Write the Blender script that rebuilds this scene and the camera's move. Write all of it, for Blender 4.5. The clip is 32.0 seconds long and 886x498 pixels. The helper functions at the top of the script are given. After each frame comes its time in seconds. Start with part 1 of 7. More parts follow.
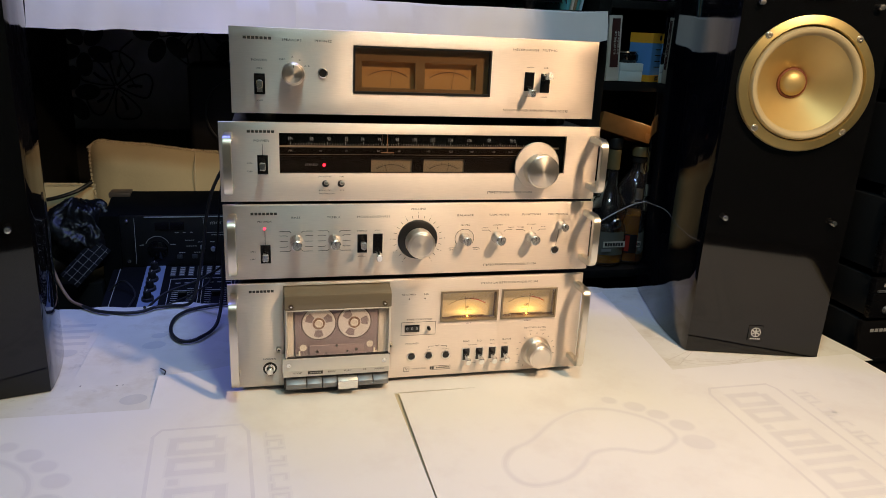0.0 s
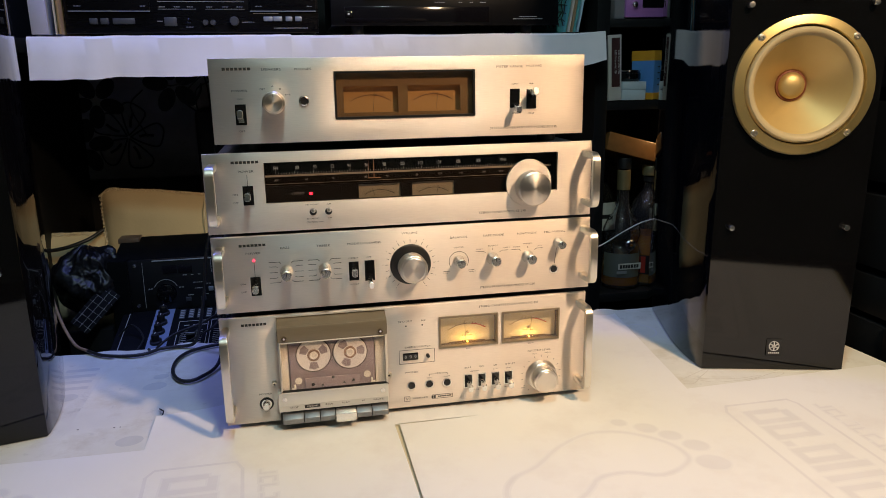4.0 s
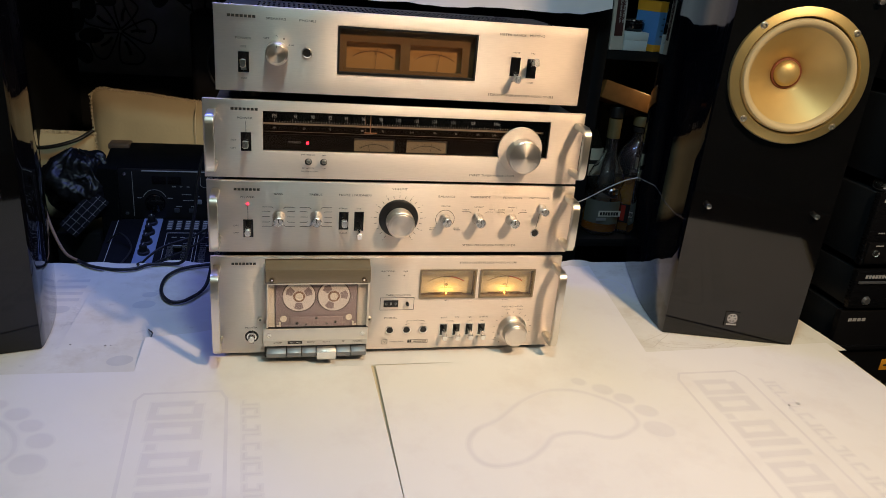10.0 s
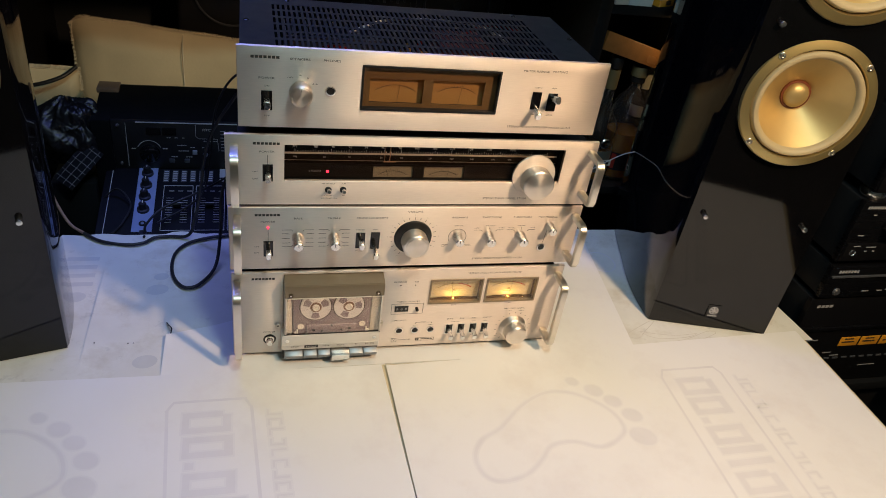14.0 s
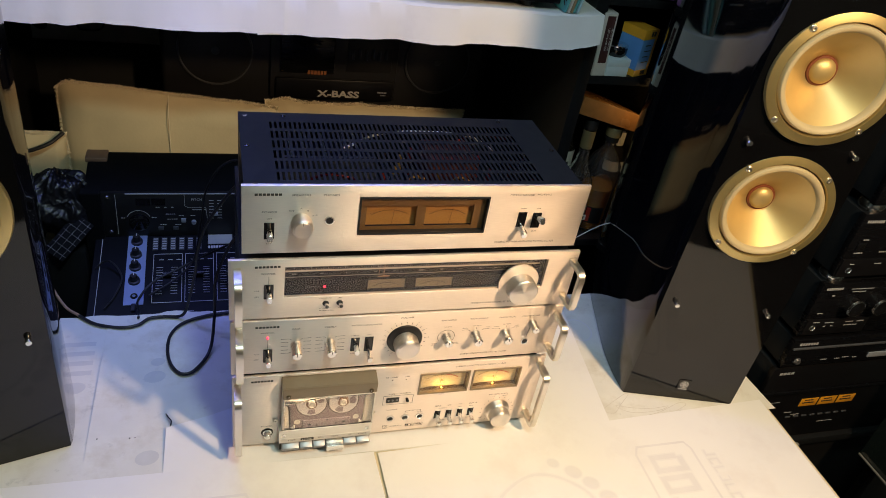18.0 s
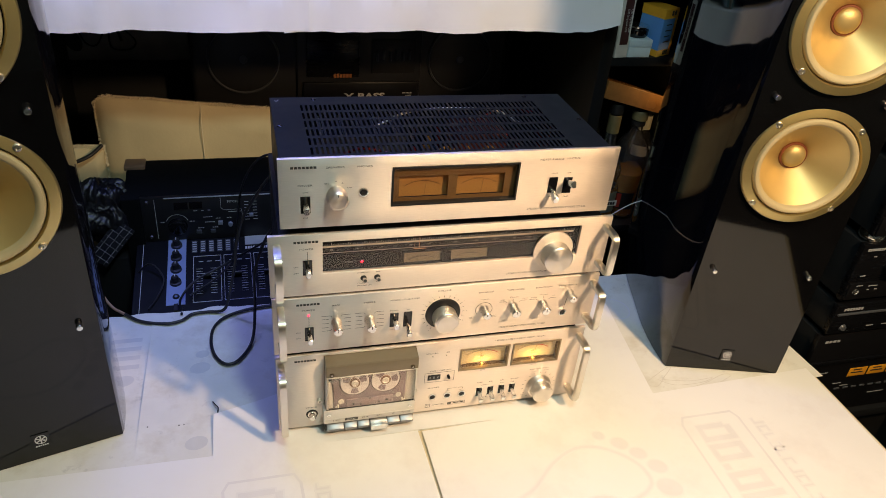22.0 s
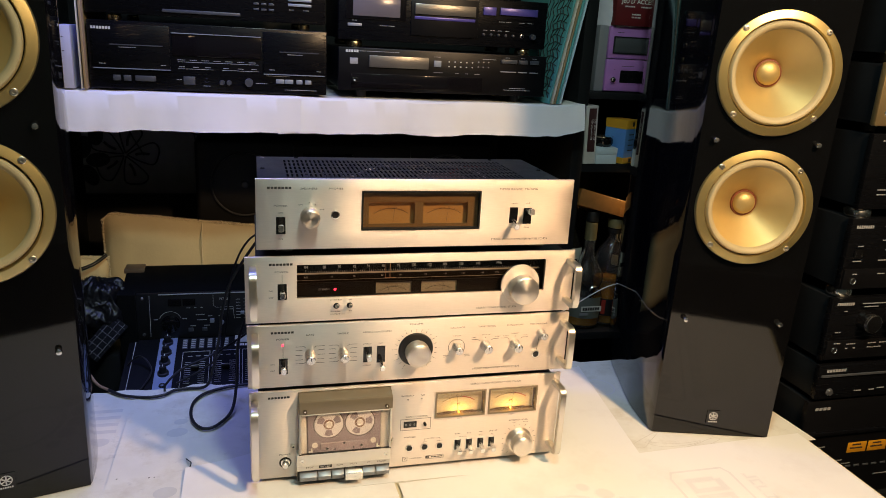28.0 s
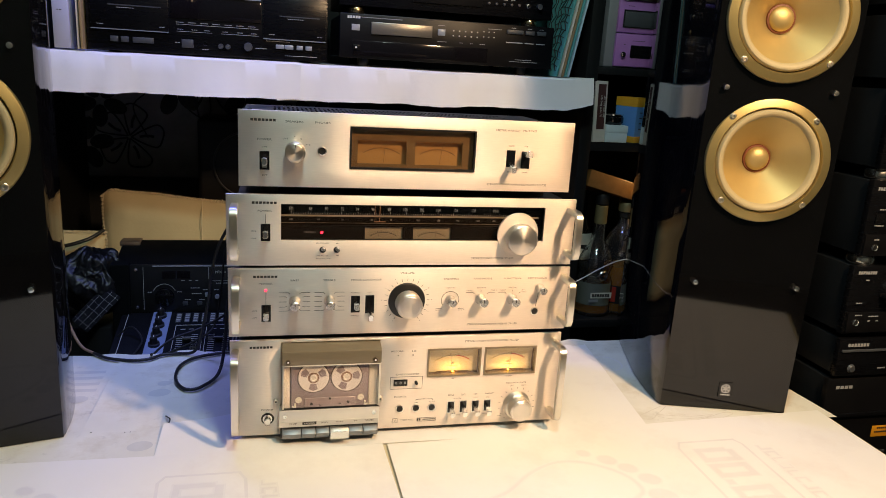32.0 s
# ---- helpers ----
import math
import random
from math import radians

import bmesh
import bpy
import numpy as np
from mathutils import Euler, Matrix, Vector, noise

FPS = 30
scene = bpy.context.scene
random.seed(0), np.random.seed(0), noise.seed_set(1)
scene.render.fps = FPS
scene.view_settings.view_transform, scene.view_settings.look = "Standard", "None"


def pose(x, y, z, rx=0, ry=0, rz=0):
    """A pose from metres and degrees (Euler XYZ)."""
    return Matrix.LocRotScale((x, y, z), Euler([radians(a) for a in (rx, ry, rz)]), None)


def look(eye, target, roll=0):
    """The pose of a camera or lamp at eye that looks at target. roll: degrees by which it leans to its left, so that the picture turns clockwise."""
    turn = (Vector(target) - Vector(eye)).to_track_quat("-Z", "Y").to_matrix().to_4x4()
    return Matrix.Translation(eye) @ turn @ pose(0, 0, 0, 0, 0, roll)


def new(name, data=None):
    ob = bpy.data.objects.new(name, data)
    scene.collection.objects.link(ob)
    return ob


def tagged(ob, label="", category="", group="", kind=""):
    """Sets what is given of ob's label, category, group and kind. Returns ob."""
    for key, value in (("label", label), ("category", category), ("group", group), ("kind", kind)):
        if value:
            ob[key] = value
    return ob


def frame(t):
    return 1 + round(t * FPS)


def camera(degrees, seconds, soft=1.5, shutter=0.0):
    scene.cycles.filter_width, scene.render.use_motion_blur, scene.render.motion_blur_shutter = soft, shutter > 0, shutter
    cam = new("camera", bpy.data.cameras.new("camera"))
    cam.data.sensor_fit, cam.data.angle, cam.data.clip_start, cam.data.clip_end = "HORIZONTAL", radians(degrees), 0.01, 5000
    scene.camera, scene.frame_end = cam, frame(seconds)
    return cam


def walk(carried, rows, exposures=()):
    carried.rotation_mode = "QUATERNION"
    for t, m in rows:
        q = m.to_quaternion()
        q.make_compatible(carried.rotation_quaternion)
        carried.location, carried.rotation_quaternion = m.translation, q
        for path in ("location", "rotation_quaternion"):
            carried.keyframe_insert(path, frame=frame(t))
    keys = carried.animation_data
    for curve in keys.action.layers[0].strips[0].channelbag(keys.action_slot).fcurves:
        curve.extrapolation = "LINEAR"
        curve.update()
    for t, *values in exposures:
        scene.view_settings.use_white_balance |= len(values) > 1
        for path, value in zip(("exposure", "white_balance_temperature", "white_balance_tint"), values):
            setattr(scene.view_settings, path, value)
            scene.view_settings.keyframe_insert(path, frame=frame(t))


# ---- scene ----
cam = camera(63.03, 32.0, 0.65)
PATH = [
    (0, (0.0545, -0.8450, 0.4481), (0.2836, 0.0837, 0.1565), 2.70),
    (0.5, (0.0675, -0.8500, 0.4480), (0.2842, 0.0871, 0.1744), 3.73),
    (1, (0.0674, -0.8437, 0.4449), (0.2773, 0.0995, 0.1875), 3.14),
    (1.5, (0.0704, -0.8429, 0.4444), (0.2810, 0.0971, 0.1761), 3.11),
    (2, (0.0700, -0.8413, 0.4461), (0.2847, 0.0936, 0.1635), 3.57),
    (2.5, (0.0692, -0.8424, 0.4491), (0.2894, 0.0902, 0.1630), 3.26),
    (4.5, (0.1099, -0.8412, 0.4203), (0.2922, 0.1145, 0.1893), -1.57),
    (5, (0.1091, -0.8406, 0.4228), (0.3001, 0.1115, 0.1838), -1.05),
    (5.5, (0.1109, -0.8392, 0.4237), (0.3011, 0.1103, 0.1742), -0.39),
    (6, (0.1151, -0.8407, 0.4273), (0.2935, 0.1066, 0.1614), 1.29),
    (6.5, (0.1157, -0.8433, 0.4281), (0.2979, 0.0999, 0.1501), 1.52),
    (7, (0.1159, -0.8377, 0.4289), (0.2924, 0.1038, 0.1419), 1.66),
    (7.5, (0.1131, -0.8372, 0.4308), (0.2884, 0.1026, 0.1374), 1.65),
    (8, (0.1078, -0.8406, 0.4372), (0.2901, 0.0966, 0.1400), 1.98),
    (8.5, (0.1069, -0.8400, 0.4431), (0.2910, 0.0979, 0.1488), 2.01),
    (9, (0.0998, -0.8410, 0.4591), (0.2926, 0.0915, 0.1537), 2.79),
    (9.5, (0.0989, -0.8451, 0.4800), (0.2945, 0.0767, 0.1454), 3.71),
    (10, (0.0931, -0.8520, 0.5048), (0.3031, 0.0523, 0.1331), 5.01),
    (10.5, (0.0881, -0.8535, 0.5310), (0.3016, 0.0323, 0.1189), 5.96),
    (11, (0.0773, -0.8487, 0.5562), (0.2869, 0.0160, 0.0997), 6.25),
    (11.5, (0.0695, -0.8356, 0.5976), (0.2666, 0.0142, 0.1088), 7.05),
    (12, (0.0587, -0.8181, 0.6239), (0.2705, 0.0139, 0.1111), 7.78),
    (12.5, (0.0545, -0.8102, 0.6346), (0.2755, 0.0089, 0.1054), 7.94),
    (13, (0.0437, -0.8043, 0.6642), (0.2855, 0.0115, 0.1390), 8.51),
    (13.5, (0.0352, -0.7867, 0.6872), (0.2844, 0.0203, 0.1520), 8.77),
    (15.5, (0.0035, -0.7370, 0.7839), (0.3025, 0.0298, 0.2158), 11.54),
    (16, (0.0020, -0.7328, 0.8099), (0.3115, 0.0367, 0.2513), 12.77),
    (16.5, (-0.0001, -0.7272, 0.8292), (0.3092, 0.0452, 0.2745), 12.26),
    (17, (0.0011, -0.7169, 0.8427), (0.3084, 0.0484, 0.2772), 11.19),
    (17.5, (-0.0050, -0.7178, 0.8571), (0.2937, 0.0522, 0.2933), 11.30),
    (18, (-0.0100, -0.7152, 0.8638), (0.2843, 0.0599, 0.3047), 10.52),
    (18.5, (-0.0061, -0.7076, 0.8670), (0.2834, 0.0691, 0.3075), 10.36),
    (19, (-0.0075, -0.7077, 0.8658), (0.2796, 0.0708, 0.3077), 10.00),
    (19.5, (-0.0088, -0.7178, 0.8622), (0.2725, 0.0652, 0.3075), 9.28),
    (20, (-0.0106, -0.7252, 0.8552), (0.2640, 0.0669, 0.3100), 8.45),
    (20.5, (-0.0090, -0.7329, 0.8432), (0.2610, 0.0640, 0.3027), 7.49),
    (21, (-0.0126, -0.7393, 0.8333), (0.2477, 0.0606, 0.2926), 6.62),
    (21.5, (-0.0211, -0.7439, 0.8289), (0.2370, 0.0561, 0.2873), 6.17),
    (22, (-0.0200, -0.7590, 0.8145), (0.2346, 0.0432, 0.2745), 5.73),
    (22.5, (-0.0149, -0.7845, 0.7975), (0.2418, 0.0282, 0.2745), 5.28),
    (23, (-0.0230, -0.8238, 0.7786), (0.2427, 0.0201, 0.3126), 5.59),
    (23.5, (-0.0225, -0.8539, 0.7626), (0.2555, 0.0022, 0.3270), 6.85),
    (24, (-0.0163, -0.8709, 0.7513), (0.2412, -0.0014, 0.3299), 6.83),
    (24.5, (-0.0143, -0.8782, 0.7353), (0.2204, 0.0017, 0.3220), 6.42),
    (26.5, (0.0038, -0.9028, 0.6708), (0.2324, 0.0195, 0.3593), 5.03),
    (27, (0.0079, -0.9098, 0.6531), (0.2531, 0.0120, 0.3529), 4.93),
    (27.5, (0.0130, -0.9126, 0.6367), (0.2566, 0.0132, 0.3475), 3.77),
    (28, (0.0123, -0.9171, 0.6272), (0.2637, 0.0078, 0.3419), 3.25),
    (28.5, (0.0151, -0.9193, 0.6064), (0.2787, 0.0041, 0.3274), 3.51),
    (29, (0.0274, -0.9178, 0.5806), (0.2843, 0.0069, 0.2995), 3.67),
    (29.5, (0.0314, -0.9167, 0.5636), (0.2839, 0.0099, 0.2848), 3.57),
    (30, (0.0360, -0.9105, 0.5476), (0.2856, 0.0157, 0.2653), 4.02),
    (30.5, (0.0427, -0.9104, 0.5369), (0.2840, 0.0170, 0.2509), 3.13),
    (31, (0.0438, -0.9083, 0.5205), (0.2901, 0.0195, 0.2404), 4.00),
    (31.5, (0.0544, -0.9120, 0.5086), (0.2965, 0.0242, 0.2537), 3.72),
    (32, (0.0576, -0.9091, 0.5083), (0.2836, 0.0327, 0.2595), 3.47),
]
walk(cam, [(t, look(eye, target, roll)) for t, eye, target, roll in PATH], ((0.0, -0.33, 6430, 9), (5.0, -0.33, 6420, 9), (8.0, -0.37, 6280, 8.5), (13.0, -0.44, 6280, 8.5), (16.0, -0.30, 6450, 7), (19.0, -0.05, 6800, 7), (24.0, -0.02, 6900, 8), (27.0, 0.02, 7100, 9), (32.0, 0.02, 6900, 9)))

# ---------- light ----------
world = bpy.data.worlds.new("room_dark")
scene.world = world
world.use_nodes = True
world.node_tree.nodes["Background"].inputs[0].default_value = (0.30, 0.34, 0.42, 1)
world.node_tree.nodes["Background"].inputs[1].default_value = 0.05


def area_lamp(name, eye, target, size, watts, colour, size_y=None):
    d = bpy.data.lights.new(name, "AREA")
    d.energy, d.color, d.size = watts, colour, size
    if size_y:
        d.shape, d.size_y = "RECTANGLE", size_y
    ob = new(name, d)
    ob.matrix_world = look(eye, target)
    return ob


# small warm lamp beside the rack, cool ceiling lamp, blue light strip overhead, unseen warm lamp added at the bottle
# cabinet
warm = area_lamp("warm_lamp", (0.80, -0.85, 1.15), (0.50, -0.05, 0.06), 0.10, 7.8, (1.0, 0.68, 0.40))
warm.data.spread = radians(106)
d = bpy.data.lights.new("ceiling_lamp", "POINT")
d.energy, d.color, d.shadow_soft_size = 23.5, (0.74, 1.0, 0.97), 0.06
new("ceiling_lamp", d).location = (0.22, -0.60, 1.50)
blue = area_lamp("blue_strip", (-0.02, 0.36, 1.05), (-0.10, 0.24, 0.0), 0.90, 3.7, (0.20, 0.25, 1.0), 0.04)
blue.data.spread = radians(130)

# unseen lamp, assumed here to brighten the plank end and the bottles
area_lamp("unseen_cabinet_lamp", (0.953, 0.588, 0.335), (0.89, 0.66, 0.22), 0.03, 0.20, (1.0, 0.62, 0.25))


# ---------- materials ----------
def mat(name, colour, rough=0.5, metal=0.0, vary=0.12, scale=30.0, bump=0.0, bump_scale=None, stretch=(1, 1, 1),
        coat=0.0, aniso=0.0, tangent=None, spec=None, fine=0.0):
    m = bpy.data.materials.new(name)
    m.use_nodes = True
    nt = m.node_tree
    b = nt.nodes["Principled BSDF"]
    b.inputs["Base Color"].default_value = (*colour, 1)
    b.inputs["Roughness"].default_value = rough
    b.inputs["Metallic"].default_value = metal
    b.inputs["Coat Weight"].default_value = coat
    b.inputs["Coat Roughness"].default_value = 0.05
    if spec is not None:
        b.inputs["Specular IOR Level"].default_value = spec
    geo = nt.nodes.new("ShaderNodeNewGeometry")
    mp = nt.nodes.new("ShaderNodeMapping")
    mp.inputs["Scale"].default_value = stretch
    nt.links.new(geo.outputs["Position"], mp.inputs["Vector"])
    if vary:
        n1 = nt.nodes.new("ShaderNodeTexNoise")
        n1.inputs["Scale"].default_value = scale
        n1.inputs["Detail"].default_value = 8
        nt.links.new(mp.outputs[0], n1.inputs["Vector"])
        ramp = nt.nodes.new("ShaderNodeMapRange")
        ramp.inputs[3].default_value, ramp.inputs[4].default_value = 1 - vary, 1 + vary
        nt.links.new(n1.outputs[0], ramp.inputs[0])
        mul = nt.nodes.new("ShaderNodeVectorMath")
        mul.operation = "SCALE"
        mul.inputs[0].default_value = colour
        nt.links.new(ramp.outputs[0], mul.inputs["Scale"])
        nt.links.new(mul.outputs[0], b.inputs["Base Color"])
        n2 = nt.nodes.new("ShaderNodeTexNoise")
        n2.inputs["Scale"].default_value = scale * 0.3
        n2.inputs["Detail"].default_value = 4
        nt.links.new(mp.outputs[0], n2.inputs["Vector"])
        rr = nt.nodes.new("ShaderNodeMapRange")
        rr.inputs[3].default_value, rr.inputs[4].default_value = rough * (1 - vary), min(1, rough * (1 + vary))
        nt.links.new(n2.outputs[0], rr.inputs[0])
        nt.links.new(rr.outputs[0], b.inputs["Roughness"])
    if bump:
        n3 = nt.nodes.new("ShaderNodeTexNoise")
        n3.inputs["Scale"].default_value = bump_scale or scale
        n3.inputs["Detail"].default_value = 6
        nt.links.new(mp.outputs[0], n3.inputs["Vector"])
        bp = nt.nodes.new("ShaderNodeBump")
        bp.inputs["Strength"].default_value = bump
        bp.inputs["Distance"].default_value = 0.002
        nt.links.new(n3.outputs[0], bp.inputs["Height"])
        nt.links.new(bp.outputs[0], b.inputs["Normal"])
    if aniso:
        b.inputs["Anisotropic"].default_value = aniso
        tv = nt.nodes.new("ShaderNodeCombineXYZ")
        for i in range(3):
            tv.inputs[i].default_value = tangent[i]
        nt.links.new(tv.outputs[0], b.inputs["Tangent"])
    return m


def glow(name, colour, strength):
    m = bpy.data.materials.new(name)
    m.use_nodes = True
    b = m.node_tree.nodes["Principled BSDF"]
    b.inputs["Base Color"].default_value = (*colour, 1)
    b.inputs["Emission Color"].default_value = (*colour, 1)
    b.inputs["Emission Strength"].default_value = strength
    return m


def glass(name, colour=(1, 1, 1), rough=0.0, ior=1.45, clear=1.0):
    m = bpy.data.materials.new(name)
    m.use_nodes = True
    b = m.node_tree.nodes["Principled BSDF"]
    b.inputs["Base Color"].default_value = (*colour, 1)
    b.inputs["Roughness"].default_value = rough
    b.inputs["Transmission Weight"].default_value = clear
    b.inputs["IOR"].default_value = ior
    return m


ALU = mat("brushed_aluminium", (0.775, 0.695, 0.64), 0.43, 1.0, 0.09, 60, 0.20, 260, (1.2, 1, 22), aniso=0.95, tangent=(0, 0, 1))
ALU_EDGE = mat("satin_aluminium", (0.78, 0.73, 0.65), 0.32, 1.0, 0.06, 80)
KNOB = mat("spun_aluminium", (0.84, 0.77, 0.70), 0.42, 1.0, 0.06, 90)
kn = KNOB.node_tree.nodes.new("ShaderNodeTangent")
kn.direction_type, kn.axis = "RADIAL", "Y"
kb = KNOB.node_tree.nodes["Principled BSDF"]
KNOB.node_tree.links.new(kn.outputs[0], kb.inputs["Tangent"])
kb.inputs["Anisotropic"].default_value = 0.65
kb.inputs["Anisotropic Rotation"].default_value = 0.25
POLISHED = mat("polished_aluminium", (0.86, 0.83, 0.79), 0.27, 1.0, 0.05, 80)
CHROME = mat("chrome", (0.84, 0.83, 0.82), 0.24, 1.0, 0.04, 60)
BLACK_METAL = mat("black_painted_steel", (0.006, 0.008, 0.011), 0.42, 0.0, 0.25, 120, 0.05, 900, spec=0.26)
BLACK = mat("black_plastic", (0.010, 0.010, 0.011), 0.45, 0.0, 0.2, 90, 0.03, 600)
BLACK_GLOSS = mat("black_gloss_plastic", (0.006, 0.006, 0.007), 0.10, 0.0, 0.25, 40)
PIANO = mat("black_piano_lacquer", (0.003, 0.003, 0.0035), 0.05, 0.0, 0.3, 14, spec=0.5)
INK = mat("dark_grey_ink", (0.028, 0.027, 0.026), 0.6, 0.0, 0.1, 200)
WHITE_INK = mat("pale_ink", (0.62, 0.62, 0.60), 0.6, 0.0, 0.1, 200)
DIM_INK = mat("grey_ink", (0.34, 0.35, 0.37), 0.6, 0.0, 0.1, 200)
PAPER = mat("white_paper", (0.80, 0.79, 0.77), 0.75, 0.0, 0.04, 9, 0.4, 16, spec=0.3)
PAPER_OLD = mat("worn_white_paper", (0.72, 0.71, 0.65), 0.75, 0.0, 0.17, 13, 0.7, 22, spec=0.3)


def stain(m, colour, scale, lo, hi, most):
    """Soft blotches of another colour laid over a material's own."""
    nt = m.node_tree
    b = nt.nodes["Principled BSDF"]
    src = b.inputs["Base Color"].links[0].from_socket
    geo = nt.nodes.new("ShaderNodeNewGeometry")
    n = nt.nodes.new("ShaderNodeTexNoise")
    n.inputs["Scale"].default_value, n.inputs["Detail"].default_value, n.inputs["Roughness"].default_value = scale, 7, 0.65
    r = nt.nodes.new("ShaderNodeMapRange")
    r.inputs[1].default_value, r.inputs[2].default_value, r.inputs[3].default_value, r.inputs[4].default_value = lo, hi, 0.0, most
    mx = nt.nodes.new("ShaderNodeMix")
    mx.data_type = "RGBA"
    mx.inputs[7].default_value = (*colour, 1)
    nt.links.new(geo.outputs["Position"], n.inputs["Vector"])
    nt.links.new(n.outputs[0], r.inputs[0])
    nt.links.new(r.outputs[0], mx.inputs[0])
    nt.links.new(src, mx.inputs[6])
    nt.links.new(mx.outputs[2], b.inputs["Base Color"])


stain(PAPER_OLD, (0.50, 0.45, 0.34), 14, 0.50, 0.72, 0.55)
stain(PAPER_OLD, (0.36, 0.36, 0.34), 42, 0.60, 0.75, 0.5)
stain(PAPER, (0.68, 0.64, 0.62), 7, 0.52, 0.72, 0.5)
PRINT = mat("faint_grey_print", (0.725, 0.71, 0.71), 0.75, 0.0, 0.06, 30, 0.4, 16, spec=0.3)
PRINT_EDGE = mat("fading_grey_print", (0.765, 0.755, 0.745), 0.75, 0.0, 0.05, 30, 0.4, 16, spec=0.3)
TABLE = mat("cream_table_top", (0.62, 0.54, 0.36), 0.5, 0.0, 0.1, 25, 0.05, 60)
DARK_WOOD = mat("black_stained_wood", (0.010, 0.0105, 0.0115), 0.5, 0.0, 0.3, 30, 0.05, 60, (1, 1, 0.2), spec=0.2)
CONE = mat("champagne_cone", (0.54, 0.41, 0.18), 0.47, 0.7, 0.06, 50)
FLANGE = mat("champagne_metal_ring", (0.56, 0.45, 0.20), 0.34, 0.85, 0.05, 60)
RUBBER = mat("beige_rubber_surround", (0.42, 0.345, 0.20), 0.5, 0.0, 0.06, 60)
CAP_RING = mat("dark_red_ring", (0.16, 0.045, 0.016), 0.5, 0.0, 0.1, 60)


def pane_glass(name, tint):
    """A thin flat pane: clear with a tint, and glossier the flatter one looks at it."""
    m = bpy.data.materials.new(name)
    m.use_nodes = True
    nt = m.node_tree
    nt.nodes.remove(nt.nodes["Principled BSDF"])
    clear, gloss = nt.nodes.new("ShaderNodeBsdfTransparent"), nt.nodes.new("ShaderNodeBsdfGlossy")
    flat, mix = nt.nodes.new("ShaderNodeLayerWeight"), nt.nodes.new("ShaderNodeMixShader")
    power, scale = nt.nodes.new("ShaderNodeMath"), nt.nodes.new("ShaderNodeMath")
    power.operation, scale.operation = "POWER", "MULTIPLY_ADD"
    power.inputs[1].default_value = 5
    scale.inputs[1].default_value, scale.inputs[2].default_value = 0.90, 0.042
    clear.inputs[0].default_value = (*tint, 1)
    gloss.inputs["Roughness"].default_value = 0.02
    nt.links.new(flat.outputs["Facing"], power.inputs[0])
    nt.links.new(power.outputs[0], scale.inputs[0])
    nt.links.new(scale.outputs[0], mix.inputs[0])
    nt.links.new(clear.outputs[0], mix.inputs[1])
    nt.links.new(gloss.outputs[0], mix.inputs[2])
    nt.links.new(mix.outputs[0], nt.nodes["Material Output"].inputs["Surface"])
    return m


GLASS = pane_glass("clear_pane", (0.98, 0.98, 0.98))
SMOKE = glass("tinted_clear_plastic", (0.90, 0.87, 0.83), 0.03)

# ---------- building helpers ----------
PLACED = {}


def thing(name, m=Matrix(), label="", category="", group="", kind=""):
    ob = new(name)
    ob.empty_display_size = 0.02
    ob.matrix_basis = m
    PLACED[ob] = m.copy()
    return tagged(ob, label, category, group, kind)


def part(name, bm, material, parent=None, label="", world=True, smooth=True, angle=35):
    """One mesh object from a bmesh; world: the vertices are in the room's own coordinates."""
    bm.normal_update()
    if smooth:
        for f in bm.faces:
            f.smooth = True
        for e in bm.edges:
            if len(e.link_faces) == 2 and e.calc_face_angle(0) > radians(angle):
                e.smooth = False
    me = bpy.data.meshes.new(name)
    bm.to_mesh(me)
    bm.free()
    me.materials.append(material)
    ob = new(name, me)
    if parent is not None:
        ob.parent = parent
        if world:
            ob.matrix_parent_inverse = PLACED[parent].inverted()
            PLACED[ob] = Matrix()
        else:
            PLACED[ob] = PLACED[parent]
    else:
        PLACED[ob] = Matrix()
    if label:
        ob["label"] = label
    return ob


def bx(bm, x0, x1, y0, y1, z0, z1, bev=0.0, seg=2, m=None):
    new_v = [bm.verts.new((x, y, z)) for z in (z0, z1) for y in (y0, y1) for x in (x0, x1)]
    fs = [bm.faces.new([new_v[i] for i in q]) for q in ((0, 2, 3, 1), (4, 5, 7, 6), (0, 1, 5, 4), (2, 6, 7, 3), (0, 4, 6, 2), (1, 3, 7, 5))]
    if bev:
        es = list({e for f in fs for e in f.edges})
        r = bmesh.ops.bevel(bm, geom=es, offset=bev, segments=seg, affect="EDGES", profile=0.5)
        new_v = list({v for f in r["faces"] for v in f.verts} | {v for v in new_v if v.is_valid})
    if m is not None:
        bmesh.ops.transform(bm, matrix=m, verts=new_v)
    return bm


def box(*a, **k):
    return bx(bmesh.new(), *a, **k)


def lathe(bm, profile, seg=32, m=Matrix()):
    """Turns (radius, height) pairs round the local z axis."""
    rings = []
    for r, h in profile:
        if r < 1e-6:
            rings.append([bm.verts.new(m @ Vector((0, 0, h)))])
        else:
            rings.append([bm.verts.new(m @ Vector((r * math.cos(2 * math.pi * i / seg), r * math.sin(2 * math.pi * i / seg), h))) for i in range(seg)])
    for a, b in zip(rings, rings[1:]):
        for i in range(seg):
            j = (i + 1) % seg
            if len(a) == 1 and len(b) == 1:
                continue
            if len(a) == 1:
                bm.faces.new((a[0], b[j], b[i])) if False else bm.faces.new((a[0], b[i], b[j]))
            elif len(b) == 1:
                bm.faces.new((a[i], b[0], a[j])) if False else bm.faces.new((a[j], a[i], b[0]))
            else:
                bm.faces.new((a[i], a[j], b[j], b[i]))
    bmesh.ops.recalc_face_normals(bm, faces=bm.faces)
    return bm


def turned(profile, seg=32, m=Matrix()):
    return lathe(bmesh.new(), profile, seg, m)


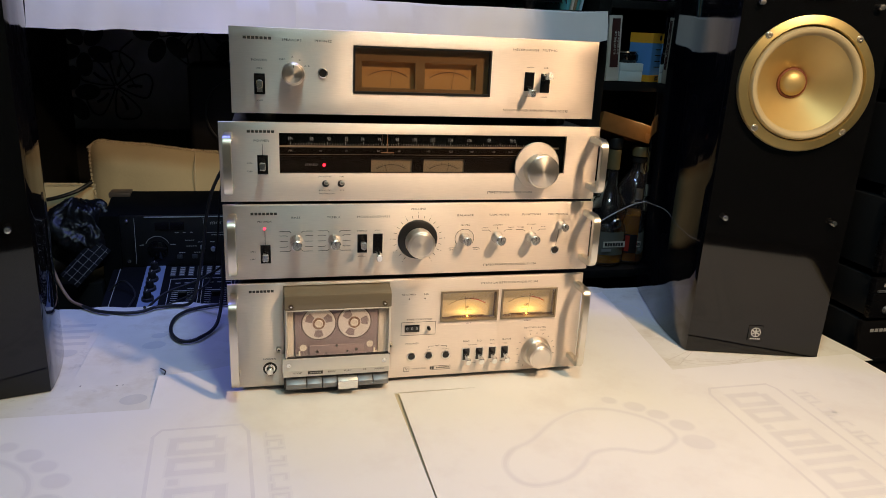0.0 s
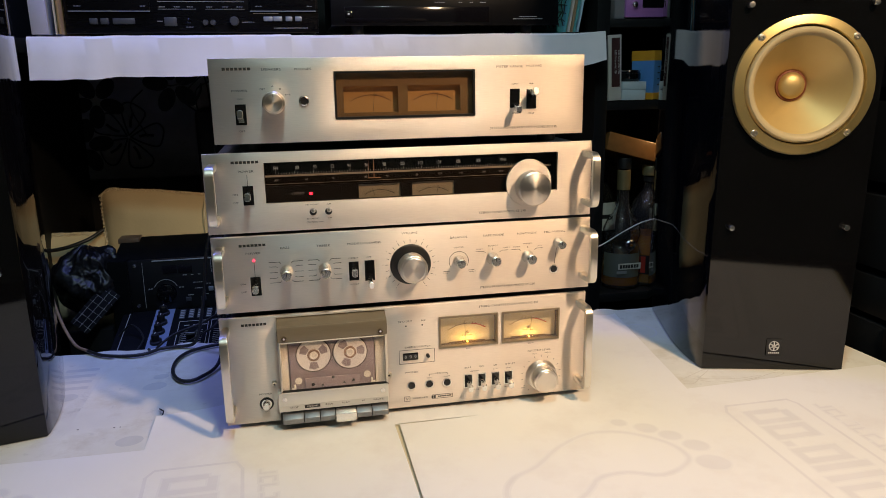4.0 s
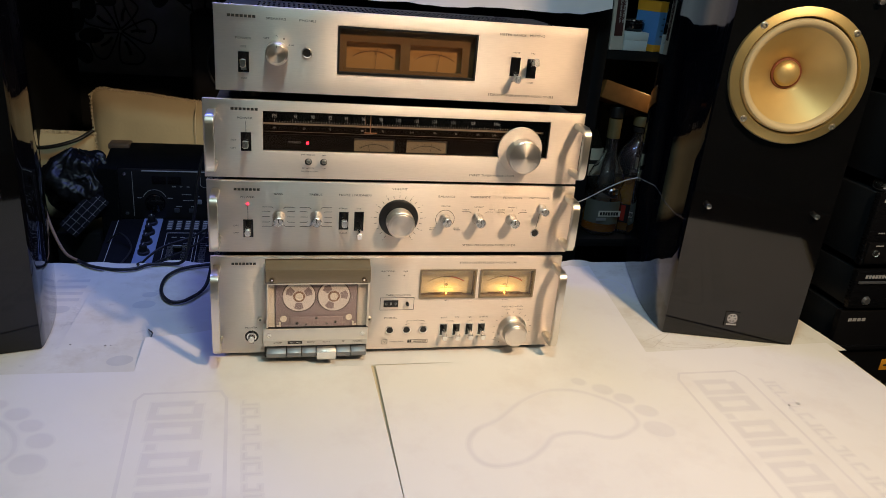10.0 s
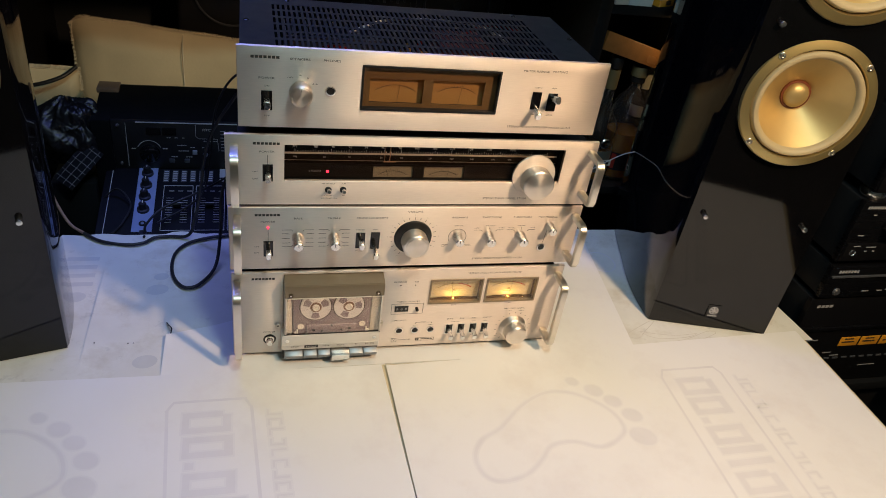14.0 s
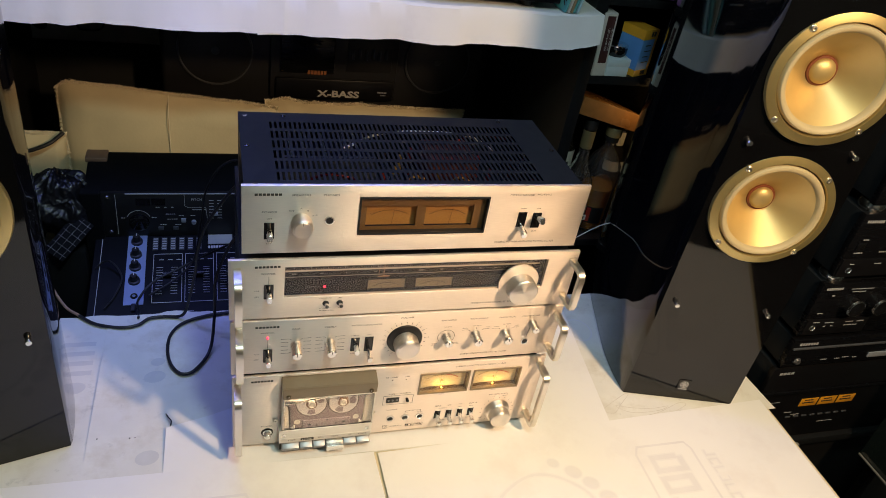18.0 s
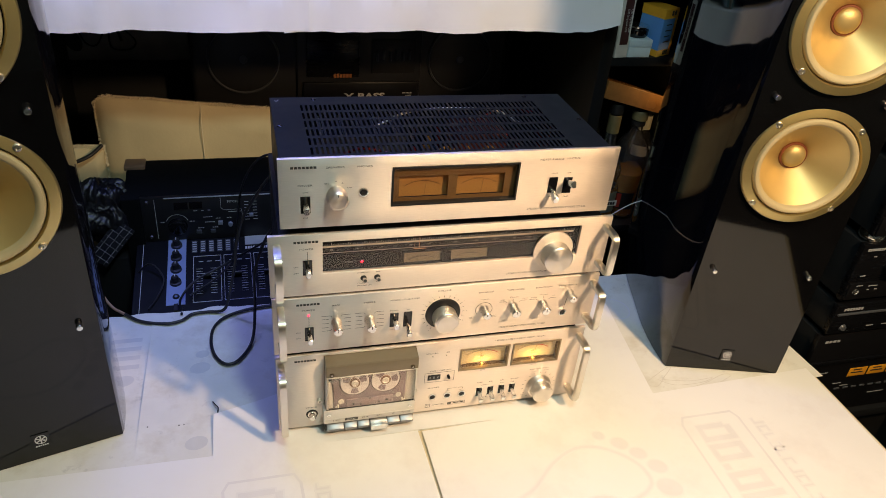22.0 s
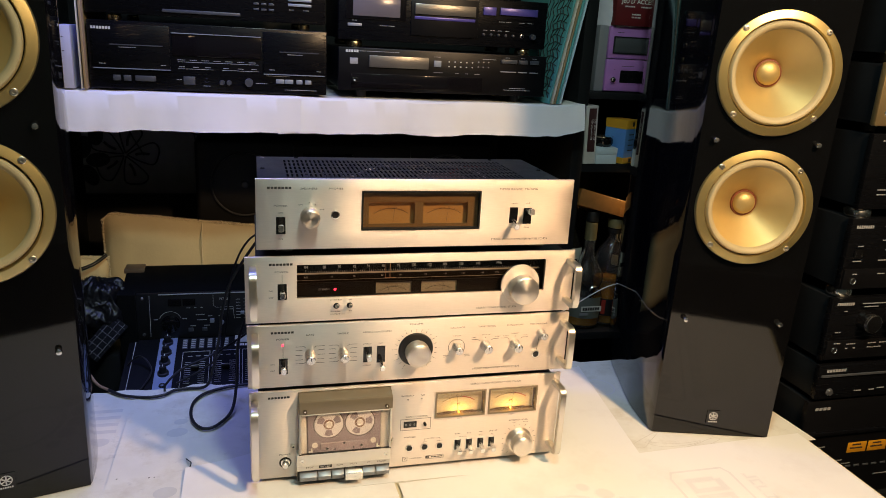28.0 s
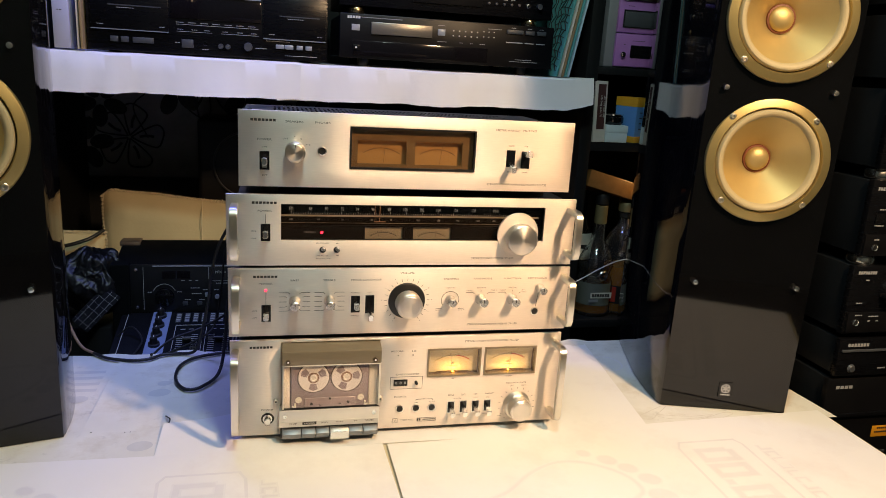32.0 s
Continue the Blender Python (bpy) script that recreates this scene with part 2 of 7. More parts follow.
def facing(x, y, z):
    """A frame at that place whose z axis points to the room's front (-y)."""
    return pose(x, y, z, 90, 0, 0)


def smooth_line(pts, n=6):
    out = []
    p = [Vector(q) for q in pts]
    p = [2 * p[0] - p[1]] + p + [2 * p[-1] - p[-2]]
    for i in range(1, len(p) - 2):
        for k in range(n):
            t = k / n
            a, b, c, d = p[i - 1], p[i], p[i + 1], p[i + 2]
            out.append(0.5 * ((2 * b) + (c - a) * t + (2 * a - 5 * b + 4 * c - d) * t * t + (3 * b - a - 3 * c + d) * t ** 3))
    out.append(p[-2])
    return out


def tube(bm, pts, r, seg=8, smooth=6, flat=1.0):
    line = smooth_line(pts, smooth) if smooth else [Vector(p) for p in pts]
    up = None
    rings = []
    for i, p in enumerate(line):
        d = (line[min(i + 1, len(line) - 1)] - line[max(i - 1, 0)]).normalized()
        if up is None:
            up = d.orthogonal().normalized()
        up = (up - d * up.dot(d)).normalized()
        side = d.cross(up)
        rings.append([bm.verts.new(p + r * (math.cos(2 * math.pi * k / seg) * up + flat * math.sin(2 * math.pi * k / seg) * side)) for k in range(seg)])
    for a, b in zip(rings, rings[1:]):
        for k in range(seg):
            bm.faces.new((a[k], a[(k + 1) % seg], b[(k + 1) % seg], b[k]))
    bm.faces.new(list(reversed(rings[0])))
    bm.faces.new(rings[-1])
    bmesh.ops.recalc_face_normals(bm, faces=bm.faces)
    return bm


def plate(x0, x1, z0, z1, y0, y1, holes=(), bev=0.0):
    """An upright plate from y0 (front) to y1 with rectangular holes (x0, x1, z0, z1) right through it."""
    xs = sorted({x0, x1, *(h[0] for h in holes), *(h[1] for h in holes)})
    zs = sorted({z0, z1, *(h[2] for h in holes), *(h[3] for h in holes)})
    bm = bmesh.new()
    solid = {}
    for i in range(len(xs) - 1):
        for k in range(len(zs) - 1):
            cx, cz = (xs[i] + xs[i + 1]) / 2, (zs[k] + zs[k + 1]) / 2
            solid[i, k] = not any(h[0] < cx < h[1] and h[2] < cz < h[3] for h in holes)
    vf = {(i, k, s): bm.verts.new((x, y, z)) for i, x in enumerate(xs) for k, z in enumerate(zs) for s, y in ((0, y0), (1, y1))}
    for (i, k), on in solid.items():
        if not on:
            continue
        bm.faces.new([vf[i, k, 0], vf[i + 1, k, 0], vf[i + 1, k + 1, 0], vf[i, k + 1, 0]])
        bm.faces.new([vf[i, k, 1], vf[i, k + 1, 1], vf[i + 1, k + 1, 1], vf[i + 1, k, 1]])
        for (di, dk), (a, b) in {(-1, 0): ((i, k), (i, k + 1)), (1, 0): ((i + 1, k), (i + 1, k + 1)), (0, -1): ((i, k), (i + 1, k)), (0, 1): ((i, k + 1), (i + 1, k + 1))}.items():
            if not solid.get((i + di, k + dk), False):
                bm.faces.new([vf[(*a, 0)], vf[(*b, 0)], vf[(*b, 1)], vf[(*a, 1)]])
    for v in list(bm.verts):
        if not v.link_faces:
            bm.verts.remove(v)
    bmesh.ops.recalc_face_normals(bm, faces=bm.faces)
    if bev:
        es = [e for e in bm.edges if len(e.link_faces) == 2 and e.calc_face_angle() > 1 and all(abs(v.co.y - y0) < 1e-6 for v in e.verts)]
        bmesh.ops.bevel(bm, geom=es, offset=bev, segments=2, affect="EDGES", profile=0.5)
    return bm


def words(text, x, z, height, parent, y=-0.00015, material=None, m=None, align="CENTER", wide=1.0, name="lettering", bold=0.0):
    """Lettering flat on an upright front at (x, z)."""
    if material is None:
        height, wide = height * 1.08, wide * 1.12
    cu = bpy.data.curves.new("text", "FONT")
    cu.body, cu.align_x, cu.align_y, cu.size, cu.resolution_u = text, align, "CENTER", height * 1.38, 2
    cu.offset = height * bold
    tmp = bpy.data.objects.new("text", cu)
    scene.collection.objects.link(tmp)
    bpy.context.view_layer.update()
    me = bpy.data.meshes.new_from_object(tmp)
    bpy.data.objects.remove(tmp)
    bpy.data.curves.remove(cu)
    place = (m if m is not None else pose(x, y, z, 90, 0, 0)) @ Matrix.Diagonal((wide, 1, 1, 1))
    me.transform(place)
    me.materials.clear()
    me.materials.append(material or INK)
    ob = new(name, me)
    ob.parent = parent
    ob.matrix_parent_inverse = PLACED[parent].inverted()
    PLACED[ob] = Matrix()
    return ob


def bars(x, z, width, height, n, parent, y=-0.0003, material=None, name="brand_mark", label=""):
    """A brand mark as a row of plain bars."""
    bm = bmesh.new()
    w = width / n
    for i in range(n):
        bx(bm, x - width / 2 + i * w, x - width / 2 + (i + 0.78) * w, y, y + 0.0003, z - height / 2, z + height / 2)
    return part(name, bm, material or INK, parent, label, smooth=False)


def prism(profile, x0, x1, bev=0.0):
    """A body whose side is the (y, z) outline."""
    bm = bmesh.new()
    a = [bm.verts.new((x0, y, z)) for y, z in profile]
    b = [bm.verts.new((x1, y, z)) for y, z in profile]
    n = len(profile)
    bm.faces.new(a)
    bm.faces.new(list(reversed(b)))
    for i in range(n):
        bm.faces.new((a[i], b[i], b[(i + 1) % n], a[(i + 1) % n]))
    bmesh.ops.recalc_face_normals(bm, faces=bm.faces)
    if bev:
        bmesh.ops.bevel(bm, geom=bm.edges[:], offset=bev, segments=2, affect="EDGES")
    return bm


def flat_quad(bm, pts):
    return bm.faces.new([bm.verts.new(p) for p in pts])

# ---------- the room ----------
WALL = mat("grey_green_wall_paint", (0.24, 0.245, 0.23), 0.7, 0.0, 0.15, 8, 0.05, 40)
FLORAL = mat("black_flock_wallpaper", (0.40, 0.40, 0.41), 0.55, 0.0, 0.3, 20, 0.1, 200)
FLORAL_PRINT = mat("black_flower_print", (0.02, 0.02, 0.022), 0.5, 0.0, 0.2, 60)
FLOOR = mat("dark_floor_boards", (0.03, 0.026, 0.022), 0.5, 0.0, 0.3, 12, 0.05, 40, (1, 6, 1))
CEIL = mat("grey_ceiling_paint", (0.62, 0.62, 0.62), 0.8, 0.0, 0.08, 6)
tagged(part("floor", box(-1.7, 2.3, -3.0, 1.3, -0.76, -0.72), FLOOR), "dark wooden floor", "floor", kind="structure")
tagged(part("ceiling", box(-1.7, 2.3, -3.0, 1.3, 2.0, 2.05), CEIL), "plain grey ceiling", "ceiling", kind="structure")
wall_back = tagged(part("wall_north", box(-1.7, 2.3, 1.16, 1.3, -0.72, 2.0), FLORAL), "dark grey wallpaper with black flowers", "wall", kind="structure")
tagged(part("wall_south", box(-1.7, 2.3, -3.1, -3.0, -0.76, 2.05), WALL), "plain grey-green wall", "wall", kind="structure")
tagged(part("wall_west", box(-1.8, -1.7, -3.1, 1.3, -0.76, 2.05), WALL), "plain grey-green wall", "wall", kind="structure")
tagged(part("wall_east", box(2.3, 2.4, -3.1, 1.3, -0.76, 2.05), WALL), "plain grey-green wall", "wall", kind="structure")


def flower_print(cx, cz, r, turn, y):
    bm = bmesh.new()
    for k in range(5):
        a = turn + k * 2 * math.pi / 5
        d, n = Vector((math.cos(a), 0, math.sin(a))), Vector((-math.sin(a), 0, math.cos(a)))
        out = []
        for s in range(14):
            q = 2 * math.pi * s / 14
            out.append(Vector((cx, y, cz)) + d * (r * (0.56 + 0.42 * math.cos(q))) + n * (r * 0.27 * math.sin(q)))
        bm.faces.new([bm.verts.new(p) for p in out])
    for k in range(2):
        a = turn + 0.6 + 2.2 * k
        tube(bm, [(cx + r * math.cos(a), y, cz + r * math.sin(a)), (cx + 1.6 * r * math.cos(a + 0.3), y, cz + 1.6 * r * math.sin(a + 0.3)), (cx + 2.0 * r * math.cos(a + 0.9), y, cz + 2.0 * r * math.sin(a + 0.9))], 0.002, 5, 5)
    return bm


def line_flower(cx, cz, r, turn, y):
    """A flower drawn in thick lines: open petals with a stroke in each."""
    bm = bmesh.new()
    for k in range(5):
        a = turn + k * 2 * math.pi / 5
        d, n = Vector((math.cos(a), 0, math.sin(a))), Vector((-math.sin(a), 0, math.cos(a)))
        c = Vector((cx, y, cz))
        out = [c + d * (r * u) + n * (r * v) for u, v in ((0.05, 0.0), (0.45, 0.22), (0.85, 0.36), (1.02, 0.18), (0.96, -0.12), (0.80, -0.34), (0.42, -0.22), (0.05, 0.0))]
        tube(bm, out, 0.0022, 5, 4)
        tube(bm, [c + d * (r * 0.30), c + d * (r * 0.50) + n * (r * 0.03), c + d * (r * 0.72)], 0.0035, 5, 4)
    return bm


for fx, fz, fr, ft in ((-0.388, 0.362, 0.070, 0.9), (-0.428, 0.250, 0.072, 1.4), (-0.20, 0.40, 0.075, 0.5), (-0.02, 0.40, 0.08, 0.2), (0.16, 0.33, 0.07, 1.0), (0.9, 0.43, 0.1, 0.5)):
    part("flower_print", flower_print(fx, fz, fr, ft, 1.158), FLORAL_PRINT, wall_back, smooth=False)
for fx, fz, fr, ft in ((-0.515, 0.312, 0.080, 0.3), (-0.320, 0.270, 0.085, 1.3), (-0.545, 0.190, 0.06, 0.8), (-0.12, 0.43, 0.10, 0.6), (0.06, 0.30, 0.08, 0.9), (0.27, 0.42, 0.08, 0.4)):
    part("flower_outline", line_flower(fx, fz, fr, ft, 1.158), FLORAL_PRINT, wall_back, smooth=False)

tagged(part("wall_panel", box(-1.0, -0.136, 1.125, 1.156, -0.72, 0.165, 0.002), DARK_WOOD), "black panel standing against the wallpaper", "panel")

# ---------- the table and its paper ----------
table = thing("table", pose(0.1, -0.1, -0.72), "cream-topped table covered with sheets of white paper", "table")
part("table_top", box(-0.75, 0.918, -0.496, 0.312, -0.032, -0.0012, 0.002), TABLE, table)
for lx in (-0.70, 0.87):
    for ly in (-0.43, 0.26):
        part("leg", box(lx - 0.025, lx + 0.025, ly - 0.025, ly + 0.025, -0.72, -0.032, 0.002), DARK_WOOD, table)


def sheet(name, corners, z, rise, seed, label, material, nx=40, ny=40, curl=None):
    """A sheet of paper: four corners in order, slightly waved, with a thin edge."""
    a, b, c, d = (Vector((*p, 0)) for p in corners)
    bm = bmesh.new()
    rows = []
    for j in range(ny + 1):
        row = []
        for i in range(nx + 1):
            s, t = i / nx, j / ny
            p = (a * (1 - s) + b * s) * (1 - t) + (d * (1 - s) + c * s) * t
            h = z + rise * (0.5 + 0.5 * noise.noise(Vector((p.x * 5 + seed, p.y * 5, seed))))
            if curl:
                h += curl(p, s, t)
            row.append(bm.verts.new((p.x, p.y, h)))
        rows.append(row)
    for j in range(ny):
        for i in range(nx):
            bm.faces.new((rows[j][i], rows[j][i + 1], rows[j + 1][i + 1], rows[j + 1][i]))
    bmesh.ops.recalc_face_normals(bm, faces=bm.faces)
    bmesh.ops.solidify(bm, geom=bm.faces[:], thickness=0.0002)
    ob = part(name, bm, material)
    return tagged(ob, label, "paper sheet", "paper sheets on the table")


sheet("paper_sheet", ((-0.74, -0.03), (0.93, -0.03), (0.90, 0.312), (-0.285, 0.312)), -0.0006, 0.0006, 1, "worn white paper sheet lying under the loudspeakers", PAPER_OLD, 90, 40,
      lambda p, s, t: (0.010 * max(0.0, noise.noise(Vector((p.x * 17, 3, 1)))) + 0.003 * abs(noise.noise(Vector((p.x * 45, 5, 2))))) * max(0.0, t * 9 - 8) ** 2)
sheet("paper_sheet", ((-0.197, -0.075), (0.05, -0.075), (0.05, 0.306), (-0.192, 0.290)), -0.0002, 0.0006, 1, "worn white paper sheet with a lifted edge", PAPER_OLD, 50, 30,
      lambda p, s, t: 0.0026 * max(0.0, 1 - s * 9) * min(1.0, max(0.0, (t - 0.17) * 3)))
sheet("paper_sheet", ((-0.093, -0.028), (0.60, -0.03), (0.64, 0.309), (-0.0915, 0.048)), 0.0006, 0.0007, 5, "white paper sheet under the stacked hi-fi units, with a lifted corner", PAPER, 50, 30,
      lambda p, s, t: 0.006 * max(0.0, 1 - s * 12) * t)
sheet("paper_sheet", ((-0.74, -0.495), (0.2125, -0.495), (0.200, -0.031), (-0.74, -0.018)), 0.0010, 0.0007, 9, "white paper sheet with a faint footprint logo showing through", PAPER, 50, 30,
      lambda p, s, t: 0.0008 * max(0.0, s * 14 - 13))
sheet("paper_sheet", ((0.209, -0.495), (0.909, -0.495), (0.911, -0.008), (0.206, -0.034)), 0.0013, 0.0007, 13, "white paper sheet with a faint footprint logo showing through", PAPER, 50, 30,
      lambda p, s, t: 0.0007 * max(0.0, 1 - s * 12))

# ---------- hi-fi units ----------
BRONZE = mat("dark_bronze_window_frame", (0.10, 0.055, 0.026), 0.4, 0.2, 0.15, 60)
ORANGE_FACE = mat("amber_meter_card", (0.40, 0.195, 0.055), 0.6, 0.0, 0.05, 60)
MASK_BROWN = mat("amber_brown_meter_mask", (0.20, 0.105, 0.040), 0.4, 0.2, 0.15, 60)
BROWN_INK = mat("brown_scale_ink", (0.085, 0.040, 0.018), 0.6, 0.0, 0.1, 200)
CREAM_FACE = mat("cream_meter_card", (0.66, 0.53, 0.32), 0.6, 0.0, 0.04, 60)
RED_INK = mat("red_ink", (0.45, 0.05, 0.02), 0.6, 0.0, 0.1, 100)
LED_RED = glow("lit_red_led", (1.0, 0.02, 0.05), 6.0)


def round_foot(x, y, z0, z1, parent):
    part("foot", turned([(0, 0), (0.011, 0), (0.012, (z1 - z0) * 0.5), (0.012, z1 - z0), (0, z1 - z0)], 20, pose(x, y, z0)), BLACK, parent)


def bail(x, z0, z1, parent, reach=0.038, w=0.0045):
    """A flat U-shaped rack handle standing out from the front."""
    r = 0.010
    line = [(0.0, z1), (-reach + r, z1), (-reach + 0.3 * r, z1 - 0.3 * r), (-reach, z1 - r), (-reach, z0 + r), (-reach + 0.3 * r, z0 + 0.3 * r), (-reach + r, z0), (0.0, z0)]
    th = 0.0075
    bm = bmesh.new()
    rings = []
    for i, (y, z) in enumerate(line):
        p0, p1 = line[max(i - 1, 0)], line[min(i + 1, len(line) - 1)]
        d = Vector((p1[0] - p0[0], p1[1] - p0[1])).normalized()
        n = Vector((-d.y, d.x))
        if i == 0 or i == len(line) - 1:
            k = 1.0
        else:
            k = 1.06
        rings.append([bm.verts.new((x + sx * w, y + n.x * th * k * sn, z + n.y * th * k * sn)) for sx, sn in ((-1, 0), (1, 0), (1, 1), (-1, 1))])
    for a, b in zip(rings, rings[1:]):
        for k in range(4):
            bm.faces.new((a[k], a[(k + 1) % 4], b[(k + 1) % 4], b[k]))
    bmesh.ops.recalc_face_normals(bm, faces=bm.faces)
    bmesh.ops.bevel(bm, geom=[e for e in bm.edges if len(e.link_faces) == 2 and e.calc_face_angle() > 0.9], offset=0.0009, segments=2, affect="EDGES")
    return part("handle", bm, ALU_EDGE, parent, "satin aluminium rack handle", angle=50)


def jack(x, z, parent, r=0.0055, y=0.0):
    j = part("jack_socket", turned([(r * 0.70, -0.001), (r * 0.72, 0.0014), (r * 0.82, 0.0022), (r * 1.02, 0.0018), (r * 1.08, 0.0)], 24, facing(x, y, z)), CHROME, parent, "chrome-ringed headphone socket")
    part("socket_hole", turned([(0, 0.0006), (r * 0.73, 0.0006)], 20, facing(x, y, z)), BLACK, j)
    return j


def disc_knob(x, z, r, depth, parent, label="spun aluminium knob"):
    k = part("knob", turned([(0, depth), (r * 0.80, depth), (r * 0.86, depth - 0.0006), (r * 0.93, depth - 0.0006), (r, depth - 0.0018), (r * 1.0, depth * 0.25), (r * 0.92, 0.0004), (0, 0.0004)], 48, facing(x, 0, z)), KNOB, parent, label, angle=28)
    bm, n = bmesh.new(), 60
    for q in range(n):
        m = facing(x, 0, z) @ pose(0, 0, 0, 0, 0, 360 * q / n)
        bx(bm, r * 0.985, r + 0.00035, -r * 0.028, r * 0.028, depth * 0.22, depth - 0.0022, 0, 1, m)
    part("knurling", bm, KNOB, k, smooth=False)
    return k


def small_knob(x, z, r, depth, parent):
    """A tapered knob with a waisted skirt and a flat bright face."""
    k = part("knob", turned([(0, depth), (r * 0.80, depth), (r * 0.96, depth - 0.0009), (r * 1.0, depth - 0.0022), (r * 0.97, depth * 0.40), (r * 1.02, depth * 0.18), (r * 1.16, 0.0014), (r * 1.20, 0.0002), (0, 0.0002)], 32, facing(x, 0, z)), POLISHED, parent, "small tapered bright knob", angle=30)
    part("pointer_line", box(x - 0.0004, x + 0.0004, -depth - 0.0003, -depth + 0.0002, z, z + r * 0.78), INK, k)
    return k


def lever(x, z0, z1, at, parent, w=0.0048, reach=0.020, tilt=0.0, rim=None):
    """A rimmed black slot with a flat-sided chrome lever standing out of it at height at."""
    s = part("switch_slot", plate(x - w - 0.0011, x + w + 0.0011, z0 - 0.0011, z1 + 0.0011, -0.0010, 0.0, [(x - w, x + w, z0, z1)], 0.0002), rim or BLACK_GLOSS, parent, "rimmed switch slot")
    part("slot_floor", box(x - w, x + w, -0.0003, 0.0005, z0, z1), BLACK_GLOSS, s)
    m = pose(x, 0, at, tilt, 0, 0) @ pose(0, 0, 0, 90, 0, 0)
    bm = bmesh.new()
    rings = []
    for h, rx, rz in ((0.0003, 0.50, 0.62), (reach * 0.30, 0.56, 0.70), (reach * 0.82, 0.74, 0.98), (reach * 0.96, 0.74, 0.98), (reach, 0.60, 0.84)):
        ring = []
        for q in range(16):
            a = 2 * math.pi * q / 16
            c, d = math.cos(a), math.sin(a)
            c, d = math.copysign(abs(c) ** 0.6, c), math.copysign(abs(d) ** 0.6, d)
            ring.append(bm.verts.new(m @ Vector((w * rx * c, w * rz * d, h))))
        rings.append(ring)
    for a, b in zip(rings, rings[1:]):
        for q in range(16):
            bm.faces.new((a[q], a[(q + 1) % 16], b[(q + 1) % 16], b[q]))
    bm.faces.new(rings[-1])
    bmesh.ops.recalc_face_normals(bm, faces=bm.faces)
    part("lever", bm, CHROME, s, "chrome switch lever", angle=30)
    return s


def tick_ring(x, z, r0, r1, a0, a1, n, parent, w=0.0003, material=None, name="scale_marks"):
    bm = bmesh.new()
    for i in range(n):
        a = radians(a0 + (a1 - a0) * i / (n - 1))
        c, s = math.cos(a), math.sin(a)
        pts = [(x + r * c + k * s, -0.0004, z + r * s - k * c) for r, k in ((r0, -w), (r1, -w), (r1, w), (r0, w))]
        flat_quad(bm, pts)
    return part(name, bm, material or INK, parent, smooth=False)


def arc_line(x, z, r, a0, a1, parent, w=0.0003, y=-0.0004, material=None, name="scale_arc", squash=1.0):
    bm = bmesh.new()
    n = 24
    pr = None
    for i in range(n + 1):
        a = radians(a0 + (a1 - a0) * i / n)
        c, s = math.cos(a), math.sin(a)
        v = [bm.verts.new((x + q * c, y, z + q * s * squash)) for q in (r - w, r + w)]
        if pr:
            bm.faces.new((pr[0], pr[1], v[1], v[0]))
        pr = v
    return part(name, bm, material or INK, parent, smooth=False)


def strokes(segs, parent, y=-0.0003, w=0.00028, material=None, name="printed_line"):
    """Thin printed lines; plain lines that touch make one part, scale marks stay together."""
    runs = []
    for seg in segs:
        mine = [r for r in runs if name != "printed_line" or any(p in q for p in seg for q in r)]
        runs = [r for r in runs if r not in mine] + [[seg] + [q for r in mine for q in r]]
    for run in runs:
        bm = bmesh.new()
        for (x0, z0), (x1, z1) in run:
            d = Vector((x1 - x0, z1 - z0)).normalized()
            n = Vector((-d.y, d.x)) * w
            flat_quad(bm, [(x0 + n.x, y, z0 + n.y), (x1 + n.x, y, z1 + n.y), (x1 - n.x, y, z1 - n.y), (x0 - n.x, y, z0 - n.y)])
        ob = part(name, bm, material or INK, parent, smooth=False)
    return ob


def needle_meter(x0, x1, z0, z1, y, parent, face, lean, label, red=True, ink=None, arc=0.80):
    """A moving-coil meter: card, scale, needle."""
    card = part("meter_card", box(x0, x1, y, y + 0.001, z0, z1), face, parent, label)
    cx, h, w = (x0 + x1) / 2, z1 - z0, x1 - x0
    r = w * 0.62
    pz = z0 + h * arc - r
    ya = y - 0.0004
    half = 33
    arc_line(cx, pz, r, 90 + half, 90 - half * (0.2 if red else 1), card, 0.0003, ya, ink)
    if red:
        arc_line(cx, pz, r, 90 - half * 0.2, 90 - half, card, 0.0006, ya, RED_INK, "red_scale")
    segs = []
    for i in range(15):
        a = radians(90 + half - 2 * half * i / 14)
        k = 0.003 if i % 3 == 0 else 0.0018
        segs.append(((cx + r * math.cos(a), pz + r * math.sin(a)), (cx + (r + k) * math.cos(a), pz + (r + k) * math.sin(a))))
    strokes(segs, card, ya, 0.00016, ink, "scale_marks")
    a = radians(90 + lean)
    strokes([((cx + (z0 - pz) * math.cos(a) * 1.02, z0 + 0.001), (cx + r * 1.1 * math.cos(a), pz + r * 1.1 * math.sin(a)))], card, y - 0.002, 0.0002, ink or INK, "needle")
    return card


# --- power amplifier ---
amp = thing("power_amplifier", pose(0.23, 0.1, 0.348), "power amplifier with brushed aluminium front and slotted black cover", "amplifier", "stacked hi-fi units")
AX0, AX1, AZ0, AZ1 = 0.0135, 0.4465, 0.348, 0.441
part("front_panel", plate(AX0, AX1, AZ0, AZ1, 0.0, 0.005, [(0.1485, 0.3115, 0.3725, 0.4255)], 0.0006), ALU, amp, "brushed aluminium front panel")

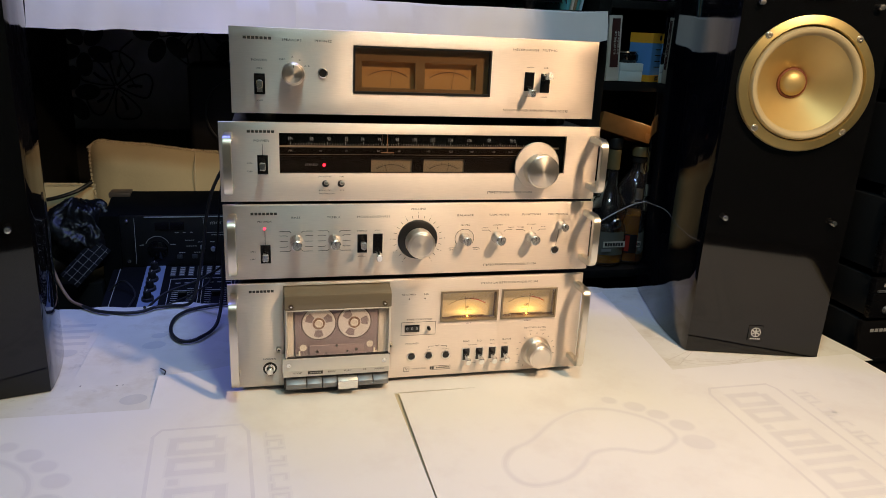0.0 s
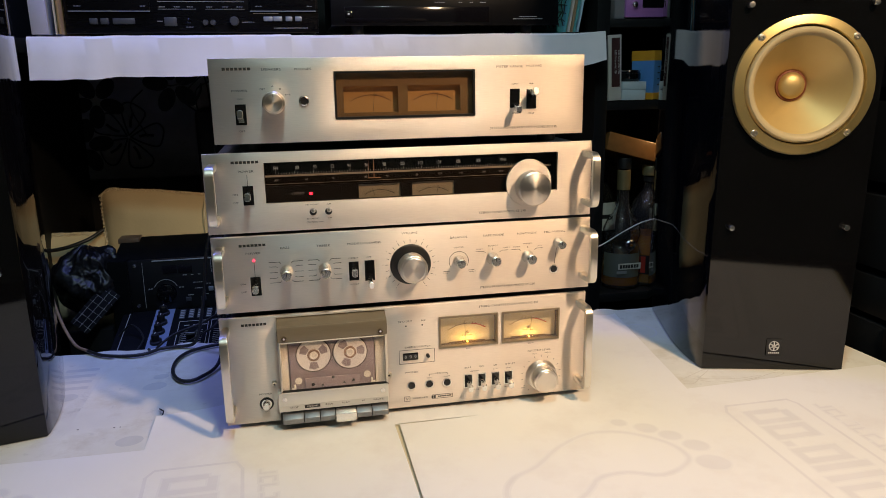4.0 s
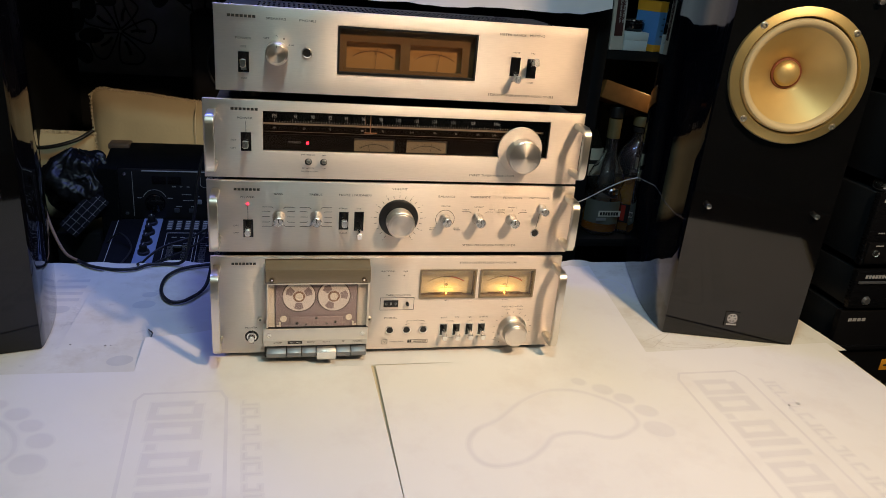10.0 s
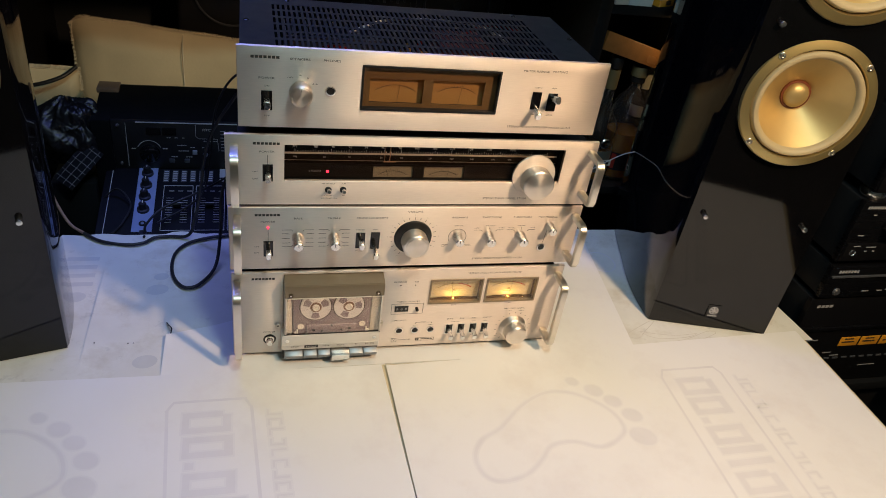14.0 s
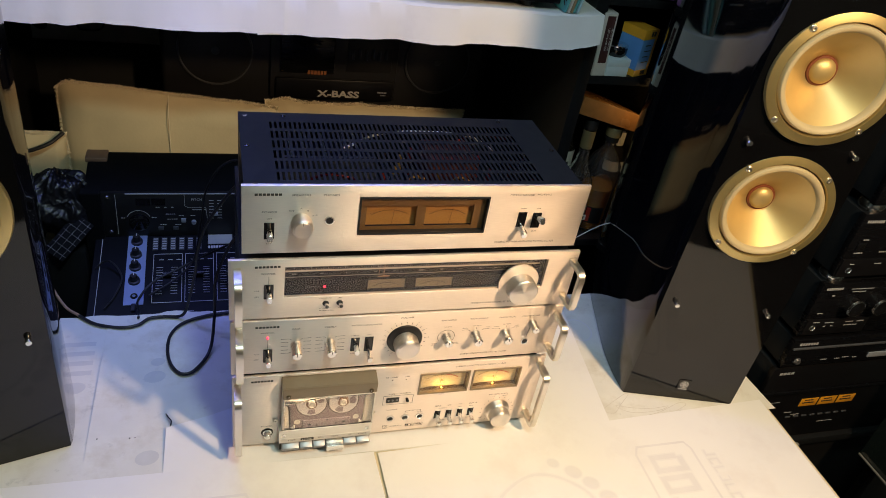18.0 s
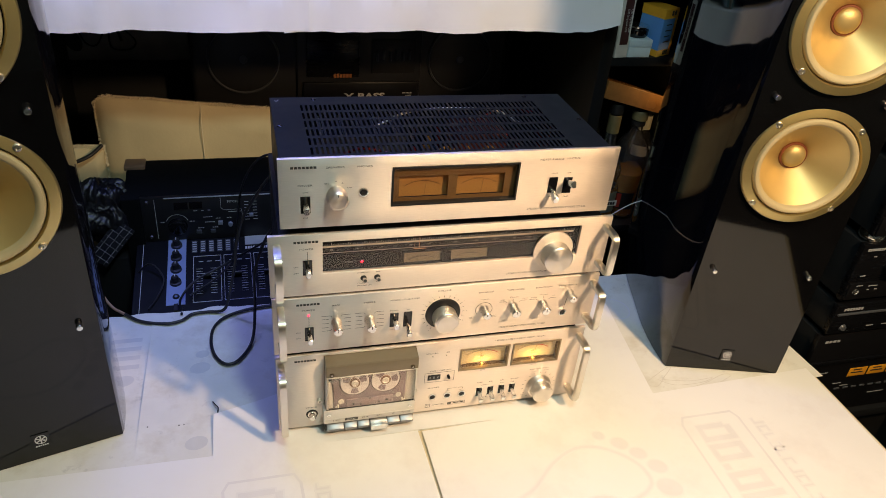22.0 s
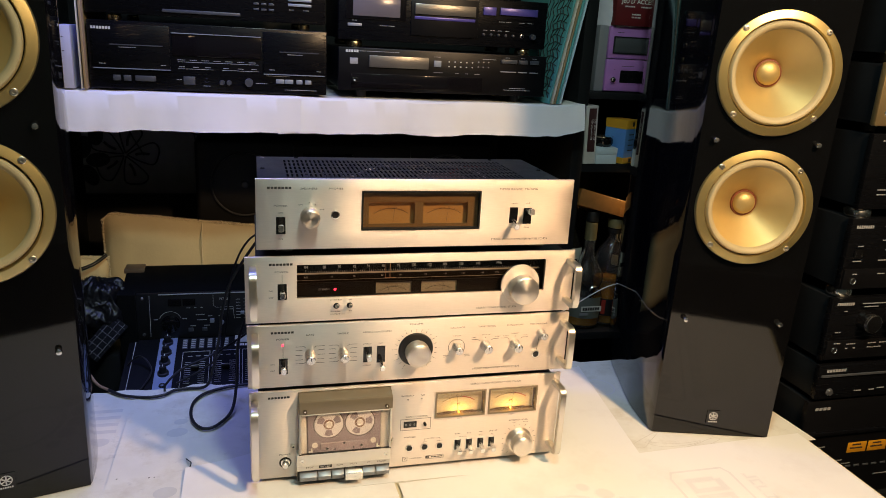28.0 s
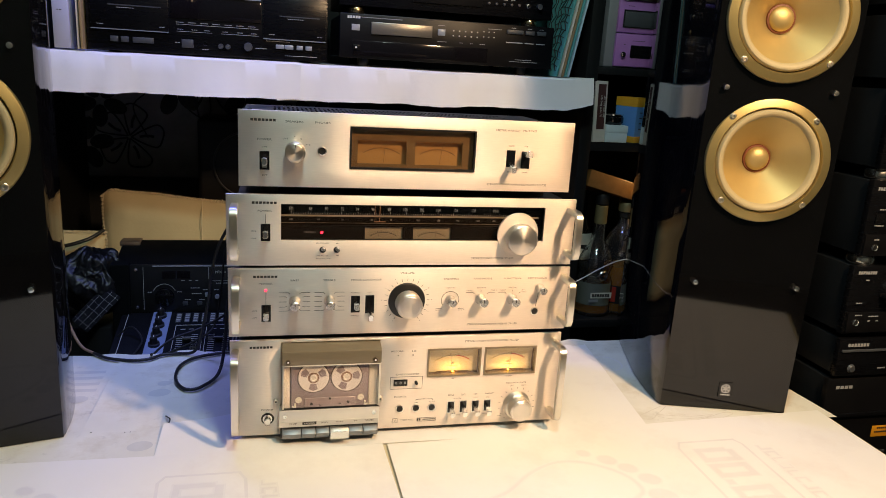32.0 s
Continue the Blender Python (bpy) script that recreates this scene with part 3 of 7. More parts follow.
def slotted_top(x0, x1, y0, y1, z, rows, cols, fx, fy, duty=0.5, fill=0.72, t=0.001):
    """A flat cover with rows of slots cut through it."""
    xs, ys = [x0], [y0]
    pitch = (fx[1] - fx[0]) / cols
    for i in range(cols):
        xs += [fx[0] + i * pitch, fx[0] + (i + duty) * pitch]
    xs.append(x1)
    rp = (fy[1] - fy[0]) / rows
    for j in range(rows):
        ys += [fy[0] + j * rp, fy[0] + (j + fill) * rp]
    ys.append(y1)
    bm = bmesh.new()
    top = [[bm.verts.new((x, y, z)) for x in xs] for y in ys]
    bot = [[bm.verts.new((x, y, z - t)) for x in xs] for y in ys]
    hole = lambda i, j: i % 2 == 1 and j % 2 == 1 and i < 2 * cols and j < 2 * rows
    for j in range(len(ys) - 1):
        for i in range(len(xs) - 1):
            if hole(i, j):
                for a, b in (((i, j), (i + 1, j)), ((i + 1, j), (i + 1, j + 1)), ((i + 1, j + 1), (i, j + 1)), ((i, j + 1), (i, j))):
                    bm.faces.new((top[a[1]][a[0]], top[b[1]][b[0]], bot[b[1]][b[0]], bot[a[1]][a[0]]))
            else:
                bm.faces.new((top[j][i], top[j][i + 1], top[j + 1][i + 1], top[j + 1][i]))
                bm.faces.new((bot[j][i], bot[j + 1][i], bot[j + 1][i + 1], bot[j][i + 1]))
    return bm


part("cover_top", slotted_top(0.0165, 0.4435, 0.005, 0.207, 0.4335, 6, 54, (0.055, 0.395), (0.026, 0.186)), BLACK_METAL, amp, "black steel cover with rows of slots", smooth=False)
part("cover_side", box(0.0165, 0.0180, 0.005, 0.207, 0.352, 0.4325), BLACK_METAL, amp)
part("cover_side", box(0.4420, 0.4435, 0.005, 0.207, 0.352, 0.4325), BLACK_METAL, amp)
part("chassis_floor", box(0.0180, 0.4420, 0.005, 0.207, 0.352, 0.3540), BLACK_METAL, amp)
part("back_panel", box(0.0180, 0.4420, 0.205, 0.2065, 0.354, 0.4325), BLACK_METAL, amp)
for fx in (0.05, 0.41):
    for fy in (0.03, 0.18):
        round_foot(fx, fy, 0.3382, 0.352, amp)
for sx, sy in ((0.03, 0.016), (0.43, 0.016), (0.075, 0.197), (0.385, 0.197), (0.024, 0.11), (0.436, 0.11)):
    part("cover_screw", turned([(0, 0.0016), (0.002, 0.0014), (0.0032, 0.0006), (0.0034, 0)], 14, pose(sx, sy, 0.4336)), BLACK_GLOSS, amp)
# insides that show through the slots
HEAT = mat("dull_aluminium_fins", (0.16, 0.16, 0.17), 0.4, 0.8, 0.1, 60)
COPPER = mat("reddish_coil_tape", (0.09, 0.02, 0.012), 0.3, 0.0, 0.2, 60)
part("transformer", box(0.26, 0.33, 0.10, 0.17, 0.356, 0.418, 0.004), COPPER, amp, "taped mains transformer")
sink = part("heat_sink", box(0.07, 0.19, 0.115, 0.120, 0.356, 0.415), HEAT, amp)
fin = part("fin", box(0.07, 0.0715, 0.1205, 0.185, 0.356, 0.415), HEAT, sink)
for i in range(1, 14):
    part("fin", box(0.07 + i * 0.009, 0.0715 + i * 0.009, 0.1205, 0.185, 0.356, 0.415), HEAT, sink)

SLEEVE = mat("capacitor_sleeve", (0.02, 0.03, 0.05), 0.25)
FOIL = mat("shiny_component_can", (0.55, 0.52, 0.48), 0.2, 1.0, 0.1, 80)
RED_PART = mat("dark_red_component", (0.20, 0.02, 0.015), 0.25)
GOLD_PART = mat("golden_component", (0.50, 0.26, 0.06), 0.25, 0.5)
for cx, cy in ((0.21, 0.08), (0.235, 0.08), (0.36, 0.07), (0.12, 0.06)):
    c = part("capacitor", turned([(0, 0.05), (0.010, 0.05), (0.011, 0.048), (0.011, 0)], 18, pose(cx, cy, 0.356)), SLEEVE, amp)
    part("can_top", turned([(0, 0.0506), (0.0085, 0.0506), (0.009, 0.0501)], 18, pose(cx, cy, 0.356)), FOIL, c)
rnd = random.Random(5)
for i in range(34):
    cx, cy, h = rnd.uniform(0.205, 0.425), rnd.uniform(0.03, 0.18), rnd.uniform(0.02, 0.058)
    part("component", turned([(0, h), (0.003, h - 0.0006), (0.0036, h - 0.002), (0.0036, 0)], 10, pose(cx, cy, 0.356)), (RED_PART, FOIL, GOLD_PART, SLEEVE)[i % 4], amp)

WIRE = mat("pale_wire_sleeve", (0.55, 0.52, 0.48), 0.4)
for wire, ink in ((((0.150, 0.140, 0.416), (0.200, 0.158, 0.429), (0.270, 0.166, 0.430), (0.330, 0.158, 0.428), (0.362, 0.140, 0.416)), WIRE),
                  (((0.300, 0.150, 0.416), (0.335, 0.163, 0.429), (0.385, 0.158, 0.426)), RED_PART),
                  (((0.095, 0.060, 0.414), (0.118, 0.050, 0.428), (0.150, 0.044, 0.424)), RED_PART),
                  (((0.205, 0.036, 0.416), (0.222, 0.044, 0.428), (0.238, 0.050, 0.422)), GOLD_PART),
                  (((0.262, 0.036, 0.416), (0.280, 0.042, 0.428), (0.300, 0.046, 0.420)), GOLD_PART)):
    part("inner_wire", tube(bmesh.new(), wire, 0.0019, 8, 5), ink, amp)
strokes([((0.0225, 0.197), (0.0245, 0.192)), ((0.0245, 0.192), (0.0275, 0.198))], amp, 0.0, 0.0004, WHITE_INK, "scratch").data.transform(Matrix(((1, 0, 0, 0), (0, 0, 1, 0), (0, 1, 0, 0.4338), (0, 0, 0, 1))))
# meter window
win = part("meter_window", plate(0.1485, 0.3115, 0.3725, 0.4255, -0.0012, 0.0045, [(0.1505, 0.3095, 0.3750, 0.4235)]), BLACK, amp, "black-framed meter window")
part("window_mask", plate(0.1500, 0.3100, 0.3745, 0.4240, 0.0075, 0.009, [(0.1590, 0.2215, 0.3790, 0.4085), (0.2330, 0.2955, 0.3790, 0.4085)]), MASK_BROWN, win, "amber-brown meter mask")
part("window_side", plate(0.1495, 0.3105, 0.3740, 0.4245, 0.0046, 0.030, [(0.1500, 0.3100, 0.3745, 0.4240)]), BLACK, win)
needle_meter(0.1560, 0.2245, 0.3770, 0.4115, 0.0150, win, ORANGE_FACE, -6, "amber power meter card", False, BROWN_INK, 0.62)
needle_meter(0.2300, 0.2985, 0.3770, 0.4115, 0.0150, win, ORANGE_FACE, -7, "amber power meter card", False, BROWN_INK, 0.62)
part("pane", box(0.1505, 0.3095, 0.0002, 0.0012, 0.3750, 0.4235), GLASS, win, "clear window pane")


for mx in (0.190, 0.264):
    area_lamp("meter_lamp", (mx, 0.0110, 0.4230), (mx, 0.0150, 0.388), 0.056, 0.0032, (1.0, 0.42, 0.10), 0.005)
disc_knob(0.081, 0.393, 0.0122, 0.020, amp)
part("pointer_line", box(0.0807, 0.0813, -0.0204, -0.0199, 0.3995, 0.4030), INK, amp)
jack(0.114, 0.394, amp)
lever(0.0445, 0.370, 0.3905, 0.3815, amp)
part("lever_window", box(0.0415, 0.0475, -0.0012, -0.0004, 0.3715, 0.3765), CHROME, amp)
lever(0.360, 0.3815, 0.4015, 0.3835, amp, tilt=14)
lever(0.3805, 0.380, 0.4005, 0.3955, amp, tilt=-14)
bars(0.0435, 0.4295, 0.031, 0.0030, 7, amp, label="dark brand lettering drawn as bars")
for tx, x, z, h in (("SPEAKERS", 0.080, 0.4285, 0.0024), ("PHONES", 0.1145, 0.4285, 0.0024), ("POWER", 0.0445, 0.4060, 0.0024), ("ON", 0.0445, 0.3970, 0.0018), ("OFF", 0.0445, 0.3620, 0.0018),
                    ("OFF", 0.0695, 0.4075, 0.0018), ("A", 0.0805, 0.4105, 0.0018), ("B", 0.0885, 0.4075, 0.0018), ("A+B", 0.0965, 0.4010, 0.0016), ("METER RANGE", 0.3535, 0.4280, 0.0024), ("MUTING", 0.3835, 0.4285, 0.0024),
                    ("100W", 0.360, 0.4080, 0.0017), ("0dB", 0.3805, 0.4080, 0.0017), ("10W", 0.360, 0.3740, 0.0017), ("-20dB", 0.3805, 0.3735, 0.0017), ("STEREO POWER AMPLIFIER MODEL SC-335", 0.3715, 0.3570, 0.0026)):
    words(tx, x, z, h, amp, wide=1.25 if len(tx) < 20 else 1.02)

# --- tuner ---
tuner = thing("tuner", pose(0.23, 0.1, 0.246), "stereo tuner with a black dial window and big tuning knob", "tuner", "stacked hi-fi units")
part("front_panel", plate(-0.002, 0.460, 0.246, 0.338, 0.0, 0.005, [(0.0645, 0.4155, 0.279, 0.326)], 0.0006), ALU, tuner, "brushed aluminium front panel")
part("case", plate(0.012, 0.448, 0.249, 0.335, 0.0052, 0.235, [(0.0645, 0.4155, 0.279, 0.326)]), BLACK_METAL, tuner, "black steel case")
for fx in (0.05, 0.41):
    for fy in (0.04, 0.2):
        round_foot(fx, fy, 0.2422, 0.249, tuner)
bail(0.0085, 0.2600, 0.3270, tuner)
bail(0.4515, 0.2600, 0.3270, tuner)
DIAL_BACK = mat("dull_black_dial", (0.012, 0.009, 0.008), 0.35, 0.0, 0.2, 40, spec=0.15)
DEEP = 0.016
far_x = lambda x, d=DEEP: x + (x - 0.116) * d / 0.84
far_z = lambda z, d=DEEP: z - 0.14 * d
dial = part("dial_window", box(0.0560, 0.4240, DEEP, DEEP + 0.002, 0.270, 0.327), DIAL_BACK, tuner, "black tuning dial set behind its pane")
SILVER_LINE = mat("silver_dial_line", (0.80, 0.74, 0.66), 0.3, 0.7, 0.05, 90)
DIAL_INK = glow("backlit_dial_figures", (0.80, 0.74, 0.64), 0.28)
AM_INK = glow("faint_backlit_figures", (0.60, 0.58, 0.54), 0.10)
part("dial_line", box(0.0600, far_x(0.4070), DEEP - 0.0008, DEEP, far_z(0.3096), far_z(0.3118)), SILVER_LINE, dial, "silver scale bar")
part("dial_line", box(0.0600, far_x(0.4070), DEEP - 0.0006, DEEP, far_z(0.3010), far_z(0.3014)), SILVER_LINE, dial)
segs = []
for i in range(106):
    x = far_x(0.078 + i * 0.0030)
    segs.append(((x, far_z(0.3125)), (x, far_z(0.3125 + (0.0036 if i % 7 == 0 else 0.0018)))))
strokes(segs, dial, DEEP - 0.0003, 0.00024, DIAL_INK, "scale_marks")
for tx, x in (("FM", 0.078), ("88", 0.102), ("90", 0.122), ("92", 0.142), ("94", 0.161), ("96", 0.181), ("98", 0.202), ("100", 0.223), ("102", 0.245), ("104", 0.267), ("106", 0.2905), ("108", 0.315), ("MHz", 0.346)):
    words(tx, far_x(x), far_z(0.3195), 0.0044, dial, y=DEEP - 0.0003, material=DIAL_INK, wide=0.70)
for tx, x in (("AM", 0.078), ("60", 0.112), ("70", 0.142), ("80", 0.180), ("90", 0.205), ("100", 0.240), ("120", 0.268), ("140", 0.294), ("160", 0.322), ("kHz", 0.344)):
    words(tx, far_x(x), far_z(0.3055), 0.0024, dial, y=DEEP - 0.0003, material=AM_INK, wide=1.0)
# the lower mask with its lamp window and two meters stands further forward
MASK = 0.0090
mx_, mz_ = (lambda x: far_x(x, MASK)), (lambda z: far_z(z, MASK))
METER_CARD = mat("ivory_meter_card", (0.30, 0.26, 0.20), 0.6, 0.0, 0.04, 60)
METERS = ((0.171, 0.2205, 14), (0.2345, 0.2855, -10))
mask = part("dial_mask", plate(0.0590, 0.4200, 0.2720, mz_(0.2985), MASK, MASK + 0.002, [(mx_(a), mx_(b), mz_(0.2803), mz_(0.2967)) for a, b, _ in METERS]), DIAL_BACK, dial, "black lower dial mask")
words("STEREO", mx_(0.1010), mz_(0.2892), 0.0026, mask, y=MASK - 0.0003, material=DIM_INK, wide=1.2)
part("stereo_led", box(mx_(0.1143), mx_(0.1174), MASK - 0.0008, MASK, mz_(0.2873), mz_(0.2904), 0.0005), LED_RED, mask, "lit red stereo lamp")
for a, b, ln in METERS:
    needle_meter(mx_(a) - 0.001, mx_(b) + 0.001, mz_(0.2793), mz_(0.2972), MASK + 0.0026, mask, METER_CARD, ln, "small ivory tuning meter", False, INK, 0.55)
part("dial_pane", box(0.0645, 0.4155, 0.0006, 0.0016, 0.279, 0.326), pane_glass("coated_dial_pane", (0.96, 0.92, 0.88)), dial, "clear dial pane")
POINTER = mat("orange_pointer", (0.62, 0.34, 0.20), 0.5)
pt = part("dial_pointer", box(far_x(0.1892, 0.006), far_x(0.1900, 0.006), 0.0055, 0.0062, 0.3036, 0.3262), POINTER, dial, "orange tuning pointer")
part("pointer_foot", box(far_x(0.1825, 0.006), far_x(0.1975, 0.006), 0.0053, 0.0064, 0.3027, 0.3036), POINTER, pt)
part("pointer_guide", box(far_x(0.1832, 0.006), far_x(0.1835, 0.006), 0.0056, 0.0062, 0.3036, 0.3262), POINTER, pt)
part("knob_plate", turned([(0, 0.0009), (0.0285, 0.0009), (0.0292, 0.0002), (0.0292, -0.001)], 56, facing(0.379, 0, 0.2895)), ALU, tuner, "round brushed plate behind the tuning knob", angle=20)
disc_knob(0.3805, 0.2850, 0.0203, 0.022, tuner, label="large spun aluminium tuning knob")
for sx in (0.117, 0.135):
    k = part("toggle_switch", turned([(0, 0.002), (0.0032, 0.002), (0.0042, 0.0004), (0.0042, 0)], 18, facing(sx, 0, 0.267)), BLACK, tuner)
    part("toggle", turned([(0, 0.014), (0.0022, 0.0135), (0.0028, 0.011), (0.0016, 0.001), (0, 0.001)], 14, pose(sx, 0, 0.267, 72, 0, 0)), CHROME, k, "chrome toggle")
lever(0.0455, 0.2795, 0.2995, 0.2905, tuner)
strokes([((0.0455, 0.3000), (0.0455, 0.3130))], tuner)
bars(0.0445, 0.3275, 0.031, 0.0030, 7, tuner, label="dark brand lettering drawn as bars")
for tx, x, z, h in (("POWER", 0.0445, 0.3170, 0.0024), ("ON", 0.031, 0.2910, 0.0018), ("OFF", 0.031, 0.2815, 0.0018), ("FM MONO", 0.1165, 0.2755, 0.0016), ("AM", 0.1355, 0.2755, 0.0016), ("FM AUTO", 0.1165, 0.2590, 0.0016),
                    ("MUTING ON", 0.1185, 0.2550, 0.0016), ("FM", 0.1360, 0.2590, 0.0016), ("STEREO TUNER MODEL ST-330", 0.3455, 0.2552, 0.0026)):
    words(tx, x, z, h, tuner, wide=1.25 if len(tx) < 20 else 1.0)

# --- preamplifier ---
pre = thing("preamplifier", pose(0.23, 0.1, 0.15), "stereo preamplifier with a central black-ringed volume knob", "preamplifier", "stacked hi-fi units")
part("front_panel", plate(-0.001, 0.461, 0.1505, 0.2420, 0.0, 0.005, [], 0.0006), ALU, pre, "brushed aluminium front panel")
part("case", box(0.012, 0.448, 0.005, 0.235, 0.1535, 0.239, 0.001), BLACK_METAL, pre, "black steel case")
for fx in (0.05, 0.41):
    for fy in (0.04, 0.2):
        round_foot(fx, fy, 0.1442, 0.1535, pre)
bail(0.0095, 0.1650, 0.2320, pre)
bail(0.4520, 0.1640, 0.2320, pre)
part("led", turned([(0, 0.0016), (0.0012, 0.0012), (0.0016, 0)], 12, facing(0.0455, 0, 0.2130)), LED_RED, pre, "lit red power lamp")
lever(0.0460, 0.1715, 0.1920, 0.1825, pre)
strokes([((0.0458, 0.1930), (0.0458, 0.2115))], pre)
for kx in (0.082, 0.1270):
    small_knob(kx, 0.1975, 0.0064, 0.023, pre)
    dx = 0.0195
    segs = []
    for sd in (-1, 1):
        for zz, b in ((0.2095, -0.003), (0.2040, -0.0012), (0.1970, 0), (0.1900, 0.0012), (0.1845, 0.003)):
            inner = 0.006 if abs(b) > 0.002 else 0.010
            segs.append(((kx + sd * dx, zz), (kx + sd * (inner + 0.002), zz)))
            segs.append(((kx + sd * (inner + 0.002), zz), (kx + sd * inner, zz + b * 0.7)))
    strokes(segs, pre)
lever(0.1610, 0.1820, 0.2030, 0.1945, pre)
lever(0.1800, 0.1805, 0.2035, 0.1820, pre, tilt=10)
part("knob_ring", turned([(0, 0.0030), (0.0232, 0.0030), (0.0245, 0.0022), (0.0252, 0.0002), (0.0252, -0.001)], 56, facing(0.230, 0, 0.1962)), BLACK, pre, "black ring round the volume knob")
disc_knob(0.2305, 0.1950, 0.0170, 0.024, pre, label="large spun aluminium volume knob")
tick_ring(0.230, 0.1962, 0.0275, 0.0310, -57, 237, 21, pre)
for i in range(11):
    a = radians(237 - 29.4 * i)
    words(str(i), 0.230 + 0.0340 * math.cos(a), 0.1962 + 0.0340 * math.sin(a), 0.0013, pre)
small_knob(0.290, 0.1965, 0.0060, 0.018, pre)
arc_line(0.290, 0.1962, 0.0122, -35, 215, pre)
strokes([((0.2705, 0.1840), (0.2785, 0.1840)), ((0.3015, 0.1840), (0.3095, 0.1840))], pre)
small_knob(0.3330, 0.1970, 0.0066, 0.020, pre)
small_knob(0.3785, 0.1965, 0.0066, 0.020, pre)
for kx in (0.3330, 0.3785):
    strokes([((kx, 0.2075), (kx, 0.2100)), ((kx - 0.009, 0.2045), (kx - 0.0115, 0.2065)), ((kx + 0.009, 0.2045), (kx + 0.0115, 0.2065)), ((kx - 0.0115, 0.2065), (kx - 0.021, 0.2065)), ((kx + 0.0115, 0.2065), (kx + 0.020, 0.2065))], pre)
small_knob(0.4180, 0.2120, 0.0056, 0.018, pre)
strokes([((0.4165, 0.2050), (0.4140, 0.1850))], pre)
jack(0.4130, 0.1780, pre)
bars(0.0455, 0.2312, 0.031, 0.0030, 7, pre, label="dark brand lettering drawn as bars")
for tx, x, z, h in (("POWER", 0.0455, 0.2215, 0.0024), ("ON", 0.0315, 0.1850, 0.0018), ("OFF", 0.0315, 0.1755, 0.0018), ("BASS", 0.0818, 0.2260, 0.0024), ("TREBLE", 0.1262, 0.2260, 0.0024), ("MODE LOUDNESS", 0.1745, 0.2260, 0.0024),
                    ("STEREO", 0.1605, 0.2085, 0.0016), ("MONO", 0.1610, 0.1760, 0.0016), ("OFF", 0.1795, 0.2085, 0.0016), ("VOLUME", 0.2295, 0.2350, 0.0024), ("BALANCE", 0.2900, 0.2262, 0.0024), ("CENTER", 0.2900, 0.2135, 0.0016),
                    ("LEFT", 0.2735, 0.1815, 0.0014), ("RIGHT", 0.3070, 0.1815, 0.0014), ("TAPE MODE", 0.3340, 0.2262, 0.0024), ("SOURCE", 0.3335, 0.2130, 0.0016), ("TAPE 1", 0.3160, 0.2095, 0.0014), ("TAPE 2", 0.3510, 0.2095, 0.0014),
                    ("FUNCTION", 0.3770, 0.2262, 0.0024), ("PHONO", 0.3785, 0.2130, 0.0016), ("TUNER", 0.3640, 0.2095, 0.0014), ("AUX", 0.3945, 0.2095, 0.0014), ("MIC MIXING", 0.4135, 0.2262, 0.0024), ("STEREO PREAMPLIFIER MODEL SY-330", 0.3525, 0.1600, 0.0026)):
    words(tx, x, z, h, pre, wide=1.25 if len(tx) < 20 else 1.0)

# --- cassette deck ---
deck = thing("cassette_deck", pose(0.23, 0.1, 0.0), "cassette deck with a clear door, tape inside and two lit meters", "cassette deck", "stacked hi-fi units")
part("front_panel", plate(0.0, 0.458, 0.0075, 0.144, 0.0, 0.005, [(0.0655, 0.1965, 0.020, 0.1405), (0.2645, 0.3395, 0.0845, 0.1245), (0.3465, 0.4215, 0.0845, 0.1245)], 0.0006), ALU, deck, "brushed aluminium front panel")
part("case", plate(0.012, 0.446, 0.010, 0.141, 0.005, 0.25, [(0.0655, 0.1965, 0.020, 0.1405), (0.2645, 0.3395, 0.0845, 0.1245), (0.3465, 0.4215, 0.0845, 0.1245)]), BLACK_METAL, deck, "black steel case")
for fx in (0.05, 0.41):
    for fy in (0.04, 0.2):
        round_foot(fx, fy, 0.0012, 0.010, deck)
bail(0.0070, 0.0250, 0.1330, deck)
bail(0.4490, 0.0220, 0.1340, deck)
BRASSY = mat("bronze_grey_door_cap", (0.20, 0.165, 0.115), 0.32, 0.25, 0.08, 50, 0.03, 300, (1, 1, 12))
CREAM_PL = mat("cream_well_plastic", (0.62, 0.58, 0.53), 0.5, 0.0, 0.05, 60)
door = part("door_cap", prism([(0.0045, 0.1155), (-0.0190, 0.1155), (-0.0190, 0.1310), (-0.0172, 0.1345), (-0.0120, 0.1365), (0.0045, 0.1403)], 0.0658, 0.1962, 0.0008), BRASSY, deck, "bronze-grey cap of the cassette door")
SCREW_BROWN = mat("dark_brass_screw", (0.10, 0.075, 0.045), 0.35, 0.6, 0.1, 60)
for sx in (0.0740, 0.1880):
    part("door_screw", turned([(0, 0.0012), (0.0012, 0.0012), (0.0014, 0.0022), (0.0030, 0.002), (0.0033, 0)], 18, facing(sx, -0.019, 0.1205)), SCREW_BROWN, door, "round dark door screw")
    part("screw_hole", turned([(0, 0.0015), (0.0012, 0.0015)], 12, facing(sx, -0.019, 0.1205)), CHROME, door)
part("well_back", box(0.0655, 0.1965, 0.014, 0.016, 0.020, 0.1405), CREAM_PL, deck, "cream back wall of the cassette well")
for sx0, sx1 in ((0.0660, 0.0685), (0.1935, 0.1960)):
    part("door_cheek", box(sx0, sx1, -0.0165, 0.0135, 0.0515, 0.1150, 0.0008), CREAM_PL, deck, "cream side of the cassette well")
for wx0, wx1 in ((0.0690, 0.0785), (0.1800, 0.1930)):
    part("well_side", box(wx0, wx1, -0.010, 0.0130, 0.0515, 0.1150, 0.0008), CREAM_PL, deck, "pale side of the cassette well")
dp = part("door_pane", box(0.0690, 0.1930, -0.0185, -0.0170, 0.0545, 0.1160, 0.0005), SMOKE, deck, "clear plastic cassette door")
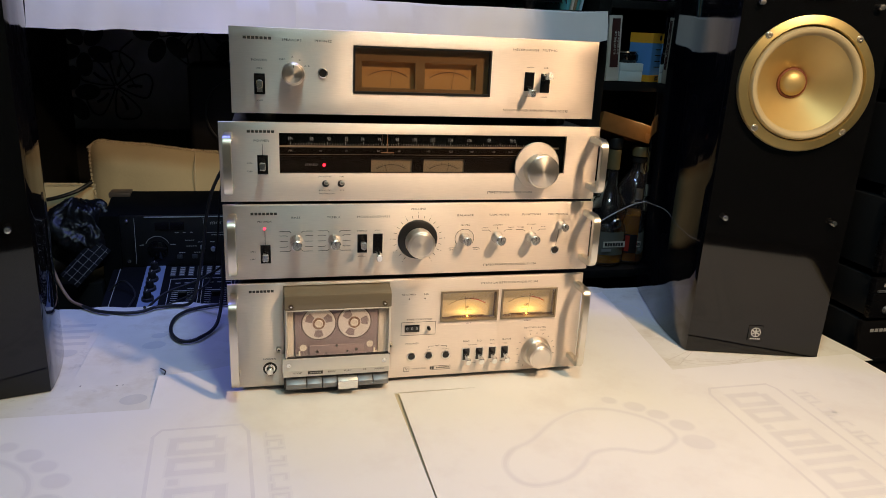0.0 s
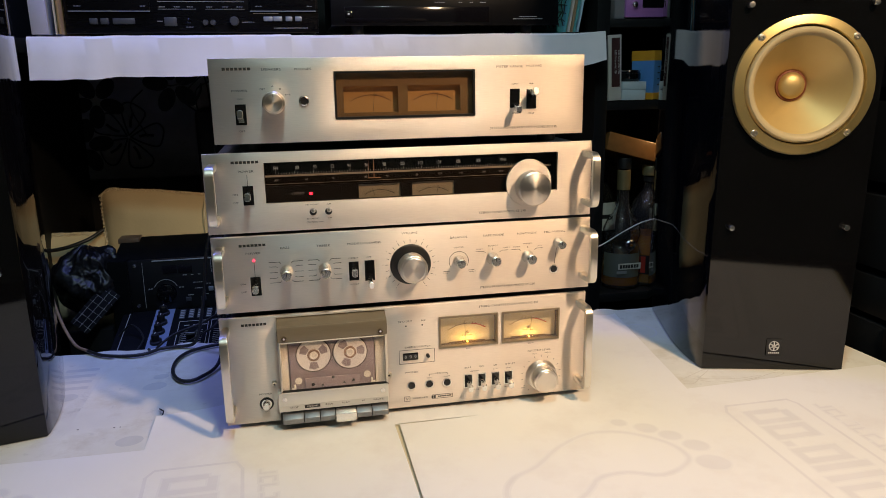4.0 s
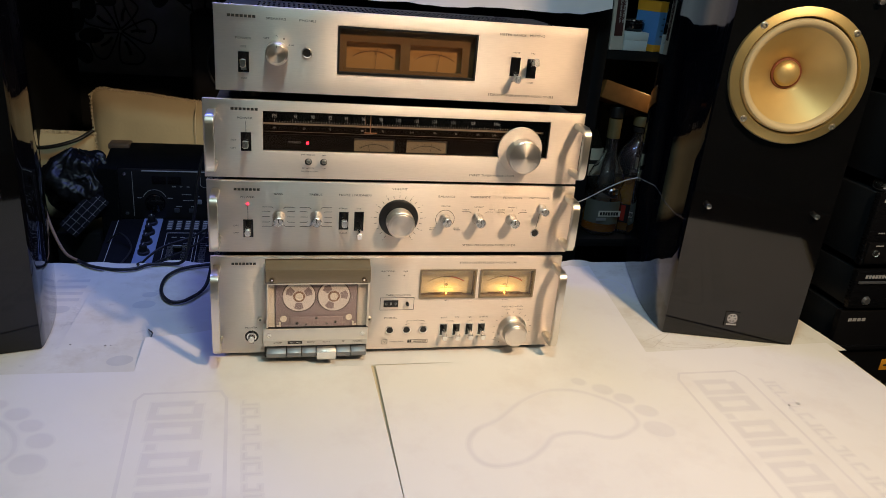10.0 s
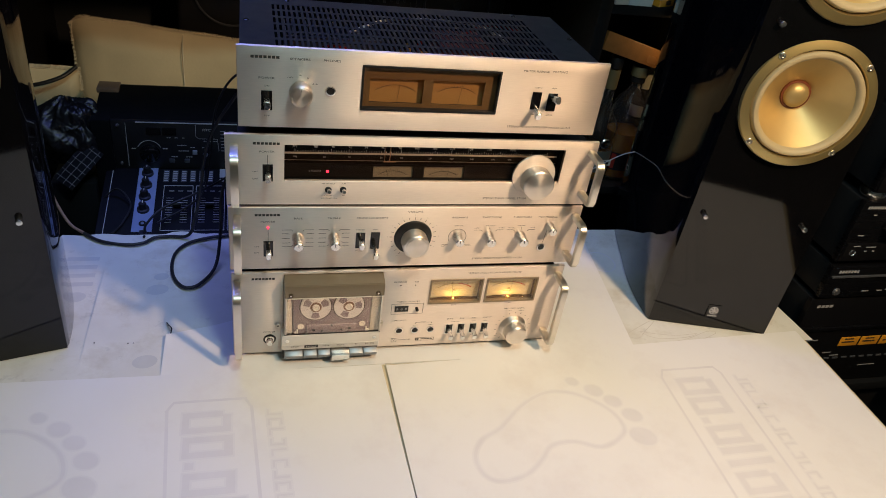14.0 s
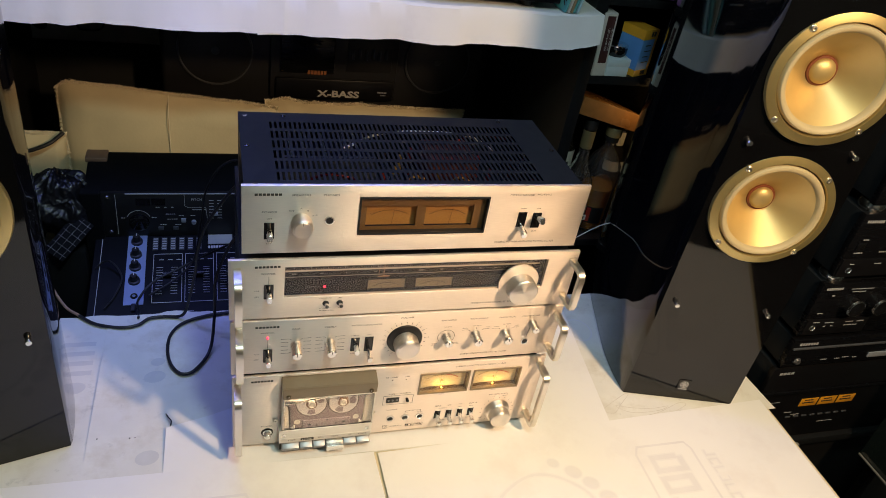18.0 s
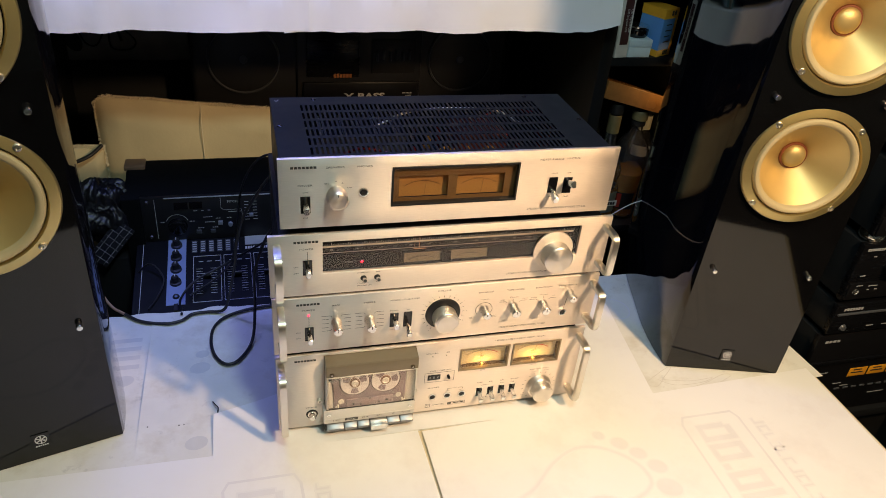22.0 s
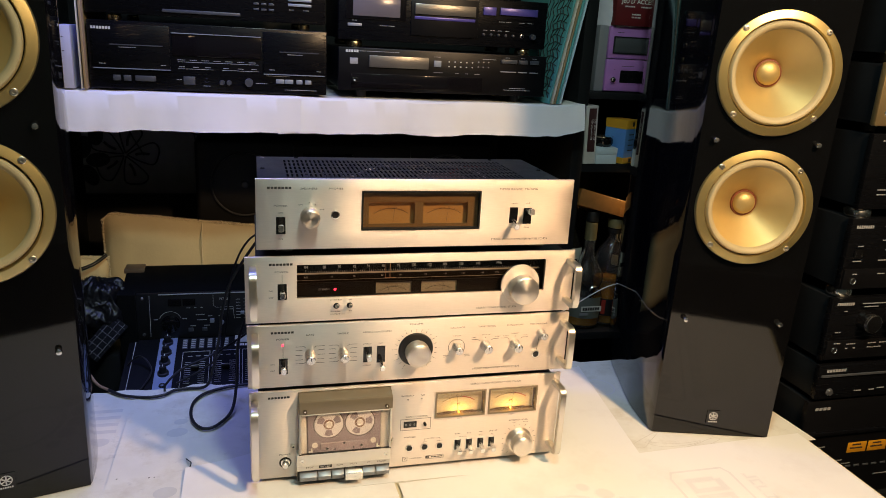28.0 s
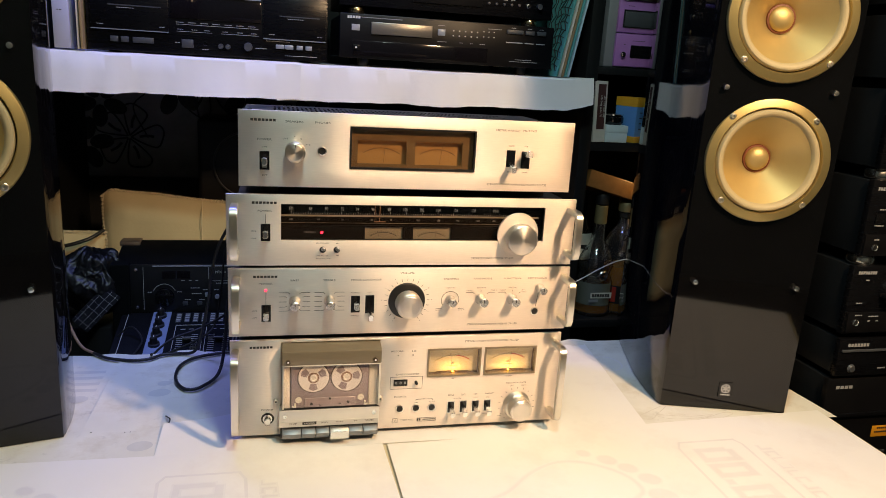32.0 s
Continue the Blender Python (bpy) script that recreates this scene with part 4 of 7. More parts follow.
dp.visible_shadow = False
EDGE_PL = mat("pale_plastic_edge", (0.72, 0.68, 0.62), 0.22, 0.0, 0.04, 60)
for ex0, ex1, ez0, ez1 in ((0.0680, 0.0689, 0.0545, 0.1152), (0.1931, 0.1940, 0.0545, 0.1152), (0.0692, 0.1928, 0.1140, 0.1153)):
    part("pane_edge", box(ex0, ex1, -0.0192, -0.0171, ez0, ez1, 0.0003), EDGE_PL, dp, "bright edge of the clear door")
for gx in (0.0835, 0.1755):
    part("guide_pin", turned([(0, 0.0040), (0.0011, 0.0036), (0.0013, 0.0)], 14, pose(gx, -0.0150, 0.0545) @ Matrix.Diagonal((1, 1, 1.6, 1))), EDGE_PL, deck, "pale guide pin")
SILVER = mat("bright_silver_paint", (0.74, 0.72, 0.68), 0.38, 0.55, 0.05, 60)
# the tape inside
TAPE = mat("smoky_mauve_shell", (0.235, 0.185, 0.205), 0.35, 0.0, 0.06, 60)
TAPE_DARK = mat("brown_tape_pack", (0.09, 0.065, 0.06), 0.35, 0.0, 0.1, 60)
HUB_RING = mat("brown_hub_ring", (0.22, 0.13, 0.09), 0.4, 0.0, 0.1, 80)
REEL = mat("white_reel", (0.62, 0.585, 0.59), 0.45, 0.0, 0.04, 60)
cass = thing("cassette_tape", pose(0.129, -0.006, 0.0525), "smoky clear cassette tape with two white open reels", "cassette tape")
part("shell", box(0.0790, 0.1794, -0.0125, -0.0015, 0.0520, 0.1158, 0.0015), TAPE, cass, "smoky mauve cassette shell")
part("shell_foot", box(0.0960, 0.1620, -0.0145, -0.0005, 0.0522, 0.0665, 0.001), TAPE, cass)
for rx in (0.1075, 0.1505):
    rl = part("reel", turned([(0.0065, 0.0006), (0.0195, 0.0006), (0.0198, 0.0), (0.0, 0.0)], 48, facing(rx, -0.0127, 0.0945)), REEL, cass, "white three-window reel")
    part("tape_pack", turned([(0.0200, 0.0002), (0.0212, 0.0002), (0.0212, 0.0)], 48, facing(rx, -0.0127, 0.0945)), TAPE_DARK, rl)
    for k in range(3):
        a = 2.0944 * k + (0.5 if rx < 0.12 else 0.15)
        bm = bmesh.new()
        ring = []
        for q, rr in ((-0.42, 0.0092), (0.42, 0.0092), (0.36, 0.0168), (0.0, 0.0178), (-0.36, 0.0168)):
            ring.append(bm.verts.new((rx + rr * math.cos(a + q), -0.0136, 0.0945 + rr * math.sin(a + q))))
        bm.faces.new(ring)
        part("reel_window", bm, TAPE, rl, smooth=False)
    part("hub_ring", turned([(0.0040, 0.0009), (0.0072, 0.0012), (0.0076, 0.0004)], 28, facing(rx, -0.0127, 0.0945)), HUB_RING, rl, "brown ring round the hub")
    part("hub", turned([(0, 0.0014), (0.0030, 0.0014), (0.0034, 0.0024), (0.0048, 0.0020), (0.0050, 0.0008)], 24, facing(rx, -0.0127, 0.0945)), CREAM_PL, rl, "cream hub")
for hx, hz, hr in ((0.0885, 0.0640, 0.0042), (0.1700, 0.0650, 0.0042), (0.105, 0.0585, 0.002), (0.129, 0.0655, 0.0017), (0.153, 0.0595, 0.002), (0.116, 0.0565, 0.0014), (0.142, 0.0575, 0.0014)):
    part("shell_hole", turned([(0, 0.0004), (hr, 0.0004), (hr, 0)], 18, facing(hx, -0.0148 if 0.096 < hx < 0.162 else -0.0126, hz)), CREAM_PL if hr > 0.003 else BLACK, cass)
for px in (0.0815, 0.1780):
    part("guide_peg", turned([(0, 0.012), (0.0014, 0.0115), (0.0018, 0.010), (0.0018, 0)], 14, facing(px, -0.002, 0.0545)), CREAM_PL, deck, "white guide peg")
part("well_floor", box(0.0660, 0.1960, -0.016, 0.013, 0.0490, 0.0510), BLACK, deck)
kp = part("key_panel", box(0.0625, 0.1955, -0.0180, 0.0045, 0.0265, 0.0505, 0.001), SILVER, deck, "silver panel above the keys")
for sx in (0.0700, 0.1885):
    part("panel_screw", turned([(0, 0.0010), (0.0012, 0.0010), (0.0014, 0.0016), (0.0028, 0.0014), (0.0031, 0)], 18, facing(sx, -0.018, 0.0430)), CHROME, kp)
part("key_strip", box(0.0635, 0.1945, -0.0186, -0.0178, 0.0270, 0.0345), mat("silver_grey_strip", (0.62, 0.60, 0.57), 0.4, 0.4, 0.05, 60), kp, "grey legend strip")
for tx, x in (("STOP", 0.0805), ("REW", 0.1225), ("PLAY", 0.1425), ("FF", 0.1640), ("PAUSE", 0.1825)):
    words(tx, x, 0.0318, 0.0022, kp, y=-0.0189, wide=1.2)
part("record_mark", box(0.0930, 0.1115, -0.0191, -0.0186, 0.0298, 0.0338), INK, kp)
words("RECORD", 0.1022, 0.0318, 0.0021, kp, y=-0.0194, material=WHITE_INK, wide=1.2)
part("key_bed", box(0.0640, 0.1950, -0.014, 0.0045, 0.0085, 0.0262), BLACK, deck)
KEY = mat("grey_metal_key", (0.27, 0.28, 0.30), 0.40, 0.8, 0.06, 60)
for x0, x1, down in ((0.0665, 0.0912, 0), (0.0918, 0.1105, 0), (0.1111, 0.1290, 0), (0.1296, 0.1545, 1), (0.1551, 0.1738, 0), (0.1744, 0.1940, 0)):
    m = pose(0, -0.012, 0.0255, 26 if not down else 8, 0, 0)
    part("key", bx(bmesh.new(), x0, x1, -0.0135 - 0.004 * down, 0.004, -0.0108 - 0.002 * down, -0.0008, 0.0009, 2, m), KEY if not down else CHROME, deck, "grey metal piano key" if not down else "pressed bright play key")
part("button_well", turned([(0.0060, 0.0004), (0.0064, 0.0012), (0.0080, 0.0012), (0.0086, 0)], 28, facing(0.0475, 0, 0.0315)), BLACK_GLOSS, deck, "black ring round the power button")
pb = part("power_button", turned([(0, 0.010), (0.0036, 0.010), (0.0044, 0.009), (0.0046, 0.0014), (0.0062, 0.0012), (0.0066, 0)], 24, facing(0.0475, 0, 0.0315)), CHROME, deck, "round chrome power button")
for sx, sz in ((0.0585, 0.0575), (0.1985, 0.0550)):
    sc = part("hinge_post", turned([(0.0014, 0.0040), (0.0026, 0.0044), (0.0034, 0.0034), (0.0036, 0)], 18, facing(sx, 0, sz)), ALU_EDGE, deck, "dull metal hinge post")
    part("post_hole", turned([(0, 0.0036), (0.0015, 0.0036)], 14, facing(sx, 0, sz)), BLACK, sc)
# lit meters
FRAME_BR = mat("bronze_meter_frame", (0.28, 0.22, 0.15), 0.4, 0.5, 0.1, 60)
for mx0, mx1 in ((0.2645, 0.3395), (0.3465, 0.4215)):
    mt = part("level_meter", plate(mx0 - 0.001, mx1 + 0.001, 0.0835, 0.1255, -0.0016, 0.0045, [(mx0 + 0.0012, mx1 - 0.0012, 0.0858, 0.1233)]), FRAME_BR, deck, "lit level meter in a dark bronze frame")
    part("meter_sides", plate(mx0, mx1, 0.0845, 0.1245, 0.0046, 0.024, [(mx0 + 0.0012, mx1 - 0.0012, 0.0858, 0.1233)]), BRONZE, mt)
    needle_meter(mx0 + 0.0012, mx1 - 0.0012, 0.0858, 0.1233, 0.0105, mt, CREAM_FACE, 4 if mx0 < 0.3 else -5, "cream level meter card", True, BROWN_INK, 0.66)
    cx = (mx0 + mx1) / 2
    words("dB", cx, 0.0985, 0.0036, mt, y=0.0101, material=BROWN_INK)
    strokes([((cx - 0.007, 0.0945), (cx + 0.007, 0.0945))], mt, 0.0101, 0.0002, BROWN_INK)
    part("lamp_hood", prism([(0.0078, 0.0862), (0.0078, 0.0872), (0.0088, 0.0882), (0.0102, 0.0872), (0.0102, 0.0862)], cx - 0.0070, cx + 0.0070), BRONZE, mt)
    part("meter_sill", box(mx0 + 0.014, mx1 - 0.014, 0.0092, 0.0102, 0.0864, 0.0872), BRONZE, mt)
    part("bulb", turned([(0, 0.0030), (0.0009, 0.0022), (0.0012, 0)], 12, facing(cx, 0.0078, 0.0872)), glow("lit_meter_bulb", (1.0, 0.62, 0.10), 3.0) if mx0 < 0.3 else bpy.data.materials["lit_meter_bulb"], mt, "lit yellow meter bulb")
    area_lamp("meter_lamp", (cx, 0.0034, 0.0880), (cx, 0.0105, 0.0930), 0.012, 0.0050, (1.0, 0.60, 0.12), 0.003)
    area_lamp("meter_lamp", (cx, 0.0018, 0.0890), (cx, 0.0105, 0.1010), 0.050, 0.0050, (1.0, 0.62, 0.24), 0.002)
    part("pane", box(mx0 + 0.0012, mx1 - 0.0012, 0.0000, 0.0010, 0.0858, 0.1233), GLASS, mt, "clear meter pane")
# counter, sockets, switches, level knob
strokes([((0.2125, 0.0670), (0.2575, 0.0670)), ((0.2125, 0.0850), (0.2575, 0.0850)), ((0.2125, 0.0670), (0.2125, 0.0850)), ((0.2575, 0.0670), (0.2575, 0.0850))], deck)
ct = part("tape_counter", box(0.2170, 0.2365, -0.0012, 0.0, 0.0715, 0.0812, 0.0004), BLACK_GLOSS, deck, "black three-digit tape counter")
for i in range(3):
    words("0", 0.2205 + 0.0062 * i, 0.0763, 0.0042, ct, y=-0.0015, material=DIM_INK)
part("counter_button", turned([(0, 0.006), (0.0018, 0.006), (0.0022, 0.005), (0.0022, 0)], 16, facing(0.2485, 0, 0.0765)), BLACK_GLOSS, deck)
for jx in (0.2270, 0.2500, 0.2730):
    jack(jx, 0.0370, deck)
for sx in (0.3010, 0.3190, 0.3370, 0.3545):
    lever(sx, 0.0275, 0.0440, 0.0345, deck, 0.0046, 0.017, 14, CHROME)
part("knob_skirt", turned([(0, 0.010), (0.0180, 0.010), (0.0192, 0.0085), (0.0200, 0.002), (0.0206, 0.0003), (0, 0.0003)], 56, facing(0.3990, 0, 0.0345)), KNOB, deck, "outer ring of the record level knob", angle=28)
part("knob_ring", turned([(0.0150, 0.0006), (0.0190, 0.0006), (0.0194, 0.0)], 48, facing(0.3990, 0, 0.0345)), BLACK_GLOSS, deck, "dark ring behind the record level knob")
disc_knob(0.3990, 0.0345, 0.0160, 0.024, deck, label="large spun aluminium record level knob")
tick_ring(0.3990, 0.0345, 0.0250, 0.0275, -50, 230, 15, deck)
part("dot", turned([(0, 0.0003), (0.0009, 0.0003), (0.001, 0)], 12, facing(0.2220, 0, 0.1170)), INK, deck)
part("dot", turned([(0, 0.0003), (0.0009, 0.0003), (0.001, 0)], 12, facing(0.2425, 0, 0.1170)), INK, deck)
strokes([((0.2500, 0.0500), (0.2570, 0.0500)), ((0.2660, 0.0500), (0.2735, 0.0500)), ((0.2500, 0.0500), (0.2500, 0.0475)), ((0.2735, 0.0500), (0.2735, 0.0475)),
         ((0.2175, 0.0155), (0.2245, 0.0155)), ((0.2175, 0.0220), (0.2245, 0.0220)), ((0.2175, 0.0155), (0.2175, 0.0220)), ((0.2245, 0.0155), (0.2245, 0.0220)),
         ((0.2195, 0.0205), (0.2210, 0.0175)), ((0.2225, 0.0205), (0.2210, 0.0175)),
         ((0.2530, 0.0160), (0.2800, 0.0160)), ((0.2530, 0.0210), (0.2800, 0.0210)), ((0.2800, 0.0160), (0.2800, 0.0210))], deck)
bars(0.0400, 0.1345, 0.030, 0.0030, 7, deck, label="dark brand lettering drawn as bars")
bars(0.2555, 0.0185, 0.006, 0.0036, 2, deck, name="logo_mark")
bars(0.2700, 0.0185, 0.018, 0.0014, 8, deck, name="logo_mark")
for tx, x, z, h in (("POWER", 0.0470, 0.0445, 0.0022), ("ON", 0.0475, 0.0400, 0.0016), ("OFF", 0.0475, 0.0215, 0.0016), ("RECORD", 0.2210, 0.1230, 0.0022), ("NR", 0.2440, 0.1228, 0.0022), ("TAPE COUNTER", 0.2360, 0.0885, 0.0022),
                    ("PHONES", 0.2275, 0.0548, 0.0022), ("MIC", 0.2615, 0.0502, 0.0020), ("LEFT", 0.2505, 0.0450, 0.0014), ("RIGHT", 0.2730, 0.0450, 0.0014), ("LEFT", 0.3020, 0.0800, 0.0016), ("RIGHT", 0.3840, 0.0800, 0.0016),
                    ("BIAS", 0.3005, 0.0540, 0.0022), ("EQ", 0.3185, 0.0540, 0.0022), ("NR", 0.3365, 0.0540, 0.0020), ("INPUT", 0.3570, 0.0540, 0.0022), ("NORMAL", 0.3095, 0.0485, 0.0014), ("OUT", 0.3370, 0.0485, 0.0014), ("LINE", 0.3545, 0.0485, 0.0014),
                    ("CHROME", 0.3095, 0.0225, 0.0014), ("IN", 0.3370, 0.0225, 0.0014), ("MIC/DIN", 0.3545, 0.0225, 0.0014), ("RECORD LEVEL", 0.3960, 0.0690, 0.0022), ("LEFT", 0.3900, 0.0645, 0.0014), ("RIGHT", 0.4080, 0.0645, 0.0014), ("MIN", 0.3745, 0.0180, 0.0014),
                    ("TIMER REC", 0.2375, 0.0187, 0.0020), ("STEREO CASSETTE DECK MODEL PC-330", 0.3545, 0.1350, 0.0026)):
    words(tx, x, z, h, deck, wide=1.25 if len(tx) < 20 else 1.0)

# ---------- loudspeakers ----------
BADGE = mat("silver_badge_print", (0.6, 0.6, 0.6), 0.4, 0.5, 0.05, 60)


def cabinet_mesh(h=1.08, lean=0.026):
    half = [(-0.098, 0.0), (-0.101, 0.006), (-0.110, 0.05), (-0.1152, 0.11), (-0.1140, 0.18), (-0.1105, 0.28), (-0.100, 0.36), (-0.080, 0.40)]
    ring = smooth_line([(x, y, 0) for x, y in half[1:]], 4)
    outline = [Vector((half[0][0], half[0][1], 0))] + ring
    outline += [Vector((-p.x, p.y, 0)) for p in reversed(outline)]
    bm = bmesh.new()
    lv = []
    for z, k in ((0.0, 0.992), (0.002, 1.0), (0.15, 1), (0.35, 1), (0.6, 1), (0.85, 1), (h - 0.002, 1.0), (h, 0.992)):
        lv.append([bm.verts.new((p.x * k, p.y - lean * z * (1 - p.y / 0.4), z)) for p in outline])
    n = len(outline)
    for a, b in zip(lv, lv[1:]):
        for i in range(n - 1):
            bm.faces.new((a[i], a[i + 1], b[i + 1], b[i]))
    bm.faces.new(list(reversed(lv[0])))
    bm.faces.new(lv[-1])
    bmesh.ops.recalc_face_normals(bm, faces=bm.faces)
    return bm


WOOFERS = (0.398, 0.597, 0.796)


def baffle_mesh(h=1.08, lean=0.026, half=0.098, hole=0.080):
    """The flat front with a round opening for each driver."""
    bm = bmesh.new()
    at = lambda u, z: bm.verts.new((u, -lean * z, z))
    cuts = [0.0]
    for c in WOOFERS:
        z0, z1, n = c - 0.098, c + 0.098, 64
        inner, outer, back = [], [], []
        for i in range(n):
            a = 2 * math.pi * i / n
            cs, sn = math.cos(a), math.sin(a)
            k = half / max(abs(cs), abs(sn))
            inner.append(at(hole * cs, c + hole * sn))
            outer.append(at(k * cs, c + k * sn))
            v = at(hole * cs, c + hole * sn)
            v.co.y += 0.02
            back.append(v)
        for i in range(n):
            j = (i + 1) % n
            bm.faces.new((outer[i], outer[j], inner[j], inner[i]))
            bm.faces.new((inner[i], inner[j], back[j], back[i]))
        cuts += [z0, z1]
    cuts.append(h)
    for z0, z1 in zip(cuts[::2], cuts[1::2]):
        bm.faces.new((at(-half, z0), at(half, z0), at(half, z1), at(-half, z1)))
    bmesh.ops.remove_doubles(bm, verts=bm.verts, dist=1e-5)
    bm.normal_update()
    bmesh.ops.reverse_faces(bm, faces=[f for f in bm.faces if f.normal.y > 0.5])
    return bm


def loudspeaker(m, label):
    sp = thing("loudspeaker", m, label, "loudspeaker", "pair of floor loudspeakers")
    part("cabinet", cabinet_mesh(), PIANO, sp, "black piano-lacquered cabinet", world=False, angle=25)
    part("baffle", baffle_mesh(), PIANO, sp, "glossy black front baffle", world=False, smooth=False)
    for z in WOOFERS:
        f = pose(0, -0.026 * z, z, 90 - 1.5, 0, 0)
        WS = Matrix.Diagonal((1.026, 1.026, 1, 1))
        w = part("woofer", turned([(0.0872, 0), (0.0872, 0.0022), (0.0855, 0.0048), (0.0780, 0.0066), (0.0745, 0.0072), (0.0732, 0.0045), (0.0728, -0.0035)], 72, f @ WS), FLANGE, sp, "champagne metal woofer ring", world=False)
        part("surround", turned([(0.0722, -0.0035), (0.0716, 0.0030), (0.0708, 0.0062), (0.0690, 0.0084), (0.0665, 0.0088), (0.0640, 0.0076), (0.0618, 0.0046), (0.0606, 0.0012)], 72, f @ WS), RUBBER, w, "beige rubber surround", world=False)
        part("cone", turned([(0.0608, 0.0014), (0.0590, -0.0004), (0.040, -0.0190), (0.0175, -0.0428)], 72, f @ WS), CONE, w, "champagne woofer cone", world=False)
        part("cap_ring", turned([(0.0204, -0.0396), (0.0194, -0.0374), (0.0168, -0.0370)], 48, f @ WS), CAP_RING, w, "dark red ring", world=False)
        part("dust_cap", turned([(0.0174, -0.0388), (0.0169, -0.0362), (0.0151, -0.0330), (0.0114, -0.0304), (0.0059, -0.0288), (0, -0.0284)], 48, f @ WS), CONE, w, "domed dust cap", world=False)
        for bu in (-1, 1):
            for bz in (-1, 1):
                b = part("bolt", turned([(0, 0.0066), (0.0018, 0.0066), (0.0020, 0.0082), (0.0036, 0.0080), (0.0040, 0.0066), (0.0046, 0.0062), (0.0048, 0.0040)], 20, f @ pose(bu * 0.0585, bz * 0.0600, 0)), ALU_EDGE, w, "socket-head bolt", world=False)
    for z in (0.210, 0.498):
        for u in (-0.0757, 0.0757):
            part("grille_pin", turned([(0, 0.0095), (0.0034, 0.0090), (0.0042, 0.0075), (0.0042, 0.004), (0.0030, 0.0035), (0.0030, 0)], 18, pose(u, -0.026 * z, z, 88.5, 0, 0)), CHROME, sp, "chrome grille pin", world=False)
    f = pose(0, -0.026 * 0.034, 0.034, 88.5, 0, 0)
    bd = part("badge", bx(bmesh.new(), -0.0105, 0.0105, -0.0125, 0.0125, 0.0003, 0.0018, 0.0004, 1, f), BLACK_GLOSS, sp, "black badge with a round silver emblem", world=False)
    part("emblem", turned([(0.0062, 0.0020), (0.0074, 0.0020)], 32, f @ pose(0, 0.002, 0)), BADGE, bd, world=False, smooth=False)
    bm = bmesh.new()
    for k in range(3):
        a = math.pi * k / 3 + 0.52
        c, s = math.cos(a), math.sin(a)
        bm.faces.new([bm.verts.new(f @ pose(0, 0.002, 0) @ Vector((q * c - p * s, q * s + p * c, 0.0020))) for q, p in ((-0.0060, -0.0009), (0.0060, -0.0009), (0.0060, 0.0009), (-0.0060, 0.0009))])
    for i in range(6):
        bm.faces.new([bm.verts.new(f @ Vector((-0.0075 + i * 0.0026 + q, -0.0092 + p, 0.0020))) for q, p in ((0, 0), (0.0018, 0), (0.0018, 0.0022), (0, 0.0022))])
    part("emblem", bm, BADGE, bd, world=False, smooth=False)
    return sp


loudspeaker(pose(0.7515, 0.0145, 0.0010, 0, 0, -15), "tall glossy black loudspeaker with champagne woofers, beside the rack")
loudspeaker(pose(-0.3095, 0.0115, 0.0010, 0, 0, 15), "tall glossy black loudspeaker with champagne woofers, beside the mixer case")

# ---------- the shelf behind ----------
shelf = thing("shelf_unit", pose(0.2, 0.8, -0.72), "black wooden shelving with a paper-covered main shelf", "shelf unit")
part("shelf_board", box(-0.42, 0.715, 0.562, 1.14, 0.465, 0.490, 0.001), DARK_WOOD, shelf, "black main shelf board")
part("upright", box(0.716, 0.744, 0.60, 1.14, -0.72, 1.5, 0.001), DARK_WOOD, shelf)
part("upright", box(0.958, 0.976, 0.60, 1.14, -0.72, 1.5, 0.001), DARK_WOOD, shelf)
part("upright", box(-0.448, -0.421, 0.60, 1.14, -0.72, 1.5, 0.001), DARK_WOOD, shelf)
part("shelf_board", box(0.744, 0.958, 0.60, 1.14, 0.338, 0.358, 0.001), DARK_WOOD, shelf)
part("shelf_board", box(0.744, 0.958, 0.60, 1.14, 0.505, 0.521, 0.001), DARK_WOOD, shelf)
part("shelf_board", box(0.744, 0.958, 0.60, 1.14, -0.085, -0.066, 0.001), DARK_WOOD, shelf)
part("back_board", box(0.744, 0.905, 1.12, 1.14, -0.066, 1.4), DARK_WOOD, shelf)
part("back_board", box(-0.421, 0.716, 1.12, 1.14, 0.490, 1.4), DARK_WOOD, shelf)
# this board is added to turn the wall behind the boombox black
part("back_board", box(0.20, 0.716, 1.125, 1.14, -0.10, 0.464), DARK_WOOD, shelf)


